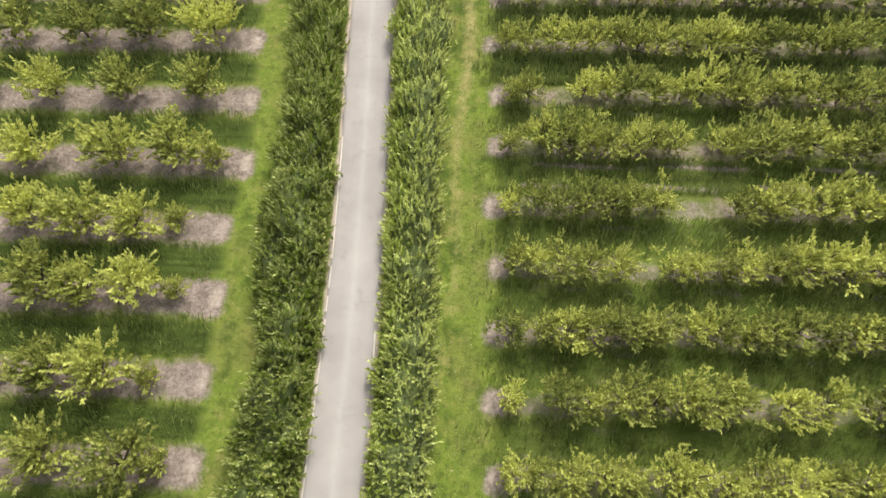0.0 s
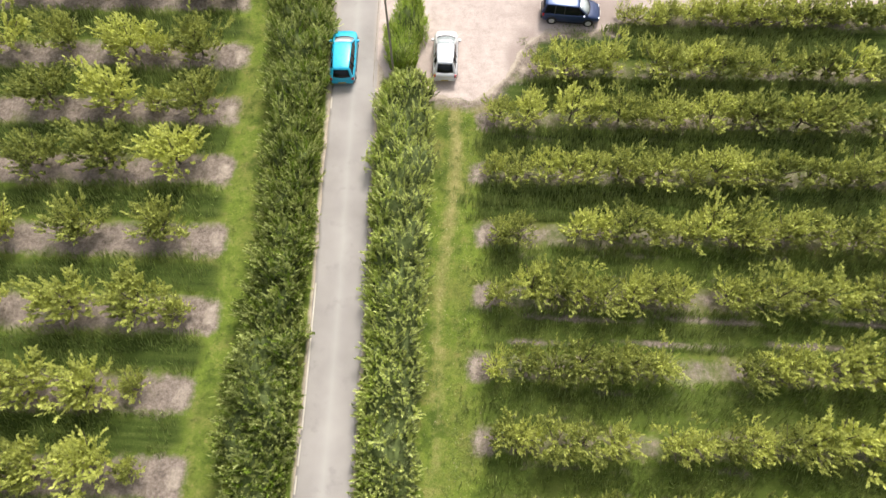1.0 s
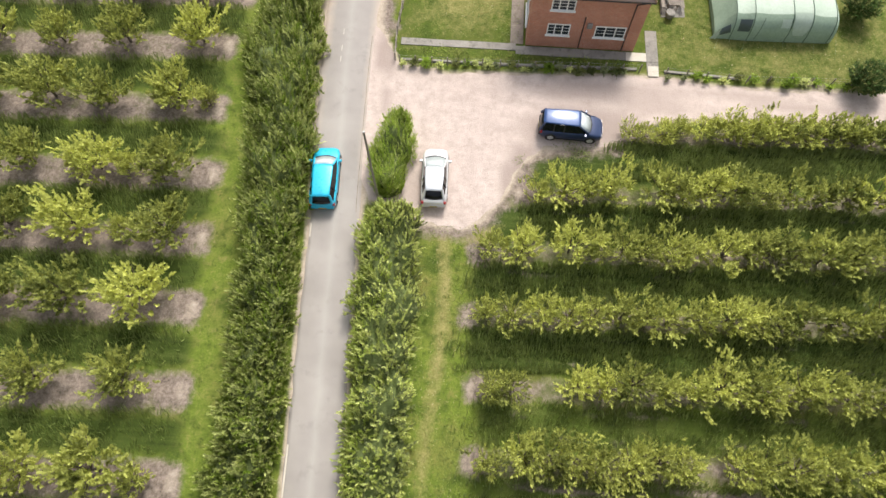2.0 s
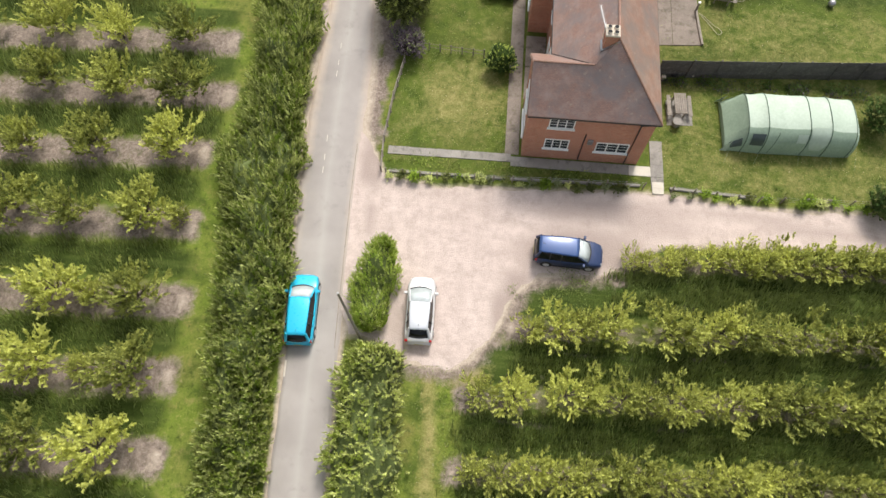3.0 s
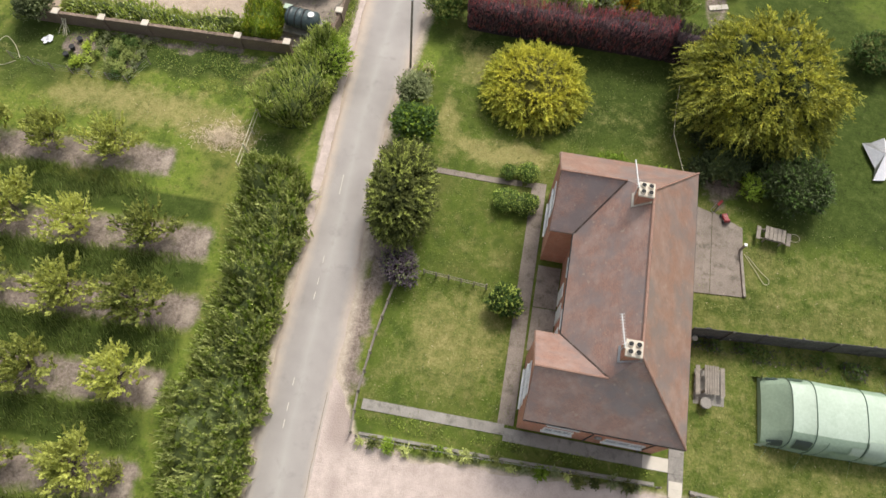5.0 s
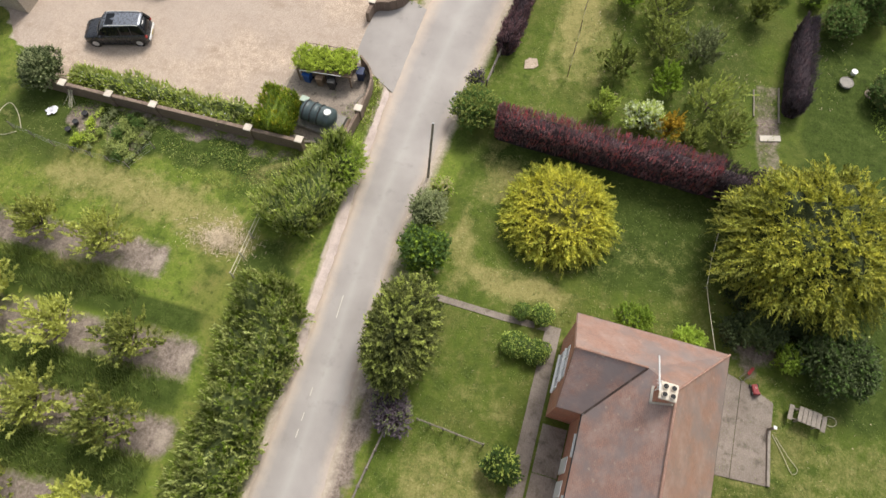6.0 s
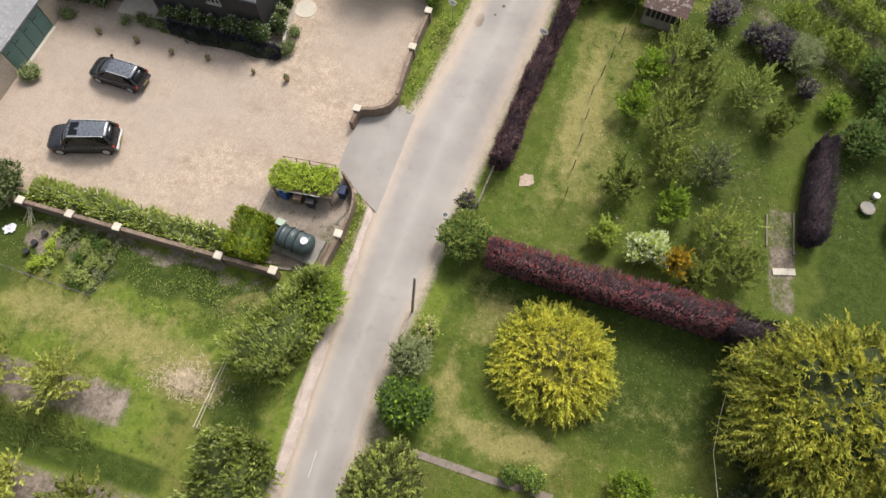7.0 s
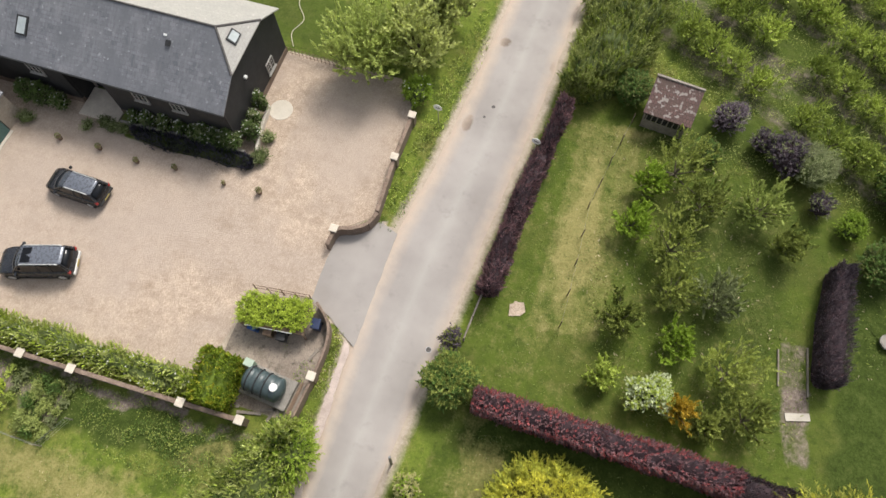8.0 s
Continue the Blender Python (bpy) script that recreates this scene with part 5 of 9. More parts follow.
    # chimneys with four pots each
    for cy, north in ((56.45, False), (65.0, True)):
        cx = 8.35
        ch = part("chimney", uv_faces(boxed(cx - 0.36, cx + 0.36, cy - 0.36, cy + 0.36, 7.4, 8.85)), MAT["brick"], h, "square brick chimney stack")
        part("corbel", uv_faces(boxed(cx - 0.4, cx + 0.4, cy - 0.4, cy + 0.4, 8.85, 8.95)), MAT["brick"], ch, "oversailing brick course")
        part("chimney_cap", boxed(cx - 0.42, cx + 0.42, cy - 0.42, cy + 0.42, 8.95, 9.1, bevel=0.03), MAT["stone"], ch, "pale mortar chimney cap")
        for dx in (-0.19, 0.19):
            for dy in (-0.19, 0.19):
                bm = tubed([(cx + dx, cy + dy, 9.08), (cx + dx, cy + dy, 9.2), (cx + dx, cy + dy, 9.21), (cx + dx, cy + dy, 9.12)], [0.15, 0.145, 0.125, 0.12], 12)
                part("chimney_pot", bm, MAT["stone"], ch, "squat pale chimney pot")
                # black disc paints the darkness inside the pot
                part("flue_opening", tubed([(cx + dx, cy + dy, 9.195), (cx + dx, cy + dy, 9.215)], 0.122, 12), MAT["rubber"], ch, "flat black disc for the flue's inner dark")

        # lead flashing, dressed up the stack and out over the tiles
        def west_z(x):
            return EZ + (RZ - EZ) * (x - W1) / (RX - W1)
        lead = MAT["concrete_pale"] if north else MAT["metal"]
        for x0, x1, y0, y1 in ((cx - 0.46, cx - 0.36, cy - 0.46, cy + 0.4), (cx - 0.46, cx + 0.5, cy - 0.47, cy - 0.37)):
            z0, z1 = west_z(x0) + 0.03, west_z(min(x1, RX)) + 0.03
            q = [(x0, y0, z0), (x1, y0, z1), (x1, y1, z1), (x0, y1, z0)]
            part("flashing", slab([[(a, b, c + 0.05) for a, b, c in q]], 0.05), lead, ch, "pale lead flashing")
        # television aerial: a boom with cross rods on a short mast
        ax, ay = cx - 0.5, cy + 0.1
        part("mast", tubed([(ax + 0.1, ay, 8.2), (ax, ay, 9.45)], 0.03, 6), MAT["aluminium"], ch, "aluminium aerial mast")
        bm = tubed([(ax, ay - 0.25, 9.4), (ax - 0.3, ay + 1.35, 9.45)], 0.04 if north else 0.03, 5)
        for k in range(4 if north else 12):
            f = 0.02 + 0.085 * k
            px, py = ax - 0.3 * f, ay - 0.25 + 1.7 * f
            tube(bm, [(px - 0.12, py - 0.02, 9.43), (px + 0.12, py + 0.02, 9.43)], [0.014, 0.014], 4)
        part("aerial", bm, MAT["aluminium"], ch, "pale television aerial boom with cross rods")
    # windows: south wall, wings' west gables, recessed centre, east wall
    window(h, 6.25, s0 - 0.01, 3.8, 1.62, 1.0, 0)
    window(h, 6.25, s0 - 0.01, 1.35, 1.62, 1.1, 0)
    window(h, 9.9, s0 - 0.01, 1.35, 2.15, 1.1, 0)
    for c in (SY, NY):
        window(h, w0 - 0.01, c, 3.35, 1.8, 1.15, -90)
        window(h, w0 - 0.01, c, 0.8, 2.2, 1.35, -90)
    for y in (59.0, 62.2):
        window(h, w1 - 0.01, y, 3.5, 1.1, 1.0, -90, 2)
    for y in (58.5, 60.0, 61.3):
        part("door", boxed(w1 - 0.06, w1 + 0.05, y - 0.45, y + 0.45, 0.03, 2.05, bevel=0.01), MAT["white"], h, "white panelled door")
    for y in (56, 59.2, 62.5, 65.6):
        window(h, e1 + 0.01, y, 3.4, 1.2, 1.05, 90)
    part("downpipe", tubed([(e1 - 0.9, s0 - 0.06, 0.1), (e1 - 0.9, s0 - 0.06, 4.7), (e1 - 0.3, s0 - 0.2, 5.05)], 0.045, 6), MAT["trim"], h, "black downpipe")
    part("downpipe", tubed([(7.95, s0 - 0.05, 0.1), (7.95, s0 - 0.05, 3.3)], 0.035, 6), MAT["trim"], h, "black downpipe")
    part("vent_box", boxed(8.2, 8.55, s0 - 0.12, s0, 2.2, 2.7, bevel=0.02), MAT["metal"], h, "grey boiler flue cover")


build_house()


# ---- paths, patio ----
def slabs(name, label, rows, top, mat="concrete", seed=1):
    """Paving laid as single slabs with open joints."""
    t = thing(name, label, "path", kind="structure")
    rnd = random.Random(seed)
    for poly in rows:
        bm = bmesh.new()
        prism(bm, poly, -0.08, top + rnd.uniform(-0.012, 0.012))
        part("slab", bm, MAT["concrete_pale" if (mat == "concrete_pale" or rnd.random() < 0.03) else mat], t)
    return t


def strip(a, b, w, step, gap=0.004):
    (x0, y0), (x1, y1) = a, b
    L = math.hypot(x1 - x0, y1 - y0)
    ux, uy = (x1 - x0) / L, (y1 - y0) / L
    px, py = -uy * w / 2, ux * w / 2
    n = max(1, round(L / step))
    out = []
    for k in range(n):
        s, e = L * k / n + gap, L * (k + 1) / n - gap
        out.append([(x0 + ux * s + px, y0 + uy * s + py), (x0 + ux * s - px, y0 + uy * s - py), (x0 + ux * e - px, y0 + uy * e - py), (x0 + ux * e + px, y0 + uy * e + py)])
    return out


slabs("garden_path", "stained grey concrete path along the cottages", strip((-5.1, 52.75), (3.4, 52.8), 0.62, 1.7) + strip((3.4, 52.55), (13.1, 52.55), 0.75, 1.6), 0.055, seed=2)
slabs("side_path", "dirty brown-grey concrete path beside the house front", strip((3.45, 53.1), (3.35, 69.3), 0.95, 1.9), 0.055, "brown_path", seed=3)
slabs("forecourt", "shaded grey concrete between the two wings", [[(4.05, 57.75), (5.5, 57.75), (5.5, 60.55), (4.05, 60.55)], [(4.05, 60.6), (5.5, 60.6), (5.5, 63.4), (4.05, 63.4)]], 0.05, "brown_path", seed=4)
slabs("gate_path", "pale concrete path to the side gate", strip((13.35, 55.0), (13.4, 51.2), 0.85, 1.0), 0.06, seed=5)
slabs("doorstep", "pale cream concrete step at the gate", strip((13.4, 51.75), (13.4, 50.85), 0.75, 0.45), 0.1, "concrete_pale", seed=6)
slabs("patio", "stained grey concrete patio behind the house", [[(12.3, 63.3), (14.9, 63.45), (14.9, 69.2), (12.3, 70)], [(14.93, 63.45), (17.0, 63.6), (16.9, 68.4), (14.93, 69.3)]], 0.06, "brown_path", seed=7)
slabs("lawn_path", "narrow grey concrete path across the lawn", strip((-4.6, 69.1), (0.2, 69.0), 0.42, 1.2) + strip((0.2, 69.0), (3.2, 69.1), 0.42, 1.2), 0.05, "brown_path", seed=8)
slabs("stone_step", "pale stone step in the garden path", strip((14.1, 86.6), (15.5, 87.0), 0.45, 1.5), 0.1, "concrete_pale", seed=10)


# ---- black barn ----
def build_barn():
    b = thing("barn", "black weatherboarded barn house with a grey slate roof", "barn")
    EZ, RZ, HZ = 4.3, 6.95, 5.6
    S0, N1, RY = 93.85, 102.95, 98.4
    E1, RE, W0 = -24.0, -25.7, -60.0
    k = (HZ - EZ) / (RZ - EZ)
    ys, yn = S0 + (RY - S0) * k, N1 + (RY - N1) * k
    A = dict(sw=(W0, S0, EZ), se=(E1, S0, EZ), hs=(E1, ys, HZ), re=(RE, RY, RZ), rw=(W0, RY, RZ), hn=(E1, yn, HZ), ne=(E1, N1, EZ), nw=(W0, N1, EZ))
    # north slope and half-hip take a brighter slate in place of stronger light
    for q, lab in ((("sw", "se", "hs", "re", "rw"), "grey slate roof slope with lichen spots"), (("hs", "hn", "re"), "pale slate half-hip, its light painted in, with a roof window"), (("ne", "nw", "rw", "re", "hn"), "pale slate roof slope, its light painted in")):
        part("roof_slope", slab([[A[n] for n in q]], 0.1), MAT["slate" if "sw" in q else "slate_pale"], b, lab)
    for a, c in (("rw", "re"), ("re", "hs"), ("re", "hn")):
        p, q = Vector(A[a]), Vector(A[c])
        part("ridge_tiles", tubed([tuple(p), tuple(q)], 0.08, 6), MAT["dark_fence"], b, "dark ridge tiles")
    e, s, n = E1 - 0.25, S0 + 0.3, N1 - 0.3

    # boards, each a long bevelled lath, over a solid wall
    def plinth(x0, x1, y0, y1):
        part("plinth", uv_faces(boxed(x0, x1, y0, y1, 0, 0.55)), MAT["brick_wall"], b, "low brick plinth")
    R0, R1 = -36.5, -33.4
    plinth(W0, R0, s - 0.03, s + 0.25)
    plinth(R1, e + 0.03, s - 0.03, s + 0.25)
    plinth(e - 0.25, e + 0.03, s + 0.26, n)
    inner = bmesh.new()
    pts = [(e - 0.05, s, 0.5), (e - 0.05, n, 0.5), (e - 0.05, n, EZ), (e - 0.05, yn, HZ - 0.1), (e - 0.05, ys, HZ - 0.1), (e - 0.05, s, EZ)]
    f = inner.faces.new([inner.verts.new(p) for p in pts])
    r = bmesh.ops.extrude_face_region(inner, geom=[f])
    bmesh.ops.translate(inner, vec=(-0.2, 0, 0), verts=[v for v in r["geom"] if isinstance(v, bmesh.types.BMVert)])
    part("wall", inner, MAT["weatherboard"], b, "black boarded gable wall")
    part("wall", boxed(W0, R0, s + 0.04, s + 0.24, 0.5, EZ), MAT["weatherboard"], b, "black boarded front wall")
    part("wall", boxed(R1, e - 0.3, s + 0.04, s + 0.24, 0.5, EZ), MAT["weatherboard"], b, "black boarded front wall")
    for x in (R0 - 0.16, R1 + 0.01):
        part("wall", boxed(x, x + 0.15, s + 0.26, s + 2.2, 0.0, EZ), MAT["weatherboard"], b, "black boarded side of the entrance")
    part("wall", boxed(W0, e - 0.3, n - 0.24, n - 0.04, 0.0, EZ), MAT["weatherboard"], b, "black boarded back wall")
    z = 0.56
    while z < HZ - 0.2:
        a, c = s, n
        if z > EZ - 0.15:
            q = (z + 0.2 - EZ) / (RZ - EZ)
            a, c = s + (RY - S0) * q, n + (RY - N1) * q
        bm = faces_bm([[(e, a, z), (e, c, z), (e - 0.05, c, z + 0.2), (e - 0.05, a, z + 0.2)]])
        part("board", bm, MAT["weatherboard"], b)
        if z < EZ - 0.2:
            for x0, x1 in ((W0, R0), (R1, e - 0.02)):
                part("board", faces_bm([[(x0, s, z), (x1, s, z), (x1, s + 0.05, z + 0.2), (x0, s + 0.05, z + 0.2)]]), MAT["weatherboard"], b)
        z += 0.2
    part("corner_post", boxed(e - 0.06, e + 0.04, s - 0.05, s + 0.06, 0.4, EZ), MAT["weatherboard"], b)
    # windows and entrance
    for x in (-27.8, -30.6):
        window(b, x, s - 0.03, 2.75, 1.05, 1.1, 0, coat="frame_grey")
    window(b, -38.6, s - 0.03, 2.7, 1.1, 1.1, 0, coat="frame_grey")
    window(b, e + 0.03, 100.2, 0.95, 1.0, 1.05, 90, 2, coat="frame_grey")
    win = part("glazed_entrance", boxed(R0, R1, s + 1.5, s + 1.56, 0.1, 3.6), MAT["glass"], b, "tall glazed barn entrance")
    for x in (-36.3, -35.5, -34.5, -33.6):
        part("mullion", boxed(x - 0.07, x + 0.07, s + 1.38, s + 1.49, 0.14, 3.6), MAT["old_wood"], win, "pale oak mullion")
    part("transom", boxed(R0 + 0.05, R1 - 0.05, s + 1.4, s + 1.48, 2.0, 2.14), MAT["old_wood"], win, "pale oak transom")
    part("threshold", boxed(R0 + 0.02, R1 - 0.02, s - 1.0, s + 1.36, 0.0, 0.14, bevel=0.02), MAT["stone"], b, "pale stone threshold")

    # roof windows and a vent
    def on_south(y):
        return EZ + (RZ - EZ) * (y - S0) / (RY - S0)
    tilt = math.degrees(math.atan2(RZ - EZ, RY - S0))
    for x, y, name in ((-39.0, 95.8, "roof_window"), (-28.6, 96.9, "roof_vent")):
        m = pose(x, y, on_south(y), tilt, 0, 0)
        if name == "roof_window":
            rw = part("roof_window", boxed(-0.42, 0.42, -0.65, 0.65, 0.0, 0.1, m=m), MAT["trim"], b, "roof window in a dark frame")
            part("pane", boxed(-0.3, 0.3, -0.53, 0.53, 0.1, 0.115, m=m), MAT["screen_glass"], rw)
        else:
            part("roof_vent", boxed(-0.16, 0.16, -0.2, 0.2, 0.0, 0.14, bevel=0.02, m=m), MAT["trim"], b, "small dark roof vent")
            part("roof_vent", boxed(-0.42, -0.2, 0.4, 0.55, 0.0, 0.05, m=m), MAT["white"], b, "pale roof vent tile")
    slope = math.degrees(math.atan2(RZ - HZ, E1 - RE))
    m = Matrix.Translation((-24.75, 98.5, HZ + (RZ - HZ) * 0.45)) @ pose(0, 0, 0, 0, slope, 0)
    rw = part("roof_window", boxed(-0.35, 0.35, -0.45, 0.45, 0.0, 0.1, m=m), MAT["trim"], b, "roof window in a dark frame")
    part("pane", boxed(-0.25, 0.25, -0.35, 0.35, 0.1, 0.115, m=m), MAT["screen_glass"], rw)
    part("wall_lamp", boxed(e, e + 0.22, 97.2, 97.45, 3.7, 3.9, bevel=0.03), MAT["white"], b, "white wall lamp")
    part("gutter", tubed([(W0, S0 - 0.04, EZ - 0.08), (E1, S0 - 0.04, EZ - 0.08)], 0.06, 6), MAT["trim"], b, "black gutter")


build_barn()


def build_cart_lodge():
    """Low range west of the yard: green boarded doors under a slate slope."""
    c = thing("cart_lodge", "low outbuilding with green boarded doors and a grey slate roof", "outbuilding")
    p, q = Vector((DOOR_S[0], DOOR_S[1], 0)), Vector((DOOR_N[0], DOOR_N[1], 0))
    L = (q - p).length
    m = Matrix.Translation(p) @ pose(0, 0, 0, 0, 0, math.degrees(math.atan2(q.y - p.y, q.x - p.x)))
    part("wall", uv_faces(boxed(-4.0, -0.05, 0.0, 0.25, 0, 2.25, m=m)), MAT["buff_brick"], c, "buff brick wall")
    part("lintel", boxed(0, L, 0.0, 0.25, 2.25, 2.5, m=m), MAT["old_wood"], c, "timber lintel")
    part("wall", uv_faces(boxed(L + 0.05, L + 1.5, 0.0, 0.25, 0, 2.25, m=m)), MAT["buff_brick"], c, "buff brick wall")
    part("threshold", boxed(0, L, -0.25, -0.02, 0, 0.07, m=m), MAT["concrete_pale"], c, "pale concrete threshold")
    n = 4
    for k in range(n):
        d = part("door", boxed(L * k / n + 0.03, L * (k + 1) / n - 0.03, 0.02, 0.08, 0.05, 2.24, m=m), MAT["green_roof"], c, "green boarded garage door")
        for j in range(1, 6):
            x = L * k / n + L / n * j / 6
            part("cover_strip", boxed(x - 0.02, x + 0.02, 0.005, 0.019, 0.06, 2.22, m=m), MAT["green_roof"], d)
        part("strap_hinge", boxed(L * k / n + 0.06, L * k / n + 0.5, -0.005, 0.004, 1.75, 1.82, m=m), MAT["trim"], d, "black strap hinge")
        # black strip stands for the shade in the gap between two doors
        part("gap", boxed(L * (k + 1) / n - 0.028, L * (k + 1) / n + 0.028, 0.06, 0.09, 0.05, 2.24, m=m), MAT["rubber"], c)
    part("roof_slope", slab([[tuple(m @ Vector(a)) for a in ((-4.2, -0.12, 2.5), (L + 1.6, -0.12, 2.5), (L + 1.6, 3.6, 4.7), (-4.2, 3.6, 4.7))]], 0.1), MAT["slate"], c, "grey slate roof slope")
    part("roof_slope", slab([[tuple(m @ Vector(a)) for a in ((-4.2, 3.6, 4.7), (L + 1.6, 3.6, 4.7), (L + 1.6, 7.2, 2.5), (-4.2, 7.2, 2.5))]], 0.1), MAT["slate"], c, "grey slate roof slope")
    part("wall", uv_faces(boxed(-4.0, L + 1.5, 6.8, 7.05, 0, 2.4, m=m)), MAT["buff_brick"], c, "buff brick back wall")
    for x in (-4.0, L + 1.25):
        part("wall", uv_faces(boxed(x, x + 0.25, 0.26, 6.79, 0, 2.4, m=m)), MAT["buff_brick"], c, "buff brick end wall")


DOOR_S, DOOR_N = (-40.65, 86.0), (-40.5, 90.5)
build_cart_lodge()


# ---- cars ----
def loft(bm, rings, close_ends=True):
    V = [[bm.verts.new(p) for p in r] for r in rings]
    for a, b in zip(V, V[1:]):
        n = len(a)
        for k in range(n):
            bm.faces.new((a[k], a[(k + 1) % n], b[(k + 1) % n], b[k]))
    if close_ends:
        bm.faces.new(V[0][::-1])
        bm.faces.new(V[-1])
    return bm


def car(label, x, y, heading, mat, L=4.3, W=1.76, H=1.5, nose=1.0, screen=0.75, tail=0.35, back=0.25, rails=False, sunroof=False, group="", roof_mat=None, tall=0.0, dark_bumper=False, screen_key="screen_glass", bumper_key=None):
    """A car pointing along +y before its turn. nose: bonnet length; screen, back: run of the two raked windows; tail: boot length behind the rear window."""
    c = thing("car", label, "car", x, y, 0.03, heading, group)
    hw, f, r = W / 2, L / 2, -L / 2
    body_mat = MAT[mat]
    sh = 0.93 + tall
    st = [(r, 0.66, 0.42, 0.74), (r + 0.05, 0.82, 0.32, 0.86), (r + 0.18, 0.93, 0.25, sh - 0.02), (r + 0.4, 0.98, 0.23, sh), (r + 0.7, 1.0, 0.22, sh + 0.01), (0, 1.0, 0.22, sh), (f - nose - 0.1, 1.0, 0.22, sh), (f - nose * 0.6, 0.99, 0.22, sh - 0.07), (f - 0.4, 0.95, 0.24, sh - 0.16), (f - 0.14, 0.86, 0.28, sh - 0.25), (f - 0.03, 0.72, 0.34, 0.6), (f, 0.58, 0.4, 0.54)]
    rings = []
    for yy, k, zb, zs in st:
        w = hw * k
        half = [(w * 0.88, zb), (w, zb + 0.1), (w * 1.0, (zb + zs) * 0.52), (w * 0.985, zs - 0.12), (w * 0.93, zs - 0.03), (w * 0.8, zs), (w * 0.4, zs + 0.025)]
        rings.append([(a, yy, z) for a, z in half] + [(-a, yy, z) for a, z in half[::-1]])
    bm = loft(bmesh.new(), rings)
    part("body", bm, body_mat, c, smooth=True)
    # cabin
    y0, y1, y2, y3 = f - nose, f - nose - screen, r + tail + back, r + tail
    lo, hi = hw * 0.9, hw * 0.72
    zl, zr = sh - 0.03, H - 0.05
    cab = [(y0, lo * 0.93, lo * 0.93, zl, zl + 0.02), (y1, lo, hi, zl, zr), ((y1 + y2) / 2, lo, hi * 1.02, zl, zr + 0.02), (y2, lo * 0.97, hi * 0.88, zl, zr - 0.02), (y3, lo * 0.88, lo * 0.88, zl, zl + 0.02)]
    glass = bmesh.new()
    loft(glass, [[(b, yy, a), (t * 1.0, yy, z), (-t, yy, z), (-b, yy, a)] for yy, b, t, a, z in cab])
    part("cabin_glass", glass, MAT["car_glass"], c, "dark tinted side glass")
    # windscreen and rear window, laid just over the cabin
    def pane(ya, wa, za, yb, wb, zb, bow, name, m, lab):
        n, lo_, hi_ = 7, [], []
        for k in range(n):
            u = 2 * k / (n - 1) - 1
            lo_.append(Vector((wa * u, ya + bow * (1 - u * u), za)))
            hi_.append(Vector((wb * u, yb + bow * 0.45 * (1 - u * u), zb + 0.02 * (1 - u * u))))
        up = Vector((0, math.copysign(0.5, bow), 0.8)) * 0.022
        bm2 = bmesh.new()
        top = [[bm2.verts.new(q + up) for q in row] for row in (lo_, hi_)]
        bot = [[bm2.verts.new(q) for q in row] for row in (lo_, hi_)]
        for k in range(n - 1):
            bm2.faces.new((top[0][k], top[0][k + 1], top[1][k + 1], top[1][k]))
            bm2.faces.new((bot[0][k], bot[1][k], bot[1][k + 1], bot[0][k + 1]))
            for j in (0, 1):
                bm2.faces.new((bot[j][k], bot[j][k + 1], top[j][k + 1], top[j][k]))
        for k in (0, n - 1):
            bm2.faces.new((bot[0][k], top[0][k], top[1][k], bot[1][k]))
        part(name, bm2, m, c, lab, smooth=True)
    pane(y0, lo * 0.86, zl + 0.02, y1, hi * 0.94, zr - 0.005, 0.16, "windscreen", MAT[screen_key], "raked windscreen")
    pane(y3, lo * 0.82, zl + 0.03, y2, hi * 0.78, zr - 0.03, -0.1, "rear_window", MAT["car_glass"], "dark rear window")
    part("cowl", tubed([(lo * 0.9 * u, y0 + 0.02 + 0.17 * (1 - u * u), zl + 0.035 + 0.02 * (1 - u * u)) for u in (-1, -0.66, -0.33, 0, 0.33, 0.66, 1)], 0.035, 5), MAT["trim"], c, "black strip below the windscreen")
    # roof skin and pillars
    rb = []
    for t in (0.0, 0.08, 0.35, 0.65, 0.92, 1.0):
        yy = y1 + 0.06 + (y2 - 0.1 - y1 - 0.06) * t
        k = hi * (1.0 if 0 < t < 1 else 0.9) * (1 - 0.12 * max(0, t - 0.3) / 0.7)
        z = zr + (0.045 if 0 < t < 1 else 0.015) + 0.02 * math.sin(math.pi * t)
        rb.append([(k, yy, z - 0.05), (k * 1.01, yy, z - 0.02), (k * 0.85, yy, z), (0, yy, z + 0.02), (-k * 0.85, yy, z), (-k * 1.01, yy, z - 0.02), (-k, yy, z - 0.05)])
    part("roof", loft(bmesh.new(), rb), MAT[roof_mat] if roof_mat else body_mat, c, smooth=True)
    if sunroof:
        part("sunroof", boxed(-hi * 0.72, hi * 0.72, y1 - 0.75, y1 - 0.15, zr + 0.052, zr + 0.075), MAT["car_glass"], c, "dark glass sunroof")
    for sx in (-1, 1):
        part("pillar", tubed([(sx * lo * 0.93, y0 + 0.03, zl + 0.02), (sx * hi * 1.0, y1, zr + 0.01)], [0.055, 0.05], 6), body_mat, c)
        part("pillar", tubed([(sx * lo * 0.88, y3 - 0.03, zl + 0.02), (sx * hi * 0.88, y2, zr - 0.01)], [0.1, 0.08], 6), body_mat, c)
        for fy in (0.42, 0.72):
            q = y1 + (y2 - y1) * fy
            part("pillar", tubed([(sx * lo * 1.005, q, zl), (sx * hi * 1.02, q, zr)], [0.04, 0.04], 4), MAT["trim"], c)
        part("mirror", boxed(sx * hw * 0.98, sx * (hw + 0.2), y0 - 0.32, y0 - 0.16, sh - 0.02, sh + 0.15, bevel=0.03), body_mat, c, "door mirror")
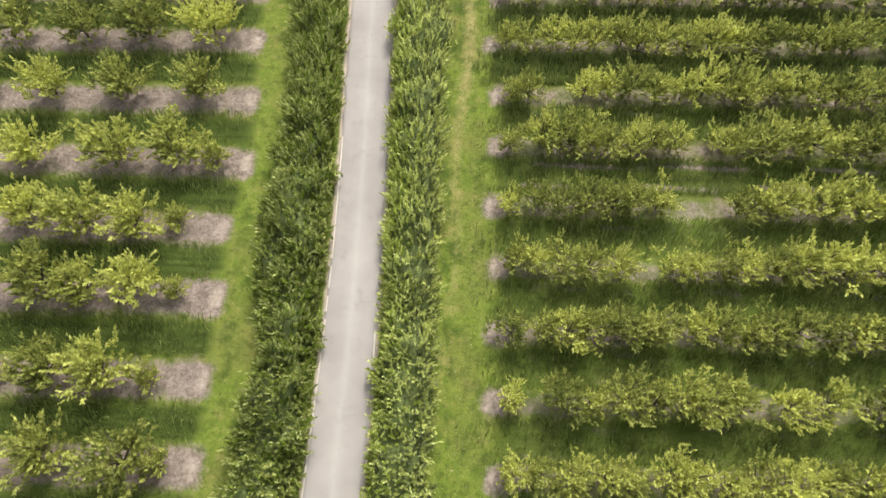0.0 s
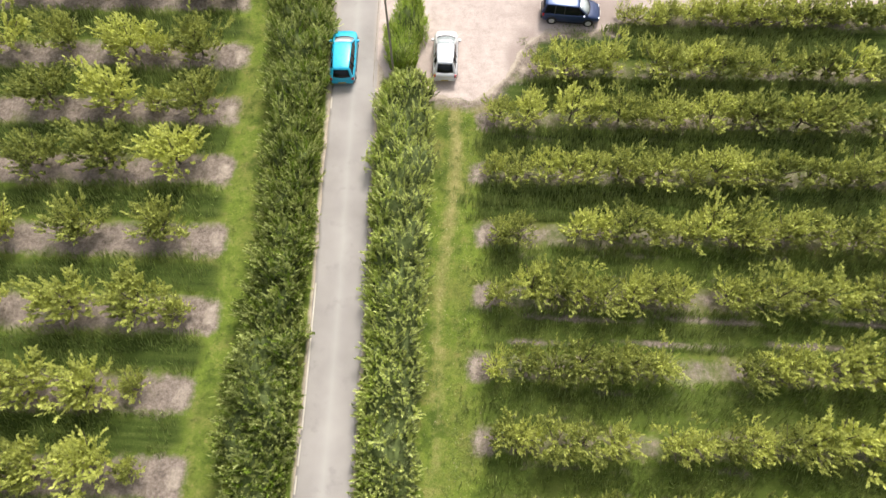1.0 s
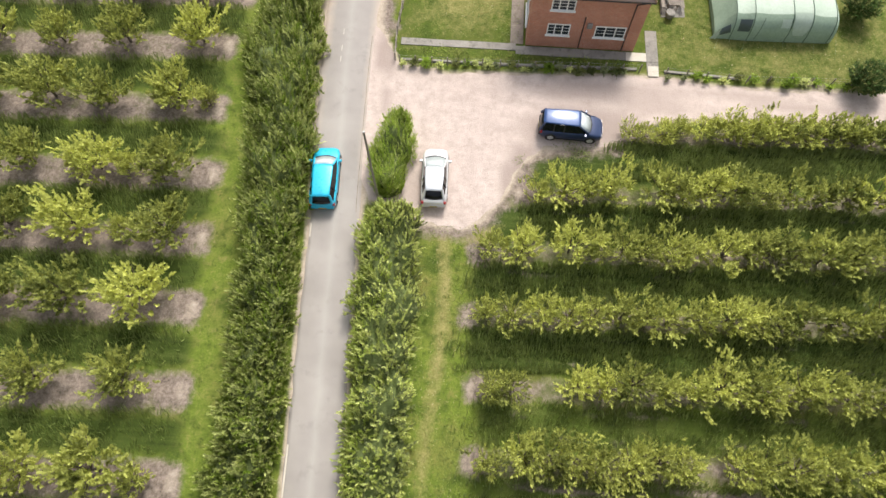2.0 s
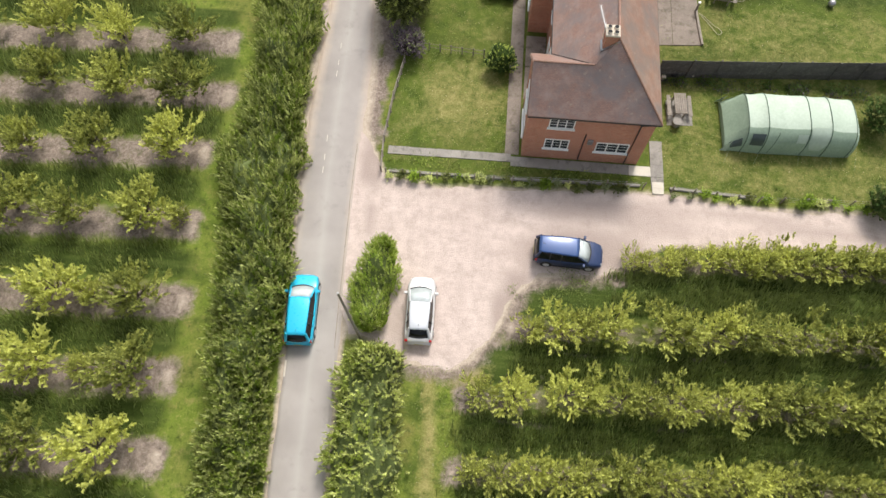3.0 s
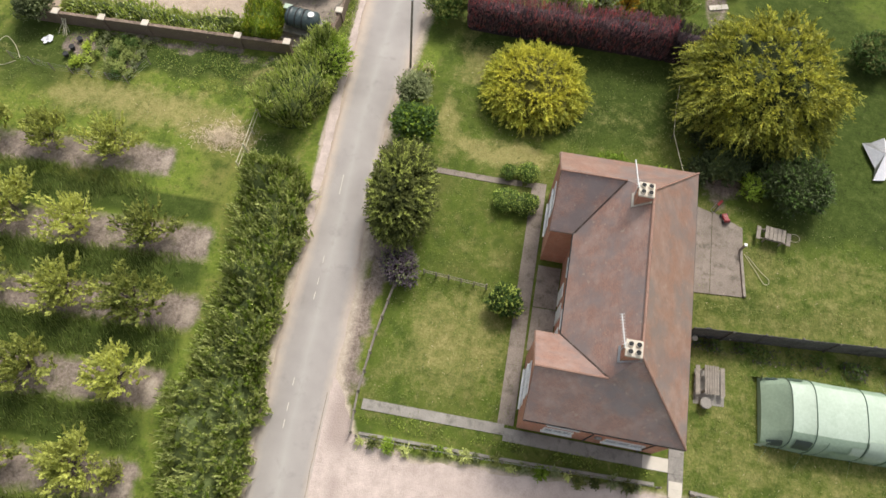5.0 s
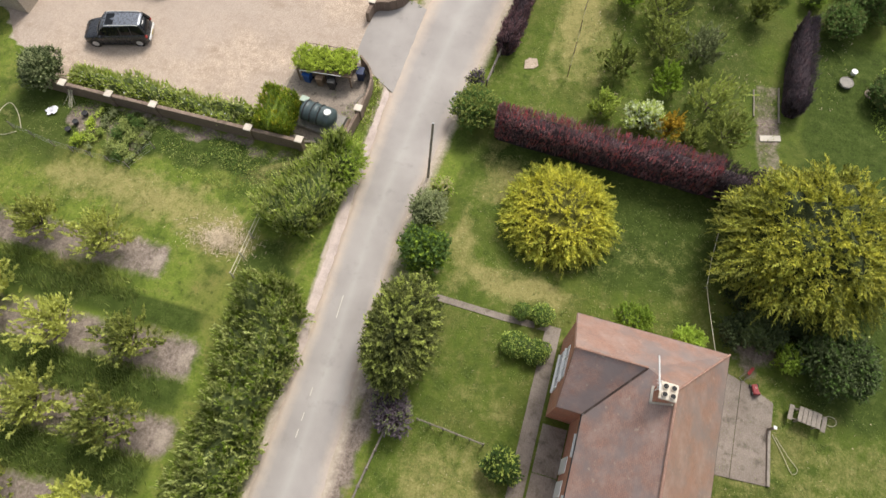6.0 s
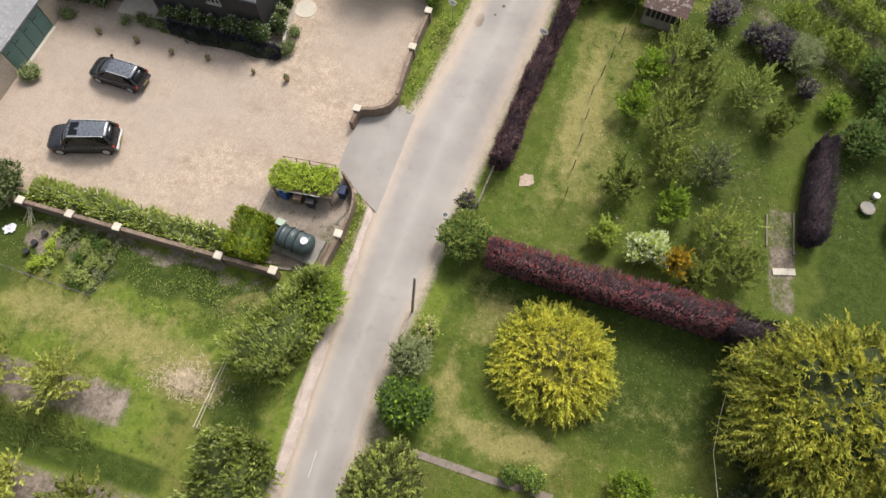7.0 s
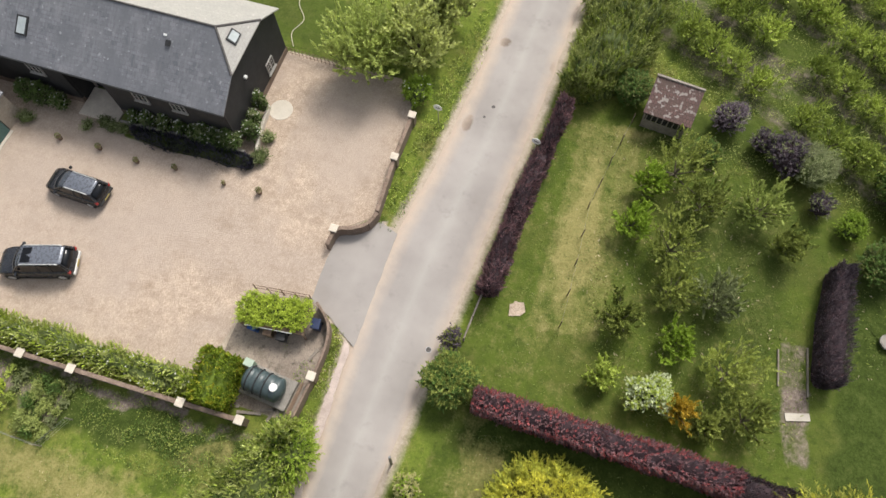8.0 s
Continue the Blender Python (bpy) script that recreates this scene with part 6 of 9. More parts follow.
        part("sill", boxed(sx * hw * 0.9, sx * hw * 1.012, r + 1.05, f - 1.15, 0.2, 0.34, bevel=0.02), MAT["trim"], c, "black plastic sill")
        part("headlight", boxed(sx * hw * 0.5, sx * hw * 0.78, f - 0.24, f - 0.07, sh - 0.4, sh - 0.27, bevel=0.04), MAT["lamp_clear"], c, "clear headlight")
        part("tail_light", boxed(sx * hw * 0.74, sx * hw * 0.95, r + 0.02, r + 0.16, sh - 0.28, sh - 0.02, bevel=0.03), MAT["lamp_red"], c, "red tail light")
        if rails:
            part("roof_rail", tubed([(sx * hi * 0.93, y1 - 0.1, zr + 0.02), (sx * hi * 0.93, y1 - 0.2, zr + 0.1), (sx * hi * 0.93, y2 + 0.2, zr + 0.1), (sx * hi * 0.93, y2 + 0.1, zr + 0.02)], 0.03, 6), MAT["aluminium"], c, "silver roof rail")
        for wy in (f - 0.82, r + 0.78):
            R = 0.32 + tall * 0.3
            bm2 = tubed([(sx * (hw - 0.2), wy, R), (sx * (hw - 0.19), wy, R), (sx * (hw - 0.02), wy, R), (sx * (hw + 0.015), wy, R)], [R * 0.9, R, R, R * 0.9], 20)
            wh = part("wheel", bm2, MAT["rubber"], c, "black tyre")
            part("rim", tubed([(sx * (hw - 0.01), wy, R), (sx * (hw + 0.025), wy, R), (sx * (hw + 0.028), wy, R)], [R * 0.68, R * 0.66, R * 0.2], 10), MAT["alloy"], wh, "alloy wheel rim")
            part("wheel_arch", tubed([(sx * (hw - 0.3), wy, R + 0.02), (sx * (hw + 0.005), wy, R + 0.02)], [R * 1.16, R * 1.16], 20), MAT["trim"], c, "dark wheel arch")
    part("bumper", boxed(-hw * 0.84, hw * 0.84, r - 0.06, r + 0.08, 0.36, 0.6, bevel=0.04), MAT[bumper_key] if bumper_key else MAT["trim"] if rails or dark_bumper else body_mat, c, "rear bumper")
    part("grille", boxed(-hw * 0.42, hw * 0.42, f - 0.06, f + 0.02, 0.4, 0.53, bevel=0.015), MAT["trim"], c, "black grille")
    part("number_plate", boxed(-0.26, 0.26, r - 0.085, r - 0.062, 0.44, 0.55), MAT["plate_yellow"], c, "blank yellow plate")
    part("number_plate", boxed(-0.26, 0.26, f + 0.02, f + 0.035, 0.4, 0.5), MAT["plate_white"], c, "blank white plate")
    part("wiper", tubed([(-0.5, y0 - 0.05, zl + 0.07), (0.1, y0 - 0.1, zl + 0.11)], 0.012, 4), MAT["trim"], c)
    part("aerial", tubed([(0, y2 + 0.25, zr + 0.05), (0, y2 + 0.1, zr + 0.2)], 0.014, 4), MAT["trim"], c, "short roof aerial")
    return c


car("bright turquoise hatchback on the narrow lane", -8.93, 40.68, 3.4, "teal", 4.45, 1.8, 1.52, nose=1.0, screen=0.8, tail=0.1, back=0.3)
car("silver-white hatchback parked on pale gravel", -1.62, 41.25, 2.0, "silver", 4.25, 1.74, 1.48, nose=0.95, screen=0.95, tail=0.3, back=0.42, roof_mat="silver_roof", dark_bumper=False)
car("dark blue people carrier parked by the orchard edge", 7.42, 45.85, -92.0, "navy", 4.3, 1.76, 1.62, nose=1.0, screen=0.7, tail=0.06, back=0.2, tall=0.04, roof_mat="navy_roof", dark_bumper=True)
car("anthracite off-road estate parked in the gravel yard", -32.9, 82.1, 107.0, "grey_black", 4.85, 1.95, 1.84, nose=1.3, screen=0.6, tail=0.08, back=0.25, sunroof=True, tall=0.16, rails=True, roof_mat="sky_roof", screen_key="dim_glass", bumper_key="aluminium")
car("shiny black crossover car parked in the gravel yard", -33.2, 87.7, 88.0, "black", 4.25, 1.78, 1.52, nose=1.0, screen=0.8, tail=0.06, back=0.42, rails=True, tall=0.06, roof_mat="sky_roof", screen_key="dim_glass")


# ---- hedges ----
def hedge(name, label, left, right, h, leaves, seed, power=2.6, rough=0.36, length=0.34, width=0.1, core="core_hedge", lift=0.7, wave=0.2, flowers=None, flower_n=0, tuft=8, shoot=0.6, lump=0.0, jitter=0.5):
    t = thing(name, label, "hedge")
    c, fol = hedge_meshes(left, right, h, power, rough, length, width, leaves, seed, lift, core, jitter, wave, tuft=tuft, shoot=shoot, lump=lump)
    part("inner_growth", c, None, t)
    for me in fol:
        part("foliage", me, None, t)
    if flowers:
        r_ = random.Random(seed)
        for v in r_.sample(range(len(fol[0].vertices)), flower_n):
            p = fol[0].vertices[v].co
            if p.z > h * 0.45:
                ob = part("flower", flower_mesh(flowers), None, t)
                ob.location = (p.x, p.y, p.z + 0.06)
    return t


hedge("hedgerow", "broad rough green hedgerow along the lane and orchard",
      [(-12.1, -5), (-11.9, 2.4), (-11.5, 7.5), (-12.3, 12.3), (-12.6, 18), (-12.5, 23), (-12.6, 29), (-13.3, 34.3), (-14.1, 39), (-14.5, 44), (-15.2, 47.5), (-15.7, 51.5), (-15.4, 55.5), (-15.2, 59.3), (-15.6, 63.3), (-16.5, 67)],
      [(-8.3, -5), (-8.3, 3), (-8.4, 7.3), (-8.6, 12.5), (-8.9, 18.3), (-9.2, 24.7), (-9.6, 30), (-9.85, 36), (-10.15, 40.5), (-10.6, 45.5), (-11.0, 50), (-11.3, 55), (-11.5, 60), (-11.6, 64), (-12.0, 67.2)], 1.9, [("hedge", 140), ("hedge", 60, -1), ("meadow", 35, 1), ("fresh", 85), ("bright", 40, -1)], 11, 2.6, 0.36, 0.29, 0.076, lift=1.0, tuft=12, shoot=0.8, lump=0.55, jitter=0.4)
hedge("hedgerow", "rough green hedgerow between lane and grass headland",
      [(-4.4, -5), (-4.35, 2), (-4.45, 8), (-4.8, 14), (-5.1, 20), (-5.45, 26), (-5.75, 32), (-6.0, 38.6)],
      [(-0.9, -5), (-0.9, 2), (-1.2, 8), (-1.6, 14), (-1.8, 20), (-2.0, 26), (-2.1, 32), (-2.5, 38.6)], 1.6, [("hedge", 105), ("grey_leaf", 70, -1), ("meadow", 70, 1), ("fresh", 75, 1), ("hedge", 45, -1)], 12, 2.6, 0.34, 0.29, 0.07, lift=1.05, tuft=12, shoot=0.8, lump=0.45, jitter=0.4)
hedge("hedge", "short island of hedge between lane and parking place", [(-6.0, 39.7), (-6.0, 41.5), (-5.8, 43.6), (-4.9, 45.6)], [(-3.6, 39.7), (-3.5, 41.5), (-3.3, 43.4), (-3.5, 45.4)], 1.8, [("fresh", 220), ("bright", 120), ("hedge", 60)], 13, 2.6, 0.25, 0.27, 0.042, lift=1.8, tuft=10, shoot=0.8, lump=0.4, jitter=0.35)
hedge("beech_hedge", "tall clipped copper beech hedge, dusky red-purple", [(-3.8, 82.65), (4, 82.52), (11.2, 82.37)], [(-3.7, 81.2), (4, 81.03), (11.1, 80.87)], 2.75, [("purple", 260), ("red_leaf", 90), ("plum", 40)], 14, 6, 0.1, 0.22, 0.04, "core_purple", 1.8, wave=0.08, tuft=8, shoot=0.42, jitter=0.35)
hedge("beech_hedge", "blackish purple end of the tall beech hedge", [(10.9, 82.37), (14.2, 82.3)], [(10.8, 80.87), (14.1, 80.8)], 2.65, [("plum", 420), ("purple", 60)], 22, 6, 0.12, 0.22, 0.032, "core_purple", 1.8, wave=0.08, tuft=8, shoot=0.42, jitter=0.35)
hedge("beech_hedge", "long clipped purple beech hedge beside the lane", [(-5.4, 88.4), (-4.8, 96), (-3.7, 103.4)], [(-4.2, 88.6), (-3.65, 96), (-2.8, 103.4)], 1.9, [("plum", 60), ("purple", 330)], 15, 4, 0.3, 0.18, 0.05, "core_purple", 1.1, wave=0.3, lump=0.4, tuft=8, shoot=0.35)
hedge("beech_hedge", "block of very dark purple clipped hedge", [(15.25, 88.9), (15.2, 93), (15.45, 96.6)], [(16.55, 88.9), (16.7, 93), (16.6, 96.6)], 1.95, [("plum", 380), ("purple", 40)], 16, 5, 0.14, 0.2, 0.03, "core_purple", 1.6, wave=0.1, tuft=8, shoot=0.4)
hedge("rose_hedge", "green rose hedge dotted with white flowers along the yard wall", [(-34.4, 78.5), (-27, 78.5), (-20.1, 78.6)], [(-34.4, 76.9), (-27, 77.0), (-20.1, 77.1)], 1.15, [("lime", 80), ("fresh", 90), ("hedge", 150)], 17, 2.4, 0.5, 0.17, 0.065, wave=0.5, flowers="petal", flower_n=150, tuft=8, shoot=0.4, lump=0.6)
hedge("laurel_hedge", "clipped bright green laurel block", [(-19.8, 77.0), (-20.0, 80.3)], [(-17.3, 77.0), (-17.4, 80.1)], 1.75, [("lime", 480), ("gold", 110)], 18, 8, 0.07, 0.16, 0.065, "core_lime", wave=0.03, tuft=8, shoot=0.35, lift=1.3)
hedge("lane_hedge", "bushy green hedge where the lane bends", [(-17.0, 70.6), (-16.3, 73), (-14.8, 75.8), (-13.8, 77.4)], [(-13.0, 70.2), (-12.4, 73), (-12.3, 75.8), (-12.8, 77.8)], 2.4, [("hedge", 150), ("meadow", 90), ("fresh", 150), ("dark_leaf", 60)], 19, 2.6, 0.34, 0.25, 0.052, lift=1.2, tuft=10, shoot=0.8, lump=0.4, jitter=0.4)
hedge("lane_hedge", "overgrown green bushes beside the far lane", [(-4.0, 104), (-3.6, 110), (-2.6, 120), (-0.6, 134)], [(-0.6, 105), (1.8, 110), (2.6, 120), (4, 134)], 2.2, [("meadow", 60), ("hedge", 105), ("fresh", 35), ("dark_leaf", 8)], 20, 2.6, 0.35, 0.28, 0.085, lift=1.2, tuft=10, shoot=0.65, lump=0.4)
hedge("lavender_border", "dark lavender border below the barn", [(-31.9, 93.2), (-27, 93.4), (-22.9, 93.6)], [(-31.5, 92.3), (-27, 92.2), (-22.6, 92.2)], 0.75, [("lavender", 420), ("deep_leaf", 60)], 21, 2.4, 0.5, 0.16, 0.035, "core_dark", 1.4, tuft=8, shoot=0.4, lump=0.8, wave=0.5)
for x0, x1, y0, y1, s in ((-4.8, 12.2, 50.75, 50.95, 400), (14.4, 27.5, 51.0, 51.05, 440)):
    r_ = random.Random(s)
    q = x0
    while q < x1:
        k = r_.uniform(0.25, 0.5)
        shrub("border_plant", "low weedy plant at the wire fence", "shrub", q, y0 + (y1 - y0) * (q - x0) / (x1 - x0) + r_.uniform(-.3, .15), heap(k, k * 1.2, 6, s + int(q * 10)), r_.choice(("hedge", "bright", "grey_leaf", "olive")), per_m2=150, length=0.13, width=0.06, seed=s + int(q * 10), group="fence plants", shrink=0.6)
        q += r_.uniform(0.55, 1.2)

# ---- garden shrubs and trees ----
G = "garden shrubs"
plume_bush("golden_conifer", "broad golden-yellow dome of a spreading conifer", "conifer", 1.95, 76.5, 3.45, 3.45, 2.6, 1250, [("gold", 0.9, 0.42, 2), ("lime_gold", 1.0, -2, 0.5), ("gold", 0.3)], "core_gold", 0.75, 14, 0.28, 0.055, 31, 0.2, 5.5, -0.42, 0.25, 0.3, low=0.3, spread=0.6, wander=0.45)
# gold top and darker lower sprays put light and shade into leaf colour
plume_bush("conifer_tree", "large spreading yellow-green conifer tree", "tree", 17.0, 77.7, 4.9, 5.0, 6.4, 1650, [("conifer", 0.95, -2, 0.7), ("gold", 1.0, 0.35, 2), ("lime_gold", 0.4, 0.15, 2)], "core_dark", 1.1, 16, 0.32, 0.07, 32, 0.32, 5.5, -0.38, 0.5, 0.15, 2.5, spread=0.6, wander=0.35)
plume_bush("garden_tree", "dense olive-green garden tree overhanging the lane", "tree", -5.3, 65.6, 1.8, 3.3, 5.4, 1100, [("olive", 0.85), ("lawn_tree", 0.4)], "core_dark", 0.75, 20, 0.2, 0.07, 33, 0.22, 4.0, -0.45, 0.1, 0.5, 1.6, spread=0.9)
shrub("shrub", "dark green rhododendron below the conifer", "shrub", 19.8, 71.6, heap(2.15, 2.7, 30, 34), "deep_leaf", extra=("dark_leaf", 30), per_m2=60, length=0.24, width=0.09, seed=34, group=G)
shrub("shrub", "dark evergreen shrub at the patio's edge", "shrub", 15.2, 72.3, heap(1.6, 2.0, 16, 35), "deep_leaf", per_m2=60, length=0.2, seed=35, group=G)
# added dark shrubs stand in for the shade under the conifer
for a, b, r, h, s in ((13.9, 71.9, 1.1, 1.5, 135), (14.3, 74.2, 1.3, 1.9, 136), (16.2, 73.9, 1.5, 2.2, 137), (18.3, 73.0, 1.4, 2.2, 138)):
    shrub("shrub", "added dark shrub standing for the conifer's shaded underside", "shrub", a, b, heap(r, h, 14, s), "deep_leaf", "core_dark", 60, 0.2, 0.08, s, group=G)
shrub("shrub", "bright green shrub among dark evergreens", "shrub", 17.2, 71.0, heap(1.0, 1.6, 10, 36), "bright", per_m2=80, seed=36, group=G)
shrub("shrub", "dusky purple-grey shrub by the front gate", "shrub", -4.5, 61.3, heap(1.35, 2.0, 18, 37), "plum", "core_purple", 70, 0.15, 0.07, 37, extra=("grey_leaf", 25), group=G)
shrub("shrub", "rounded clipped green bush beside the house path", "shrub", 2.3, 60.3, heap(1.15, 2.0, 14, 38), "dark_leaf", per_m2=130, length=0.12, seed=38, group=G, extra=("fresh", 45))
for a, b, r, h, s in ((1.3, 67.4, 0.95, 1.15, 39), (2.6, 67.3, 0.95, 1.15, 40), (1.15, 69.55, 0.62, 1.0, 41), (2.5, 69.75, 0.85, 1.05, 42)):
    shrub("box_bush", "clipped dark green box bush by the path", "shrub", a, b, heap(r, h, 10, s, 0.9, 0.85), "dark_leaf", per_m2=130, length=0.1, width=0.06, seed=s, group="box bushes", extra=("fresh", 60))
shrub("shrub", "tall grey-green shrub beside the lane", "shrub", -6.2, 74.2, heap(1.5, 2.9, 30, 43, 1.0, 0.75, (0.18, 0.3)), "grey_leaf", per_m2=75, length=0.16, width=0.06, seed=43, group=G)
shrub("shrub", "glossy dark green laurel bush beside the lane", "shrub", -5.7, 71.3, heap(1.7, 2.8, 34, 44, 1.0, 0.75, (0.18, 0.3)), "dark_leaf", per_m2=60, length=0.26, width=0.13, seed=44, group=G, extra=("bright", 30))
shrub("shrub", "pale cream-flowered shrub beside the lane", "shrub", -5.9, 76.2, heap(0.85, 1.6, 12, 45), "cream", per_m2=70, length=0.15, width=0.08, seed=45, group=G, extra=("bright", 40))
shrub("shrub", "large round green bush at the hedge's end", "shrub", -5.35, 82.6, heap(1.8, 2.7, 34, 46, 1.0, 0.75, (0.2, 0.32)), "lawn_tree", per_m2=75, length=0.22, width=0.07, seed=46, group=G, extra=("dark_leaf", 70), lift=0.9)
shrub("shrub", "straggly brown-green shrub behind the round bush", "shrub", -6.0, 85.0, heap(0.8, 1.9, 9, 47), "plum", per_m2=50, seed=47, group=G, extra=("olive", 30))
shrub("shrub", "lime green shrub against the house wall", "shrub", 7.9, 70.5, heap(1.4, 2.0, 14, 48), "bright", per_m2=80, length=0.18, seed=48, group=G)
shrub("shrub", "lime green shrub near the house corner", "shrub", 11.3, 70.5, heap(1.15, 1.6, 12, 49), "bright", per_m2=80, length=0.18, seed=49, group=G)
shrub("shrub", "open silver-leaved shrub on the back lawn", "shrub", 5.75, 85.3, heap(1.55, 2.3, 26, 50, 1.0, 0.5, (0.2, 0.34), (0.3, 0.85)), "silver_leaf", "core_dark", 46, 0.16, 0.08, 50, extra=("fresh", 50), group=G, shrink=0.55)
shrub("shrub", "round dark bush at the yard's corner", "shrub", -36.1, 77.1, heap(1.75, 2.6, 22, 52), "deep_leaf", per_m2=60, length=0.15, seed=52, group=G, extra=("grey_leaf", 60))
for a, b, r, h, s in ((7.9, 105.6, 1.4, 2.2, 53), (11.8, 103.8, 1.6, 2.4, 54), (14.5, 100.8, 0.9, 1.7, 55), (10.3, 104.6, 1.0, 1.7, 56)):
    shrub("shrub", "dark purple-leaved shrub on the garden boundary", "shrub", a, b, heap(r, h, 16, s), "plum", "core_purple", 60, 0.16, 0.07, s, extra=("grey_leaf", 15), group=G)
shrub("shrub", "wispy grey-green shrub among purple ones", "shrub", 13.8, 103.2, heap(1.7, 2.3, 16, 57), "grey_leaf", per_m2=60, length=0.24, width=0.04, seed=57, group=G, lift=1.2)
shrub("shrub", "round lime green shrub at the garden's edge", "shrub", 16.6, 99.8, heap(1.1, 1.7, 14, 58), "bright", per_m2=80, length=0.16, seed=58, group=G)
for a, b, r, h, s in ((18.6, 97.6, 1.6, 2.4, 59), (20.5, 99.5, 2.2, 3.2, 60), (19.8, 103, 2.2, 2.8, 61), (0.8, 106.0, 1.5, 2.2, 62), (6.8, 102.8, 1.1, 1.2, 63), (22, 92, 1.5, 1.6, 64), (28, 50.9, 1.5, 2.3, 65), (28.5, 57.6, 1.4, 2.4, 66), (29.2, 79.8, 2.1, 2.8, 67), (25.4, 83.6, 1.7, 2.2, 68), (27.6, 84.0, 1.8, 2.4, 69)):
    shrub("shrub", "dense dark green shrub on the boundary", "shrub", a, b, heap(r, h, 16, s), "dark_leaf", per_m2=60, length=0.18, seed=s, group=G, extra=("olive", 25))
# by the barn
for a, b, r, h, s, fl in ((-29.6, 93.8, 0.62, 1.8, 70, 20), (-30.9, 93.8, 0.62, 1.7, 71, 22), (-28.4, 93.8, 0.55, 1.6, 72, 14), (-26.4, 93.7, 0.8, 2.3, 73, 24), (-24.6, 93.9, 0.85, 2.2, 74, 22), (-23.6, 95.0, 0.65, 2.0, 75, 16), (-37.6, 93.3, 0.7, 1.7, 76, 8), (-38.9, 93.4, 0.8, 2.3, 77, 6), (-27.3, 93.8, 0.6, 1.6, 84, 10), (-25.5, 93.6, 0.8, 2.2, 85, 20), (-23.7, 96.0, 0.55, 2.0, 86, 12), (-23.75, 97.2, 0.55, 2.5, 87, 3), (-32.0, 93.7, 0.55, 1.5, 88, 16), (-40.0, 93.3, 0.9, 2.2, 89, 5)):
    shrub("rose_bush", "rose bush with white flowers against the black barn", "rose bush", a, b, heap(r, h, 12, s), "grey_leaf", per_m2=80, length=0.13, width=0.05, seed=s, flowers="petal", flower_n=fl + 6, group="barn roses", extra=("dark_leaf", 110), core="core_dark")
for a, b, r, s in ((-35.2, 92.4, 0.55, 78), (-33.3, 92.7, 0.6, 79), (-32.6, 92.7, 0.55, 80), (-22.4, 93.6, 0.8, 81), (-22.6, 95.2, 0.6, 84), (-34.1, 92.9, 0.6, 85), (-39.8, 91.7, 0.7, 82), (-39.6, 86.0, 1.0, 83)):
    shrub("border_plant", "low grey-green plant in the barn border", "shrub", a, b, heap(r, 0.7, 9, s), "grey_leaf", per_m2=90, length=0.13, width=0.05, seed=s, group="border plants")


# ---- open trees ----
def big_tree(name, label, x, y, h, r, leaf, seed, shoots=200, leaves=18, length=0.2, width=0.1):
    t = thing(name, label, "tree", x, y)
    tr, cr = fruit_tree_meshes(seed, h, r, shoots, leaves, leaf, length, width)
    part("trunk", tr, None, t)
    part("crown", cr, None, t)
    return t


big_tree("willow_tree", "light green feathery willow beside the barn yard", -17.8, 103.3, 5.0, 3.3, "willow", 90, 480, 18, 0.28, 0.09)
big_tree("shrub", "small orange-leaved shrub on the back lawn", 7.75, 84.9, 2.7, 0.95, "orange_leaf", 95, 150, 12, 0.15, 0.075)
big_tree("tree", "dark green tree behind the willow", -14.6, 104.7, 5.0, 2.6, "hedge", 91, 360, 16, 0.26, 0.13)
big_tree("tree", "dense green tree at the lane's edge", -14.0, 108.8, 5.0, 2.4, "hedge", 92, 360, 16, 0.26, 0.13)
plume_bush("shrub", "bright green feathery bush at the end of the bend hedge", "shrub", -12.95, 75.9, 1.5, 1.9, 2.5, 420, [("bright", 0.8), ("fresh", 0.5)], "core", 0.6, 12, 0.17, 0.06, 23, 0.2, 5.0, -0.5, 0.1, 0.6)
shrub("shrub", "green bush with white blossom by the yard wall", "shrub", -13.6, 101.6, heap(1.2, 2.0, 14, 93), "bright", per_m2=90, length=0.18, seed=93, flowers="petal", flower_n=26, group=G)
for i, (a, b, h, r, lf) in enumerate(((5.0, 100.4, 3.4, 2.3, "lawn_tree"), (10.7, 99.3, 2.9, 1.8, "willow"), (3.05, 95.9, 2.5, 1.2, "bright"), (5.6, 94.8, 3.2, 1.9, "lawn_tree"), (8.85, 92.1, 2.6, 1.5, "grey_leaf"), (7.0, 98.4, 3.0, 1.6, "lawn_tree"),
                                    (3.45, 89.3, 2.6, 1.4, "lawn_tree"), (6.95, 89.0, 2.3, 1.1, "bright"), (3.05, 85.5, 1.9, 0.9, "fresh"), (10.15, 87.8, 2.7, 1.7, "lawn_tree"), (11.45, 85.5, 2.5, 1.6, "lawn_tree"), (3.4, 99.0, 2.6, 1.1, "bright"), (6.2, 91.9, 2.8, 1.5, "lawn_tree"), (9.3, 84.3, 2.0, 1.0, "lawn_tree"), (12.6, 97.0, 2.2, 1.1, "lawn_tree"))):
    big_tree("garden_fruit_tree", "spreading old fruit tree on the rough back lawn", a, b, h, r, lf, 100 + i, 120, 15, 0.2, 0.09)

# ---- orchard rows ----
KINDS = [fruit_tree_meshes(200 + k, 2.35 + 0.1 * (k % 3), 1.15 + 0.06 * (k % 4), 100 + 4 * (k % 4), 8, "apple", 0.215, 0.082) for k in range(9)]
LEFT_KINDS = [fruit_tree_meshes(240 + k, 2.4, 1.2 + 0.07 * (k % 3), 140, 9, "apple", 0.205, 0.088) for k in range(6)]
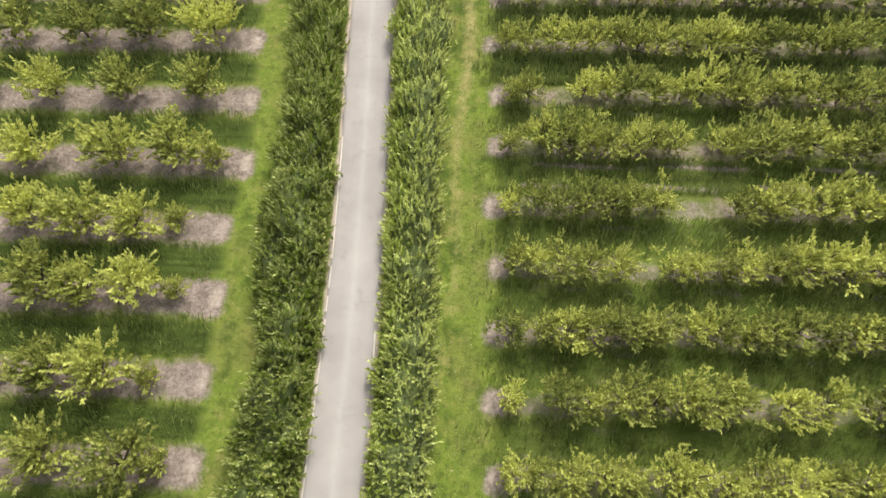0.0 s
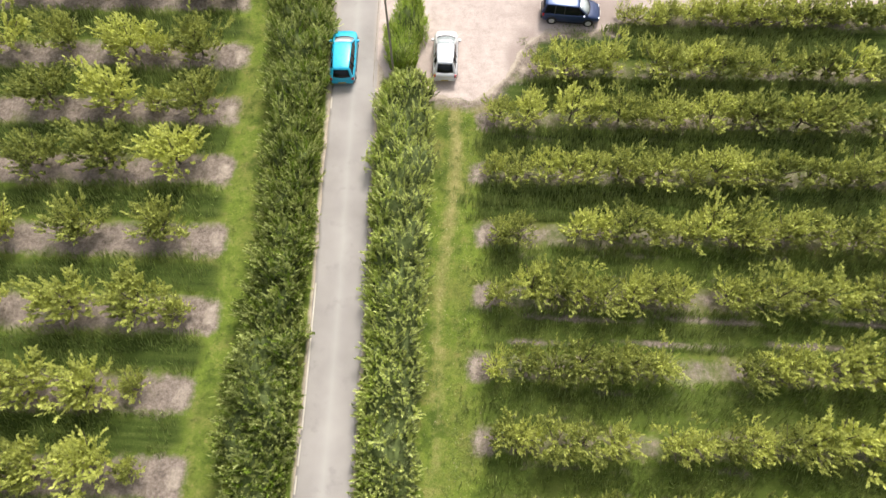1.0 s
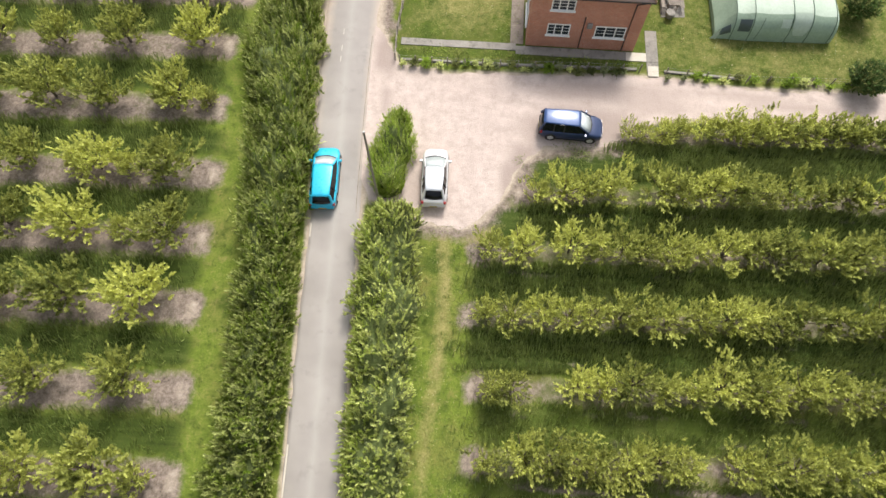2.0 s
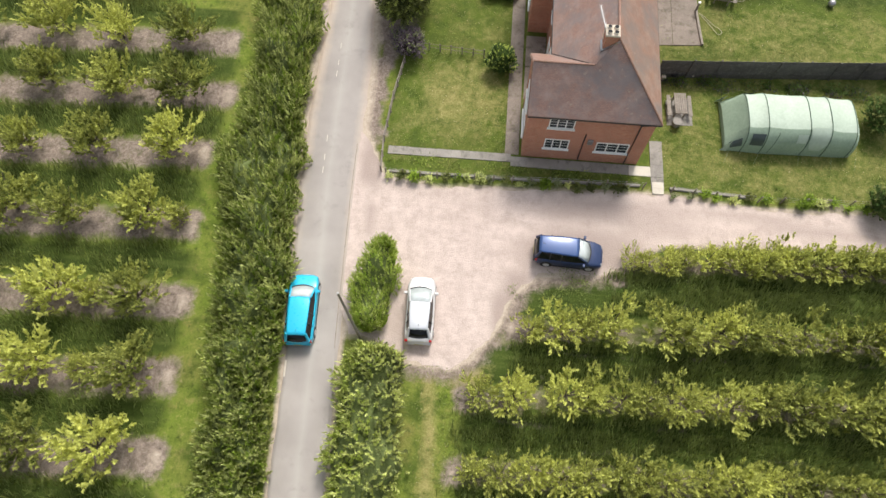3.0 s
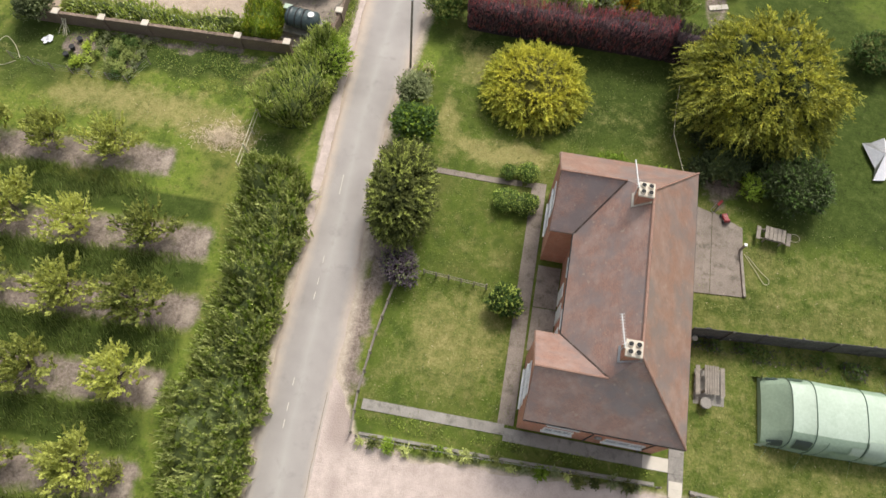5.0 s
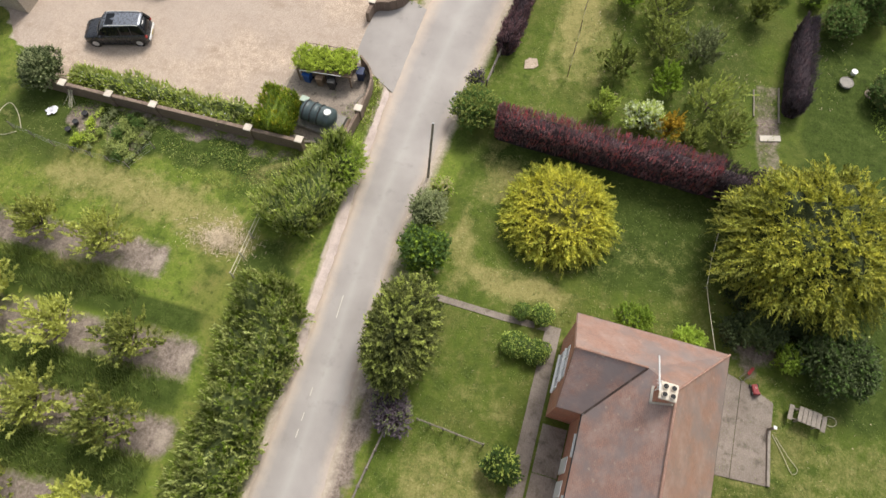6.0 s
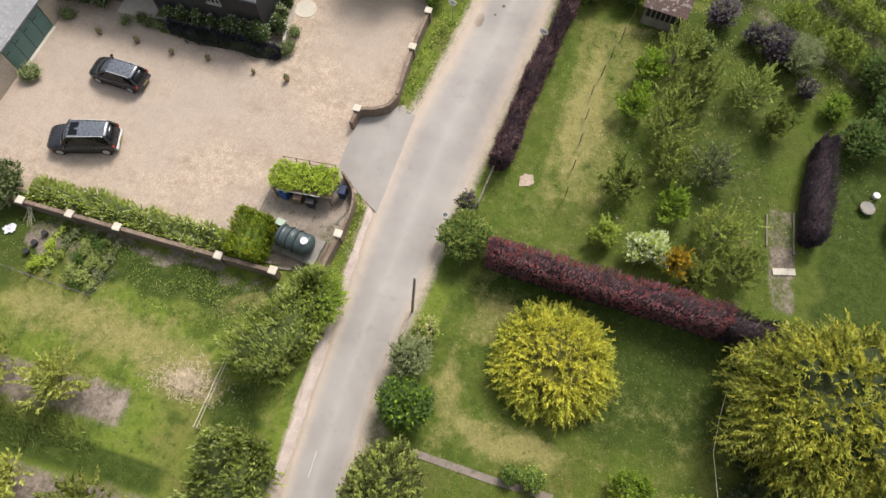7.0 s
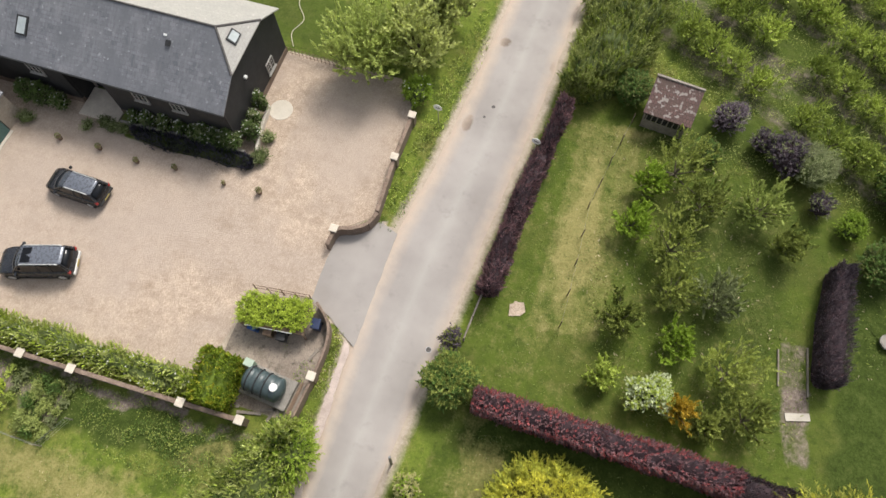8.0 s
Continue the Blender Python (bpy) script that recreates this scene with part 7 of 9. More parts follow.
GREEN_KINDS = [fruit_tree_meshes(230 + k, 2.3, 1.35, 100, 13, "fresh", 0.2, 0.09) for k in range(3)]
FAR_KINDS = [fruit_tree_meshes(200 + k, 2.35 + 0.1 * (k % 3), 1.25 + 0.07 * (k % 4), 70, 9, "apple", 0.23, 0.12) for k in range(9)]
rnd = random.Random(7)
rows = []
for y0, x0 in zip(RIGHT_STRIPS, RIGHT_ENDS):
    x = x0 + 1.6
    while x < 61:
        gap = (y0 == 18.8 and 13.3 < x < 16.5) or (y0 == 6.1 and 4.3 < x < 6.2) or (y0 == 36.2 and 4.6 < x < 5.8)
        if rnd.random() > 0.04 and not gap:
            s = rnd.uniform(0.9, 1.2) * (0.8 if x < x0 + 3 else 1.0) * (0.78 if y0 == 45.6 else 1.0)
            rows.append((rnd.randrange(9), x + rnd.uniform(-.25, .25), y0 + ROW_SLOPE * (x - x0) + rnd.uniform(-.25, .3) + 0.1, s, rnd.uniform(0, 360), "young fruit tree with yellow-green leaves in a close row", "orchard trees"))
        x += rnd.uniform(1.35, 1.85) if y0 != 45.6 else rnd.uniform(0.72, 0.98)
LEFT_TREES = {2: (-18.0, -22.6), 3: (-20.6, -23.8), 4: (-19.7, -22.9, -25.6), 5: (-20.9, -24.5, -28.0), 6: (-19.2, -23.5, -29.3), 7: (-18.9, -24.3, -29.4), 8: (-19.1, -23.9, -28.5), 9: (-18.6, -24.6), 10: (-19.4, -24.4),
              11: (-20.2, -25.3, -29.3), 12: (-19.7, -25.2, -30.1), 13: (-20.2, -24.9, -30.2), 14: (-21.2, -26.1, -30.9), 15: (-25.9, -30.4)}
LEFT_YOUNG = ((2, -16.3), (3, -17.9), (4, -17.5), (5, -18.4), (6, -16.8), (9, -21.6), (10, -25.9), (11, -21.2), (11, -18.1), (3, -27.0), (10, -22.2))
SPACED = "young fruit tree standing apart in a bare earth strip"
for i, (y0, x0) in enumerate(zip(LEFT_STRIPS, LEFT_ENDS)):
    xs_ = list(LEFT_TREES.get(i, (x0 - 3.5,)))
    while xs_[-1] > -58:
        xs_.append(xs_[-1] - rnd.uniform(3.9, 5.2))
    for x in xs_:
        rows.append((rnd.randrange(9), x, y0 + ROW_SLOPE * (x - x0) + rnd.uniform(0.1, 0.75), rnd.uniform(1.2, 1.45), rnd.uniform(0, 360), SPACED, "orchard trees"))
for i, x in LEFT_YOUNG:
    rows.append((rnd.randrange(9), x, LEFT_STRIPS[i] + ROW_SLOPE * (x - LEFT_ENDS[i]) + rnd.uniform(0.0, 0.5), rnd.uniform(0.6, 0.8), rnd.uniform(0, 360), "small sapling beside larger trees in bare earth", "orchard trees"))
for k in range(8):
    s0 = 0.4 + 4.2 * k + 2.1 - 2.5
    for j in range(14):
        q = j * 2.1 + rnd.uniform(-.4, .4)
        px, py = 5.8 + 0.51 * s0 + 0.86 * (q - 4), 111.5 + 0.86 * s0 - 0.51 * (q - 4)
        if px > 4 + max(0, (112 - py)) * 1.1 and py < 136 and px < 36 and rnd.random() > 0.08:
            rows.append((rnd.randrange(9), px, py, rnd.uniform(0.8, 1.05), rnd.uniform(0, 360), "young fruit tree in a slanting weedy row", "far orchard trees"))
rows = [q for q in rows if q[2] > -4]
rows.sort(key=lambda q: abs(q[1] + 4) + max(0, -q[2]) * 2 + max(0, q[2] - 100) * 0.5)
for k, x, y, s, rz, label, group in rows[:285]:
    fruit_tree(GREEN_KINDS[k % 3] if y > 100 else LEFT_KINDS[k % 6] if -32 < x < -12 else KINDS[k] if abs(x + 4) < 25 else FAR_KINDS[k], x, y, s, 180 * (k % 2) + (rz / 360 - 0.5) * 50 if label == SPACED else rz, label, group, 1.0 + 0.08 * (k % 5) if label == SPACED else 1.0)


def joined(items, name, label):
    """The trees past the first few hundred, as one body."""
    out = []
    for k, x, y, s, rz, *_ in items:
        me = FAR_KINDS[k][1]
        v = np.empty(len(me.vertices) * 3, np.float32)
        me.vertices.foreach_get("co", v)
        v = v.reshape(-1, 4, 3) * s
        if abs(x) > 27:
            c4 = v.mean(1, keepdims=True)
            v = (c4 + (v - c4) * 2.2)[::7]
        else:
            c4 = v.mean(1, keepdims=True)
            v = (c4 + (v - c4) * 1.4)[::2]
        v = v.reshape(-1, 3)
        c, n = math.cos(radians(rz)), math.sin(radians(rz))
        out.append(np.stack([x + c * v[:, 0] - n * v[:, 1], y + n * v[:, 0] + c * v[:, 1], v[:, 2]], 1))
    return tagged(part(name, quad_mesh(name, np.concatenate(out), MAT["apple"]), None), label, "orchard", kind="stuff")


joined(rows[285:], "orchard_beyond", "rows of young fruit trees farther off in the orchard")


# ---- long grass ----
def tall_grass():
    rng = np.random.default_rng(8)
    P = []
    for y0, x0 in zip(RIGHT_STRIPS[1:], RIGHT_ENDS[1:]):
        n = 5200 if y0 < 30 else 14000
        x = x0 + 0.6 + (27 - x0) * rng.uniform(0, 1, n) + rng.normal(0, 0.7, n)
        y = y0 + ROW_SLOPE * (x - x0) - 0.7 - rng.uniform(0, 2.7, n)
        off = np.abs(np.abs(y - y0 - ROW_SLOPE * (x - x0) + 2.13) - 0.66)
        keep = (off > 0.2) | (rng.uniform(0, 1, n) < (0.05 if y0 == 23.3 else 0.5))
        P.append(np.stack([x, y], 1)[keep])
    for y0, x0 in zip(LEFT_STRIPS[2:], LEFT_ENDS[2:]):
        n = 2900
        x = x0 - 0.3 - (34 + x0) * rng.uniform(0, 1, n) - np.abs(rng.normal(0, 0.9, n))
        y = y0 + ROW_SLOPE * (x - x0) - 1.0 - rng.uniform(0, 2.6, n)
        P.append(np.stack([x, y], 1))
    P = np.concatenate(P)
    k = np.array([noise.noise((a * 0.25, b * 0.9, 2)) + 0.5 * noise.noise((a, b * 2, 2)) for a, b in P]) > rng.uniform(-0.6, 0.3, len(P))
    P = P[k & ~((P[:, 1] > 36.5) & (P[:, 0] < 4) & (P[:, 0] > -8))]
    t = thing("long_grass", "dark green uncut grass between the orchard rows", "grass", kind="stuff")
    pick = rng.uniform(0, 1, len(P))
    for mt, lo, hi in (("blade", 0.0, 0.8), ("meadow", 0.8, 1.0)):
        q = P[(pick >= lo) & (pick < hi)]
        c = np.column_stack([q, rng.uniform(0.12, 0.3, len(q))])
        d = rng.normal(size=c.shape) * (0.12, 0.3, 0.2) + np.array([0, 0.35, 1.0])
        part("grass", quad_mesh("grass", leaf_quads(c, d, rng.normal(size=c.shape) + np.array([0, -0.8, 0.3]), 0.6, 0.06, rng), MAT[mt]), None, t)


tall_grass()


def ground_cover(label, spots, n, mats, seed, length=0.22, width=0.08, high=0.25):
    """Weeds and rough growth scattered in patches."""
    rng = np.random.default_rng(seed)
    t = thing("rough_growth", label, "weeds", kind="stuff")
    for mt, share in mats:
        P = []
        for cx, cy, rx, ry in spots:
            k = int(n * share * rx * ry)
            p = rng.uniform(-1, 1, (k, 2))
            p = p[(p ** 2).sum(1) < 1] * (rx, ry) + (cx, cy)
            z = np.array([noise.noise((a * 0.7, b * 0.7, seed + len(mt))) for a, b in p]) if len(p) else np.zeros(0)
            p, z = p[z > -0.05], z[z > -0.05]
            P.append(np.column_stack([p, rng.uniform(0.03, 1, len(p)) * high * (0.5 + z)]))
        P = np.concatenate(P)
        d = rng.normal(size=P.shape) * 0.7 + np.array([0, 0, 0.7])
        nn = rng.normal(size=P.shape) * 0.4 + np.array([0, 0, 1.0])
        part("growth", quad_mesh("growth", leaf_quads(P, d, nn, length, width, rng), MAT[mt]), None, t)
    return t


ground_cover("weedy green growth below the yard wall", [(-24, 75.0, 9, 1.3), (-20, 73.6, 5, 1.2), (-16.5, 75, 2, 1.5), (-31, 75.6, 4, 0.7), (-14, 79, 0.8, 2.5)], 420, [("lawn_tree", 0.4), ("dark_leaf", 0.8), ("meadow", 0.4)], 501, 0.13, 0.045)
ground_cover("lush weeds between the slanting orchard rows", [(10, 110, 9, 3), (18, 106, 6, 5), (14, 116, 12, 6), (6, 108, 4, 2), (24, 110, 8, 8), (9, 103.4, 6, 1.3)], 230, [("lawn_tree", 0.4), ("meadow", 0.5), ("hedge", 0.25), ("dark_leaf", 0.3)], 502, 0.15, 0.045, 0.4)
ground_cover("bright tall growth at the lawn edge", [(22.6, 92.0, 1.3, 3.4)], 150, [("fresh", 0.7), ("bright", 0.5)], 510, 0.22, 0.06, 0.5)
ground_cover("dark undergrowth beneath the conifer", [(16, 73.2, 3, 1.6), (20, 74, 2.2, 3.5), (13.6, 73, 1, 2.5)], 80, [("dark_leaf", 0.8), ("hedge", 0.3)], 503)
ground_cover("mossy weeds in the joint of the bin yard", [(-15.9, 81.5, 0.3, 0.8), (-15.3, 80.6, 0.35, 0.35)], 900, [("olive", 0.6), ("fresh", 0.3)], 511, 0.1, 0.04, 0.1)
ground_cover("long grass between the bin wall and the lane", [(-12.75, 80.0, 0.5, 3.4), (-12.9, 83.0, 0.4, 0.9)], 420, [("fresh", 0.5), ("meadow", 0.5), ("straw", 0.2)], 512, 0.2, 0.05, 0.3)
ground_cover("weedy verge between the yard wall and the lane", [(-12.2, 95, 0.75, 4), (-11.9, 99, 0.8, 4), (-11.5, 103, 0.9, 4), (-10.9, 107, 0.9, 4), (-12.9, 93.5, 0.5, 2.5)], 170, [("fresh", 0.6), ("dark_leaf", 0.3), ("meadow", 0.5)], 508, 0.2, 0.06, 0.35)
ground_cover("tufts of long grass along the lane verges", [(-11.5, 104, 0.8, 8), (-4.4, 90, 0.5, 14), (-12.75, 80.2, 0.35, 1.6), (-5.2, 86.8, 0.5, 1.6)], 20, [("blade", 0.9)], 504, 0.2, 0.05)
ground_cover("rough grass and seedlings on the back lawn", [(7, 93, 6, 9), (12, 88, 3.5, 4), (4, 102, 4, 2), (18, 95, 2, 5)], 60, [("blade", 0.7), ("lawn_tree", 0.35), ("straw", 0.12)], 505, 0.2, 0.05, 0.55)
ground_cover("thick dark uncut grass beside the parking place", [(9.0, 43.2, 5.5, 1.1), (14, 44.6, 8, 0.9), (6.6, 42.6, 1.2, 1.3)], 330, [("blade", 0.9), ("dark_leaf", 0.3)], 507, 0.17, 0.04, 0.25)
ground_cover("dark plants along the foot of the garden fence", [(20.5, 60.0, 7, 0.6), (26, 60.0, 5, 0.6), (15.5, 60.1, 2.2, 0.45)], 420, [("dark_leaf", 0.7), ("deep_leaf", 0.4), ("plum", 0.3)], 506, 0.2, 0.06, 0.75)


def lawn_tufts():
    """Short tufts and dead stalks that roughen the lawns."""
    rng = np.random.default_rng(61)
    t = thing("lawn_grass", "short green and straw-coloured tufts over the lawns", "grass", kind="stuff")
    plots = [(-4.8, 3.8, 51.8, 69.5), (13, 30, 51.6, 60), (14, 32, 62, 70), (-4, 13, 69.8, 80.5), (-3, 15, 83.5, 103), (-40, -17.5, 67.5, 75.5), (-16, -13.0, 66, 70), (0.2, 2.2, -5, 38), (-2.0, 1.2, -5, 38)]
    area = sum((b - a) * (d - c) for a, b, c, d in plots)
    for mt, total, length, width, seed in (("blade", 42000, 0.16, 0.035, 3), ("meadow", 9000, 0.14, 0.03, 9), ("straw", 4000, 0.14, 0.022, 15)):
        P = []
        for a, b, c, d in plots:
            n = int(total * (b - a) * (d - c) / area)
            p = rng.uniform(0, 1, (n, 2)) * (b - a, d - c) + (a, c)
            k = np.array([noise.noise((u * 0.5, v * 0.5, seed)) + 0.6 * noise.noise((u * 1.7, v * 1.7, seed)) for u, v in p]) > rng.uniform(-0.3, 0.4, n)
            P.append(p[k])
        P = np.concatenate(P)
        c = np.column_stack([P, np.full(len(P), 0.05)])
        d = rng.normal(size=c.shape) * 0.8 + np.array([0, 0, 0.35])
        part("tufts", quad_mesh("tufts", leaf_quads(c, d, rng.normal(size=c.shape) * 0.4 + np.array([0, 0, 1.0]), length, width, rng), MAT[mt]), None, t)


lawn_tufts()


def straw_heap(x, y, rx, ry, h, n, seed):
    """A low raked heap of cut straw."""
    rng = np.random.default_rng(seed)
    t = thing("straw_heap", "low heap of pale raked straw and cuttings", "straw heap", x, y, kind="stuff")
    q = np.minimum(np.abs(rng.normal(0, 0.62, n)), 1.6)
    a = rng.uniform(0, 2 * math.pi, n)
    k = 1 + 0.6 * np.array([noise.noise((math.cos(b) * 1.5, math.sin(b) * 1.5, seed)) for b in a])
    c = np.column_stack([rx * q * k * np.cos(a), ry * q * k * np.sin(a), 0.05 + h * np.clip(1 - q ** 2, 0, 1)])
    d = rng.normal(size=c.shape) * np.array([1, 1, 0.2])
    part("straw", quad_mesh("straw", leaf_quads(c, d, np.tile([0, 0, 1.0], (n, 1)) + rng.normal(size=c.shape) * 0.25, 0.36, 0.03, rng), MAT["straw"]), None, t)


straw_heap(-18.9, 68.9, 1.75, 1.1, 0.15, 1700, 71)
ground_cover("bright long grass between path and wire fence", [(-1.0, 51.95, 4.2, 0.42), (7.5, 51.9, 4.8, 0.4)], 300, [("fresh", 0.7), ("meadow", 0.5)], 509, 0.2, 0.045, 0.2)


# ---- walls, fences, poles ----
def wall_line(name, label, pts, h, t, caps=(), mat="brick_wall", curved=False):
    w = thing(name, label, "wall", kind="structure")
    line = smooth_line(pts, 0.35) if curved else pts
    for k, ((x0, y0), (x1, y1)) in enumerate(zip(line, line[1:])):
        L = math.hypot(x1 - x0, y1 - y0)
        m = pose(x0, y0, 0, 0, 0, math.degrees(math.atan2(y1 - y0, x1 - x0)))
        part("wall_section", uv_faces(boxed(0, L, -t / 2, t / 2, 0, h, m=m)), MAT[mat], w)
        part("coping", boxed(0.004, L - 0.004, -t / 2 - 0.015, t / 2 + 0.015, h + 0.002, h + 0.05 + 0.02 * math.sin(k * 2.3), bevel=0.02, m=m), MAT["old_coping" if mat == "brick_wall" else mat], w)
    for cx, cy in caps:
        p = part("pier", uv_faces(boxed(cx - 0.21, cx + 0.21, cy - 0.21, cy + 0.21, 0, h + 0.14)), MAT[mat], w, "square brick pier")
        part("cap_stone", boxed(cx - 0.27, cx + 0.27, cy - 0.27, cy + 0.27, h + 0.14, h + 0.24, bevel=0.03), MAT["stone"], p, "pale stone cap")
    return w


wall_line("yard_wall", "low brick wall with pale pier caps round the yard", [(-36.2, 76.4), (-30.5, 76.5), (-20.0, 76.7), (-16.3, 76.8)], 1.1, 0.24, [(-34.1, 76.42), (-30.5, 76.5), (-27.1, 76.57), (-20.0, 76.7), (-16.3, 76.8)])
wall_line("bin_wall", "curved low brick wall round the bin yard", [(-13.5, 77.7), (-13.35, 79.2), (-13.2, 80.8), (-13.2, 82.6), (-13.6, 83.8), (-14.7, 84.8)], 1.0, 0.14, [(-13.3, 80.4)], curved=True)
wall_line("gate_wall", "curved brick wall at the yard entrance", [(-15.5, 88.6), (-15.3, 89.8), (-14.3, 90.2), (-13.5, 90.8), (-13.15, 91.7)], 0.95, 0.24, [(-15.45, 89.75)], curved=True)
wall_line("lane_wall", "low brick boundary wall beside the lane", [(-13.2, 91.75), (-13.4, 95.9), (-13.3, 99.6)], 1.0, 0.24, [(-13.4, 95.9), (-13.3, 99.4)])
wall_line("border_wall", "low stone edging of the barn border", [(-33.0, 93.25), (-28.0, 93.5), (-23.6, 93.55)], 0.55, 0.16, mat="concrete")
wall_line("border_wall", "low stone edging round the barn's corner", [(-22.9, 93.9), (-23.3, 95.9), (-23.5, 97.6)], 0.5, 0.16, mat="concrete_pale")


def fence(name, label, pts, h, spacing, post=0.05, rails=(0.5, 0.9), mat="old_wood", rail=0.03, boards=0.0, wires=False):
    f = thing(name, label, "fence")
    rnd = random.Random(len(pts) * 13 + int(h * 10))
    line = []
    for (x0, y0), (x1, y1) in zip(pts, pts[1:]):
        n = max(1, round(math.hypot(x1 - x0, y1 - y0) / spacing))
        line += [(x0 + (x1 - x0) * k / n, y0 + (y1 - y0) * k / n) for k in range(n)]
    line.append(pts[-1])
    for x, y in line:
        part("post", boxed(-post, post, -post, post, -0.05, h * rnd.uniform(0.97, 1.06), bevel=0.008, m=pose(x, y, 0, rnd.uniform(-2, 2), rnd.uniform(-2, 2), 0)), MAT[mat], f)
    for (x0, y0), (x1, y1) in zip(line, line[1:]):
        L, a = math.hypot(x1 - x0, y1 - y0), math.degrees(math.atan2(y1 - y0, x1 - x0))
        if boards:
            n = round(L / 0.15)
            for k in range(n):
                part("board", boxed(k * L / n + 0.004, (k + 1) * L / n - 0.004, post * 0.2, post * 0.2 + 0.02 + 0.012 * (k % 2), -0.04, h * boards + rnd.uniform(-.02, .02), m=pose(x0, y0, 0, 0, 0, a)), MAT[mat], f)
        for z in rails:
            r = 0.006 if wires else rail
            part("wire" if wires else "rail", tubed([(x0, y0, h * z), (x1, y1, h * z * rnd.uniform(0.97, 1.03))], r, 4), MAT["metal" if wires else mat], f)
    return f


fence("panel_fence", "dark weathered close-boarded fence between two gardens", [(13.6, 60.45), (19.8, 60.85), (26, 61.3), (36, 62.1)], 1.95, 1.85, 0.055, (0.3, 0.85), "dark_fence", boards=0.97)
fence("rail_fence", "bleached wooden rail fence on the orchard edge", [(-17.0, 66.6), (-16.9, 71.0)], 1.1, 1.45, 0.04, (0.5, 0.95), "rope", 0.028)
fence("rail_fence", "old leaning roadside fence of grey wood", [(-5.35, 51.0), (-5.45, 53.4), (-5.2, 57.0), (-4.75, 60.2)], 0.85, 1.2, 0.045, (0.45, 0.9), "old_wood", 0.035)
fence("picket_fence", "low broken wooden fence across the front garden", [(-3.1, 61.5), (1.0, 61.2)], 0.8, 0.75, 0.04, (0.4, 0.85), "old_wood", 0.025)
fence("wire_fence", "low post and wire fence along the track", [(-5.0, 50.85), (-1.5, 50.8), (3.6, 50.95), (12.4, 51.25)], 0.85, 1.3, 0.04, (0.25, 0.6, 0.95), "old_wood", wires=True)
fence("wire_fence", "low post and wire fence beside the tent lawn", [(14.3, 51.15), (20, 50.85), (29, 51.2)], 0.8, 1.6, 0.04, (0.3, 0.6, 0.95), "old_wood", wires=True)
fence("rail_fence", "short wooden rail beside the lane", [(-5.35, 85.4), (-5.1, 88.3)], 0.9, 1.45, 0.05, (0.55, 0.95), "old_wood", 0.045)
fence("net_fence", "low netting fence round the vegetable plot", [(-36.5, 72.6), (-33, 72.1), (-27.2, 72.0), (-26.2, 73.9)], 0.9, 1.5, 0.03, (0.2, 0.5, 0.8, 1.0), "old_wood", wires=True)
fence("wire_fence", "sparse leaning posts across the rough lawn", [(0.1, 88.0), (0.1, 92.3), (0.0, 96.5), (0.7, 100.2), (1.5, 104.0)], 1.2, 2.2, 0.03, (0.85,), "brown_wood", wires=True)
fence("lattice_fence", "low dark lattice fence beside the barn", [(-24.1, 102.5), (-21.4, 102.4), (-19.5, 102.4)], 0.8, 0.3, 0.02, (0.25, 0.6, 0.95), "brown_wood", 0.018)
fence("trellis", "open wooden trellis behind the bin store", [(-18.9, 84.65), (-15.3, 85.05)], 1.15, 0.9, 0.03, (0.5, 0.97), "brown_wood", 0.025)
fence("log_edging", "timber edging behind the vegetable plot border", [(14.9, 71.5), (14.6, 77.0)], 0.5, 1.1, 0.06, (0.5,), "old_wood", 0.08)


def pole(name, label, x, y, h, r=0.11, lean=0.0):
    p = thing(name, label, "pole", x, y)
    part("shaft", tubed([(0, 0, -0.1), (lean * 0.5, 0, h * 0.5), (lean, 0, h)], [r, r * 0.9, r * 0.75], 10), MAT["old_wood"], p)
    part("cap", tubed([(lean, 0, h), (lean, 0, h + 0.04)], [r * 0.85, r * 0.6], 10), MAT["metal"], p, "grey metal cap")
    return p


pole("telegraph_pole", "weathered wooden telegraph pole in the hedge", -5.2, 39.3, 8.75, 0.085)
pole("telegraph_pole", "weathered wooden telegraph pole beside the bend", -7.27, 77.2, 6.8, 0.09, 0.5)


def road_sign(x, y, face):
    s = thing("road_sign", "round white road sign on a grey post", "road sign", x, y, 0, face, "road signs")
    part("post", tubed([(0, 0.04, -0.1), (0, 0.04, 2.15)], 0.035, 8), MAT["metal"], s, "grey steel post")
    d = part("disc", tubed([(0, 0, 1.9), (0, -0.025, 1.9)], 0.32, 24), MAT["white"], s, "white round plate")
    part("bar", boxed(-0.16, 0.16, -0.03, -0.026, 1.86, 1.94), MAT["trim"], d, "dark unreadable bars")


road_sign(-11.6, 100.0, -5)
road_sign(-4.5, 99.4, -5)


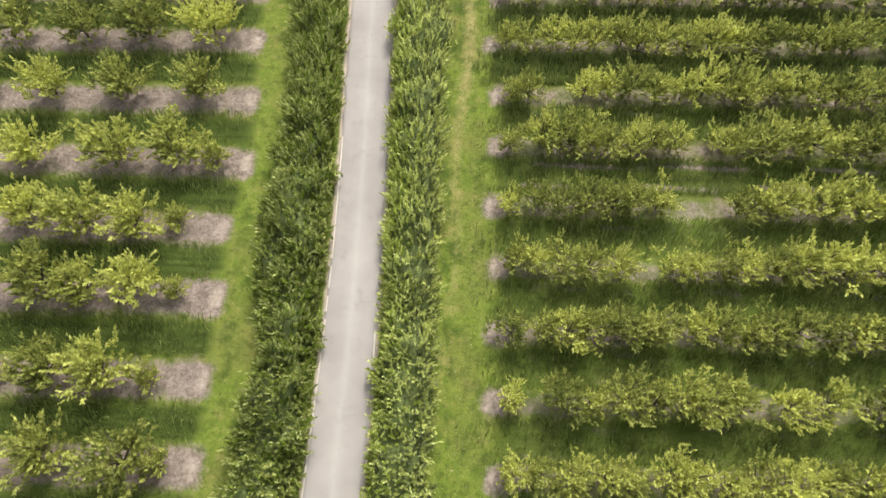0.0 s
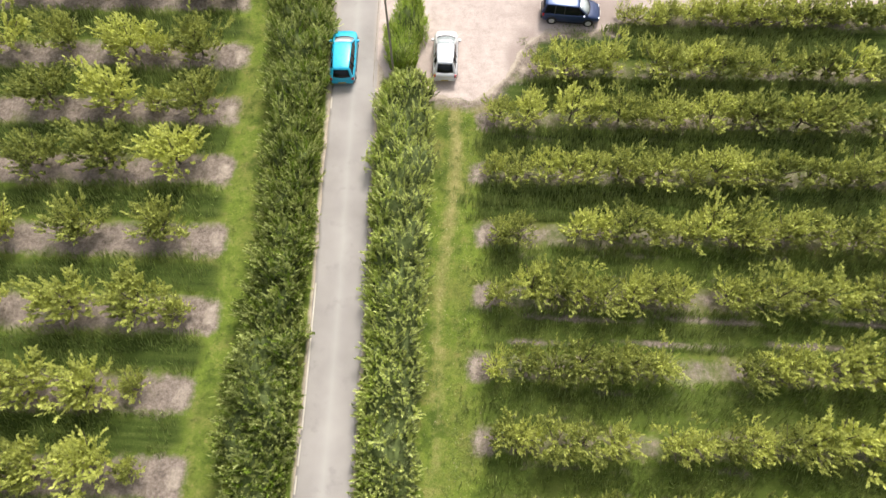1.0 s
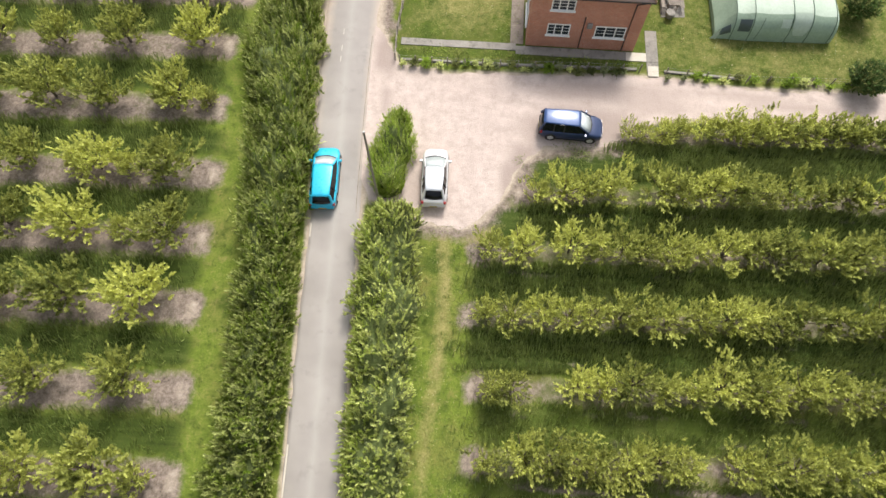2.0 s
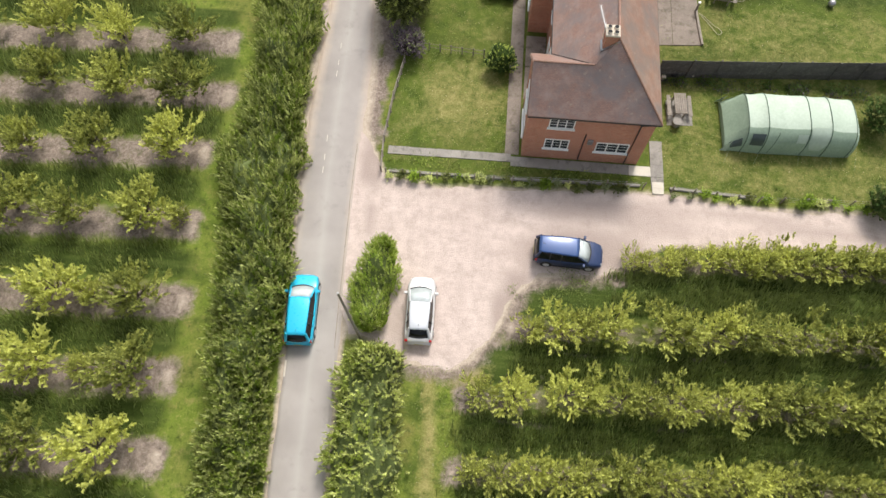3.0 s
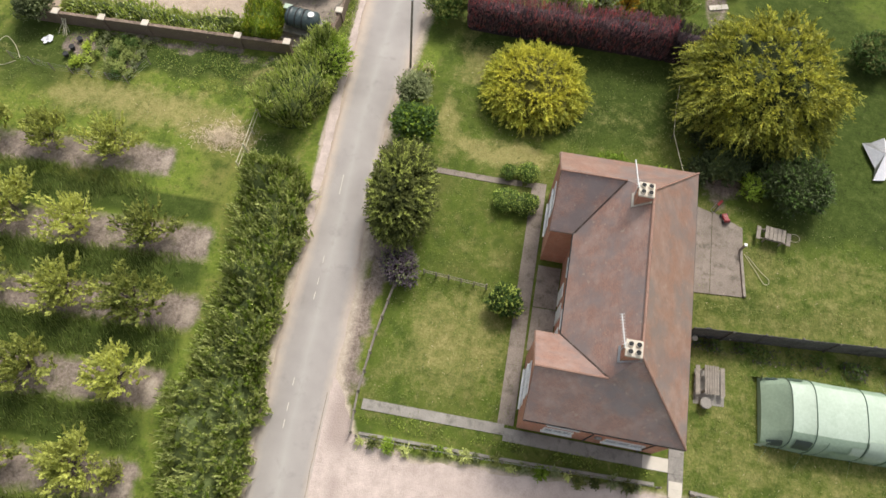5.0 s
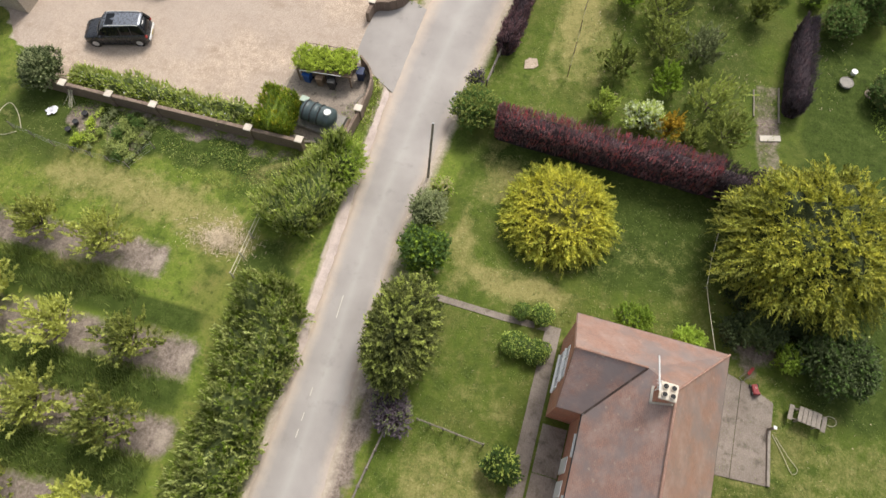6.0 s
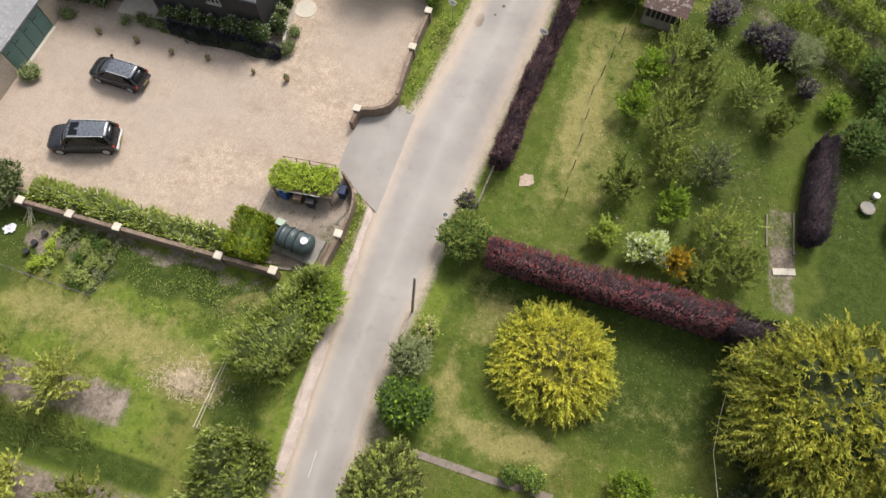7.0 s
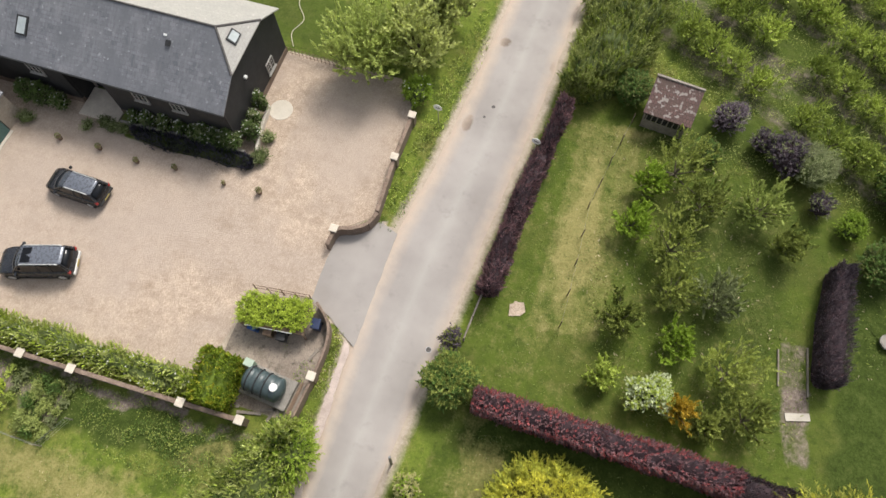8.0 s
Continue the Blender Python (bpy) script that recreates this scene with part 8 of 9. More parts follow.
# ---- tent ----
def build_tent():
    t = thing("tent", "large pale green tunnel tent pitched on the lawn", "tent", 22.4, 56.75, 0.02, 1.0)
    hoops = [(-4.45, 0.98, 0.5), (-3.35, 1.0, 2.05), (-2.1, 1.04, 2.2), (0.65, 1.02, 2.2), (2.05, 1.02, 2.2), (3.75, 1.0, 2.05), (4.05, 0.97, 1.7)]
    def ring(x, k, h, n=14):
        out = []
        for i in range(n + 1):
            a = math.pi * i / n
            c, s = math.cos(a), math.sin(a)
            out.append((x, 2.0 * k * math.copysign(abs(c) ** 0.6, c), h * s ** 0.72))
        return out
    for (x0, k0, h0), (x1, k1, h1) in zip(hoops, hoops[1:]):
        R = []
        for j in range(5):
            f = j / 4
            sag = 1 - 0.05 * math.sin(math.pi * f)
            R.append(ring(x0 + (x1 - x0) * f, k0 + (k1 - k0) * f, (h0 + (h1 - h0) * f) * sag))
        V, F, F2, F3 = [], [], [], []
        for r_ in R:
            V += r_
        n = len(R[0])
        for a in range(4):
            for b in range(n - 1):
                q = (a * n + b, a * n + b + 1, (a + 1) * n + b + 1, (a + 1) * n + b)
                (F2 if b < 4 else F3 if b > n - 7 else F).append(q)
        used = sorted({i for q in F for i in q})
        ix = {i: k for k, i in enumerate(used)}
        part("roof_panel", mesh_of("roof_panel", [V[i] for i in used], [[ix[i] for i in q] for q in F], MAT["tent" if x0 > -4 else "tent_dark"], True), None, t, "pale green flysheet panel")
        for FF in (F2, F3):
            used = sorted({i for q in FF for i in q})
            ix = {i: k for k, i in enumerate(used)}
            part("side_panel", mesh_of("side_panel", [V[i] for i in used], [[ix[i] for i in q] for q in FF], MAT["tent_dark"], True), None, t, "darker green side panel")
    for x, k, h in hoops[1:6]:
        part("hoop", tubed([(a, b * 1.005, c * 1.006 + 0.005) for a, b, c in ring(x, k, h)], 0.028, 5), MAT["tent_seam"], t, "dark seam over a tent pole")
    for x, k, h, s in ((hoops[0][0], hoops[0][1], hoops[0][2], -1), (hoops[-1][0], hoops[-1][1], hoops[-1][2], 1)):
        r_ = ring(x, k, h)
        part("end_panel", mesh_of("end_panel", r_, [tuple(range(len(r_)))], MAT["tent_dark"]), None, t, "green end panel")
    def patch(name, x0, x1, a0, a1, key, lab, skew=0.0, round_=0.0):
        """A sewn-on piece that follows the flysheet between two lengths and two angles."""
        V, F, nx, na = [], [], 6, 7
        for i in range(nx):
            for j in range(na):
                g = j / (na - 1)
                edge = round_ * max(0.0, g - 0.55) ** 2 * 4
                x = (x0 + edge) + (x1 - x0 - 2 * edge) * i / (nx - 1) + skew * g
                k = np.interp(x, [q[0] for q in hoops], [q[1] for q in hoops])
                hh = np.interp(x, [q[0] for q in hoops], [q[2] for q in hoops])
                a = radians(a0 + (a1 - a0) * g)
                c, s = math.cos(a), math.sin(a)
                V.append((x, 2.0 * k * math.copysign(abs(c) ** 0.6, c) * 1.012, hh * s ** 0.72 * 1.012 + 0.012))
        for i in range(nx - 1):
            for j in range(na - 1):
                F.append((i * na + j, i * na + j + 1, (i + 1) * na + j + 1, (i + 1) * na + j))
        part(name, mesh_of(name, V, F, MAT[key], True), None, t, lab)
    patch("window", -3.05, -2.2, 133, 163, "tent_window", "clear plastic tent window", 0.0)
    patch("window", -0.1, 0.55, 130, 152, "tent", "pale zipped window panel")
    patch("door_panel", -1.0, 0.6, 152, 176, "tent_dark", "green zipped door panel", 0.0)
    patch("door_flap", 0.72, 1.98, 112, 168, "tent", "pale rolled-down door flap", 0.0, 0.35)
    patch("window", -4.25, -3.6, 140, 166, "tent_window", "dark mesh porch window", 0.12)
    patch("window", -4.2, -3.7, 12, 36, "tent_window", "dark mesh porch window")
    patch("vent", -3.3, -2.5, 20, 40, "tent_seam", "dark vent panel")
    for x in (-1.35, 0.62):
        patch("seam", x - 0.02, x + 0.02, 128, 178, "tent_seam", "dark side seam", -0.25)
    for sy in (-1, 1):
        part("porch_wing", slab([[(-4.75, sy * 2.0, 0.04), (-4.3, sy * 2.05, 0.04), (-4.15, sy * 1.85, 1.05)]], 0.02), MAT["tent"], t, "pale triangular porch wing")
    for x in (-4.2, -2.2, 0.2, 2.4, 4.0):
        for sy in (-1, 1):
            part("guy_line", tubed([(x, sy * 1.9, 1.1), (x + (0.3 if x > 0 else -0.3), sy * 3.0, 0.02)], 0.005, 4), MAT["tent_dark"], t)
    part("porch_pole", tubed([(-4.3, 1.6, 0.0), (-4.75, 1.9, 1.5)], 0.02, 5), MAT["trim"], t)


build_tent()


# ---- garden things ----
def garden_table(x, y, rz, w, l, label, boards=6):
    t = thing("garden_table", label, "garden table", x, y, 0.05, rz)
    for k in range(boards):
        a = -w / 2 + w * k / boards
        part("slat", boxed(a + 0.015, a + w / boards - 0.015, -l / 2, l / 2, 0.69, 0.73), MAT["old_wood"], t)
    for sx in (-1, 1):
        for sy in (-1, 1):
            part("leg", boxed(sx * w * 0.4 - 0.04, sx * w * 0.4 + 0.04, sy * l * 0.4 - 0.04, sy * l * 0.4 + 0.04, 0, 0.69), MAT["old_wood"], t)
        part("bench_seat", boxed(sx * (w / 2 + 0.3) - 0.13, sx * (w / 2 + 0.3) + 0.13, -l / 2, l / 2, 0.42, 0.46), MAT["old_wood"], t)
    for sy in (-1, 1):
        part("crossbar", boxed(-w / 2 - 0.4, w / 2 + 0.4, sy * l * 0.36 - 0.03, sy * l * 0.36 + 0.03, 0.36, 0.42), MAT["old_wood"], t)
    return t


slabs("table_base", "square of grey paving under the table", [[(14.2, 56.4), (16.0, 56.5), (16.0, 58.7), (14.2, 58.5)]], 0.045, seed=12)
garden_table(15.0, 57.8, 2, 0.85, 1.7, "weathered wooden picnic table with benches")
garden_table(18.7, 68.0, -6, 1.3, 0.9, "grey wooden garden table on the lawn", 5)


def tub(name, label, cat, x, y, r, h, mat, inner="rubber"):
    t = thing(name, label, cat, x, y, 0.05)
    part("bowl", tubed([(0, 0, 0), (0, 0, h * 0.4), (0, 0, h), (0, 0, h + 0.01), (0, 0, h - 0.06)], [r * 0.7, r * 0.95, r, r * 0.88, r * 0.85], 16), MAT[mat], t)
    part("rim", tubed([(r * math.cos(a * math.pi / 8), r * math.sin(a * math.pi / 8), h) for a in range(17)], r * 0.06, 5), MAT[mat], t)
    part("filling", tubed([(0, 0, h - 0.07), (0, 0, h - 0.05)], r * 0.84, 16), MAT[inner], t)
    return t


tub("plant_tub", "round black plastic tub at the fence corner", "tub", 14.83, 60.75, 0.34, 0.4, "trim", "core")
tub("plant_tub", "small pale pot beside the dark fence", "tub", 14.05, 60.3, 0.17, 0.3, "concrete_pale", "core")
tub("plant_tub", "small pale pot at the foot of the fence", "tub", 16.2, 60.75, 0.14, 0.25, "concrete_pale", "core")
tub("fire_bowl", "round metal fire bowl beside the picnic table", "fire bowl", 14.8, 56.45, 0.33, 0.5, "concrete", "grimy")
t = thing("stone_pad", "flat pinkish stone pad beside the bird bath", "stone", 21.36, 92.6, 0.0)
part("slab", tubed([(0, 0, -0.05), (0, 0, 0.06), (0, 0, 0.065)], [0.42, 0.42, 0.38], 14), MAT["shingle"], t)
tub("garden_bowl", "small white bowl standing in the grass", "bowl", 20.0, 94.0, 0.22, 0.35, "white", "concrete")
tub("bird_bath", "shallow pale stone bird bath in the grass", "bird bath", 19.5, 92.9, 0.48, 0.3, "concrete", "concrete")
t = thing("hula_hoop", "pale plastic hoop lying on the lawn", "hoop", 20.2, 68.3, 0.06)
part("ring", tubed([(0.35 * math.cos(a * math.pi / 10), 0.28 * math.sin(a * math.pi / 10), 0.02) for a in range(21)], 0.018, 5), MAT["rope"], t)
t = thing("football", "dark round ball on a short stand in the lawn", "ball", 27.0, 68.2, 0.0)
bm = bmesh.new()
bmesh.ops.create_icosphere(bm, subdivisions=3, radius=0.28, matrix=Matrix.Translation((0, 0, 0.3)))
part("ball", bm, MAT["metal"], t, smooth=True)
t = thing("toy_tractor", "small red ride-on toy on the patio", "toy", 15.7, 68.9, 0.06, 20)
t.scale = (0.7, 0.7, 0.7)
part("body", boxed(-0.25, 0.25, -0.5, 0.4, 0.15, 0.4, bevel=0.06), MAT["red_plastic"], t)
part("seat", boxed(-0.2, 0.2, -0.5, -0.35, 0.4, 0.65, bevel=0.04), MAT["red_plastic"], t)
for sx in (-1, 1):
    for yy in (-0.35, 0.3):
        part("wheel", tubed([(sx * 0.24, yy, 0.16), (sx * 0.34, yy, 0.16)], 0.16, 12), MAT["trim"], t)
part("steering_wheel", tubed([(0, 0.1, 0.4), (0, 0.02, 0.6)], 0.02, 5), MAT["white"], t)
t = thing("toy_slide", "red and grey plastic slide at the patio edge", "toy", 15.1, 69.6, 0.06, -35)
t.scale = (0.7, 0.7, 0.6)
part("chute", slab([[(-0.12, 0, 0.8), (0.12, 0, 0.8), (0.12, 1.1, 0.05), (-0.12, 1.1, 0.05)]], 0.03), MAT["red_plastic"], t)
part("frame", tubed([(-0.2, 0, 0.8), (-0.2, -0.5, 0), (0.2, -0.5, 0), (0.2, 0, 0.8)], 0.03, 5), MAT["metal"], t)
t = thing("post_light", "pale square post at the patio corner", "post", 16.75, 66.8, 0.05)
part("post", boxed(-0.06, 0.06, -0.06, 0.06, 0, 0.9), MAT["old_wood"], t)
part("cap", boxed(-0.1, 0.1, -0.1, 0.1, 0.9, 0.98, bevel=0.02), MAT["white"], t)
t = thing("patio_kerb", "row of pale timber along the patio edge", "kerb")
part("sleeper", boxed(-0.09, 0.09, 0, 3.2, 0.0, 0.2, bevel=0.02, m=pose(17.05, 63.6, 0, 0, 0, 5)), MAT["old_wood"], t)
t = thing("garden_hose", "pale hose lying in a loop on the lawn", "hose")
part("hose", tubed([(x, y, 0.08) for x, y in smooth_line([(17.2, 66.5), (18.0, 65.6), (18.6, 65.0), (18.3, 64.7), (17.7, 65.6), (17.0, 66.6)], 0.12)], 0.016, 5), MAT["rope"], t)
t = thing("garden_hose", "pale yellow hose trailing over the barn lawn", "hose")
part("hose", tubed([(x, y, 0.06) for x, y in smooth_line([(-24.0, 103.2), (-24.6, 104.4), (-24.2, 105.8), (-25.2, 107.4), (-25.0, 110)], 0.15)], 0.03, 5), MAT["rope"], t)
t = thing("garden_hose", "pale hose looped beside the vegetable plot", "hose")
part("hose", tubed([(x, y, 0.06) for x, y in smooth_line([(-36.0, 72.7), (-36.9, 73.8), (-37.9, 74.4), (-38.2, 73.4), (-37.3, 71.9), (-36.2, 72.4)], 0.12)], 0.025, 5), MAT["rope"], t)
t = thing("clothes_line", "washing line strung between two thin poles", "washing line")
part("prop", tubed([(11.95, 74.5, 0), (11.75, 74.1, 1.2)], 0.035, 6), MAT["trim"], t, "dark leaning line prop")
part("pole", tubed([(12.6, 69.6, 0), (12.6, 69.6, 2.1)], 0.03, 6), MAT["metal"], t)
part("line", tubed([(11.75, 77.6, 1.9), (11.7, 76.0, 1.5), (11.75, 74.1, 1.2), (12.15, 72.0, 1.55), (12.6, 69.6, 2.05)], 0.018, 4), MAT["rope"], t)
t = thing("rotary_airer", "folded white cloth draped over a garden frame", "garden cloth", 25.9, 75.3, 0.0, 0)
part("post", tubed([(0, 0, 0), (0, 0, 1.1)], 0.03, 6), MAT["metal"], t)
part("cloth", faces_bm([[(0, 0, 0.95), (0.38, 1.69, 0.35), (1.07, -0.05, 0.3)], [(0, 0, 0.95), (1.07, -0.05, 0.3), (0.24, -1.68, 0.25)], [(0, 0, 0.95), (0.24, -1.68, 0.25), (-0.49, -1.77, 0.2)], [(0, 0, 0.95), (-1.12, 1.02, 0.3), (-0.35, -0.83, 0.25)]]), MAT["fabric"], t, "white cloth")
# the fold's shade is painted with a grey material
part("cloth_fold", faces_bm([[(0, 0, 0.95), (-0.35, -0.83, 0.25), (-0.49, -1.77, 0.2)], [(0, 0, 0.95), (0.38, 1.69, 0.35), (-0.4, 1.3, 0.1), (-1.12, 1.02, 0.3)]]), MAT["metal"], t, "grey fold with the cloth's shade painted in")
t = thing("stone_slab", "pale broken slab sunk in the lawn", "slab", -2.7, 88.4, 0.0, 20)
bm = bmesh.new()
prism(bm, ragged([(-0.6, -0.45), (0.1, -0.5), (0.5, -0.25), (0.45, 0.35), (-0.1, 0.5), (-0.5, 0.25)], 0.2, 0.12), -0.05, 0.06)
part("slab", bm, MAT["shingle"], t)
t = thing("football_goal", "small white metal goal frame beside the willow", "goal")
for p in (((-20.55, 104.85, 0), (-20.55, 104.85, 0.75), (-20.75, 105.75, 0.75)), ((-20.75, 105.75, 0), (-20.75, 105.75, 0.75), (-19.5, 106.0, 0.75), (-19.5, 106.0, 0))):
    part("frame_tube", tubed(p, 0.045, 6), MAT["white"], t)
t = thing("bed_edging", "old timber edging along the bare garden bed", "edging")
for a, b in (((13.25, 90.6), (13.5, 88.3)), ((14.95, 91.2), (15.25, 88.2))):
    for q in strip(a, b, 0.09, 1.2):
        part("board", prism(bmesh.new(), q, -0.05, 0.14), MAT["old_wood"], t)
t = thing("stone_disc", "round pale stone pad in the yard gravel", "stone", -22.7, 97.7, 0.0)
part("slab", tubed([(0, 0, -0.05), (0, 0, 0.07), (0, 0, 0.075)], [0.85, 0.85, 0.8], 20), MAT["concrete_pale"], t)
for a, b, s in ((-36.7, 90.9, 1.0), (-33.6, 91.0, 1.0), (-30.6, 90.8, 0.9), (-27.8, 91.1, 0.9), (-24.1, 91.0, 0.75), (-21.5, 91.1, 1.1)):
    p = thing("plant_pot", "small brown pot with a clipped plant on gravel", "plant pot", a, b, 0.04, group="yard pots")
    part("pot", tubed([(0, 0, 0), (0, 0, 0.3 * s), (0, 0, 0.31 * s), (0, 0, 0.25 * s)], [0.14 * s, 0.2 * s, 0.17 * s, 0.16 * s], 12), MAT["brown_wood"], p)
    bl = [(0, 0, 0.42 * s, 0.2 * s, 0.2 * s, 0.2 * s)]
    part("plant", quad_mesh("plant", blob_leaves(bl, 160, 0.1, 0.05, 3, floor=0.2), MAT["olive"]), None, p)


# ---- oil tank, bins ----
def oil_tank():
    t = thing("oil_tank", "ribbed dark green plastic oil tank on a concrete base", "oil tank", -15.8, 79.15, 0.05, -6)
    t.scale = (1.1, 1.1, 1.08)
    part("base", boxed(-1.45, 1.5, -0.85, 0.85, 0, 0.35, bevel=0.03), MAT["concrete"], t, "concrete block base")
    R = []
    for i in range(33):
        f = i / 32
        x = -1.2 + 2.4 * f
        k = min(1.0, (math.sin(math.pi * min(max(f, 0.0), 1.0)) * 3.2) ** 0.4 if 0 < f < 1 else 0.35) * (0.93 if i % 8 in (0,) and 0 < i < 32 else 1.0)
        R.append([(x, 0.68 * k * math.cos(a * math.pi / 10), 0.36 + 0.62 + 0.62 * k * math.sin(a * math.pi / 10)) for a in range(20)])
    part("shell", loft(bmesh.new(), R), MAT["tank"], t, smooth=True)
    for x in (-0.8, -0.3, 0.2):
        part("rib", tubed([(x, 0.7 * math.cos(a * math.pi / 12), 0.98 + 0.63 * math.sin(a * math.pi / 12)) for a in range(13)], 0.04, 5), MAT["trim"], t)
    part("filler_cap", tubed([(0.75, 0, 1.55), (0.75, 0, 1.66), (0.75, 0, 1.67)], [0.22, 0.22, 0.15], 16), MAT["white"], t, "white round filler cap")
    part("gauge", tubed([(0.2, 0.1, 1.58), (0.2, 0.1, 1.7)], 0.06, 8), MAT["trim"], t)


oil_tank()
t = thing("bin_store", "timber bin store with a bright green planted roof", "bin store", -16.7, 83.35, 0.05, 6)
part("roof_tray", boxed(-2.0, 2.0, -1.05, 0.75, 1.15, 1.27, bevel=0.02), MAT["brown_wood"], t)
part("front_rail", tubed([(-1.75, -1.02, 0.9), (-1.7, -1.08, 1.32), (1.3, -1.08, 1.32)], 0.035, 5), MAT["aluminium"], t, "pale metal front rail")
for sx in (-1.9, 0, 1.9):
    for yy in (-0.98, 0.7):
        part("post", boxed(sx - 0.05, sx + 0.05, yy - 0.05, yy + 0.05, 0, 1.15), MAT["brown_wood"], t)
part("back_panel", boxed(-1.95, 1.95, 0.68, 0.72, 0.05, 1.15), MAT["brown_wood"], t)
bl = [(-1.95 + 0.42 * k, -0.05 + 0.12 * math.sin(k * 2.1) + 0.02 * k, 1.35, 0.46, 0.98, 0.36) for k in range(10)]
part("planting", quad_mesh("planting", blob_shoots(bl, 230, 0.16, 0.05, 6, 0.9), MAT["lime"]), None, t, "bright green trailing plants")
part("planting_bed", blob_core(bl, 0.85, MAT["core"], "planting_bed"), None, t)
for a, b, m, lab in ((-17.9, 82.3, "blue_plastic", "blue wheeled bin"), (-16.9, 82.25, "brown_wood", "brown wheeled bin"), (-16.0, 82.2, "trim", "black wheeled bin"), (-14.25, 83.5, "navy_plastic", "dark navy wheeled bin")):
    w = thing("wheelie_bin", lab + " standing on concrete", "bin", a, b, 0.06, rnd.uniform(-15, 15), "wheeled bins")
    bm = bmesh.new()
    loft(bm, [[(k * 0.25, -k * 0.3, z), (k * 0.25, k * 0.3, z), (-k * 0.25, k * 0.3, z), (-k * 0.25, -k * 0.3, z)] for k, z in ((0.8, 0.06), (1.0, 0.92))])
    part("body", bm, MAT[m], w)
    part("lid", boxed(-0.28, 0.28, -0.34, 0.33, 0.925, 0.99, bevel=0.02), MAT[m], w)
    for sx in (-0.22, 0.22):
        part("wheel", tubed([(sx - 0.03, 0.28, 0.09), (sx + 0.03, 0.28, 0.09)], 0.09, 10), MAT["rubber"], w)
t = thing("meter_cabinet", "pale green meter cabinet behind the oil tank", "cabinet", -17.15, 80.05, 0.05, -6)
part("body", boxed(-0.26, 0.26, -0.2, 0.2, 0, 1.1, bevel=0.02), MAT["tent_dark"], t)
part("lid", boxed(-0.3, 0.3, -0.24, 0.24, 1.1, 1.16, bevel=0.02), MAT["tent"], t, "pale green sloping lid")
part("hinge", boxed(-0.2, 0.2, -0.225, -0.202, 0.3, 0.36), MAT["metal"], t)
for k in range(6):
    w = thing("timber", "long brown plank lying beside the oil tank", "timber", -14.2 + 0.13 * k + (0.03 if k % 2 else 0), 78.75 + 0.12 * (k % 3), 0.06, 84 + (k * 37) % 5 - 2, "old planks")
    part("plank", boxed(-1.05, 1.05, -0.055, 0.055, 0, 0.05 + 0.03 * (k % 2), bevel=0.008), MAT["brown_wood" if k % 3 else "old_wood"], w)
for a, b, r, l in ((-17.6, 77.5, 8, 1.2), (-17.5, 77.9, 4, 1.0), (-16.3, 77.4, 12, 1.5), (-14.9, 78.0, 75, 1.6), (-14.5, 78.4, 80, 1.3), (-15.2, 77.9, 20, 1.1), (-13.9, 81.8, 70, 0.9)):
    w = thing("timber", "rough old plank lying on concrete", "timber", a, b, 0.06, r, "old planks")
    part("plank", boxed(-l / 2, l / 2, -0.09, 0.09, 0, 0.06, bevel=0.01), MAT["old_wood"], w)


# ---- shed ----
def build_shed():
    s = thing("shed", "old grey timber shed with a lichened pantile roof", "shed", 3.65, 104.95, 0, -6)
    w, d = 1.45, 1.15
    for x0, x1, y0, y1 in ((-w, w, d - 0.06, d), (-w, -w + 0.06, -d, d - 0.07), (w - 0.06, w, -d, d - 0.07)):
        part("wall", boxed(x0, x1, y0, y1, 0, 1.95), MAT["old_wood"], s, "grey boarded wall")
    part("wall", boxed(-w + 0.07, w - 0.07, -d, -d + 0.06, 0, 0.85), MAT["old_wood"], s, "grey boarded front")
    # solid black sheet in place of a shaded open front
    part("opening", boxed(-w + 0.07, w - 0.07, -d + 0.08, -d + 0.1, 0.85, 1.85), MAT["rubber"], s, "black panel standing for shade behind the slats")
    for k in range(8):
        x = -w + 0.15 + k * (2 * w - 0.3) / 7
        part("slat", boxed(x - 0.04, x + 0.04, -d - 0.03, -d + 0.04, 0.85, 1.9), MAT["old_wood"], s)
    part("roof", slab([[(-w - 0.2, -d - 0.25, 1.95), (w + 0.2, -d - 0.25, 1.95), (w + 0.2, d + 0.1, 2.75), (-w - 0.2, d + 0.1, 2.75)]], 0.09), MAT["old_pantile"], s, "brown tiles spotted with pale lichen")
    part("ridge_board", boxed(-w - 0.22, w + 0.22, d + 0.02, d + 0.2, 2.72, 2.84, bevel=0.02), MAT["old_wood"], s, "pale timber ridge")


build_shed()

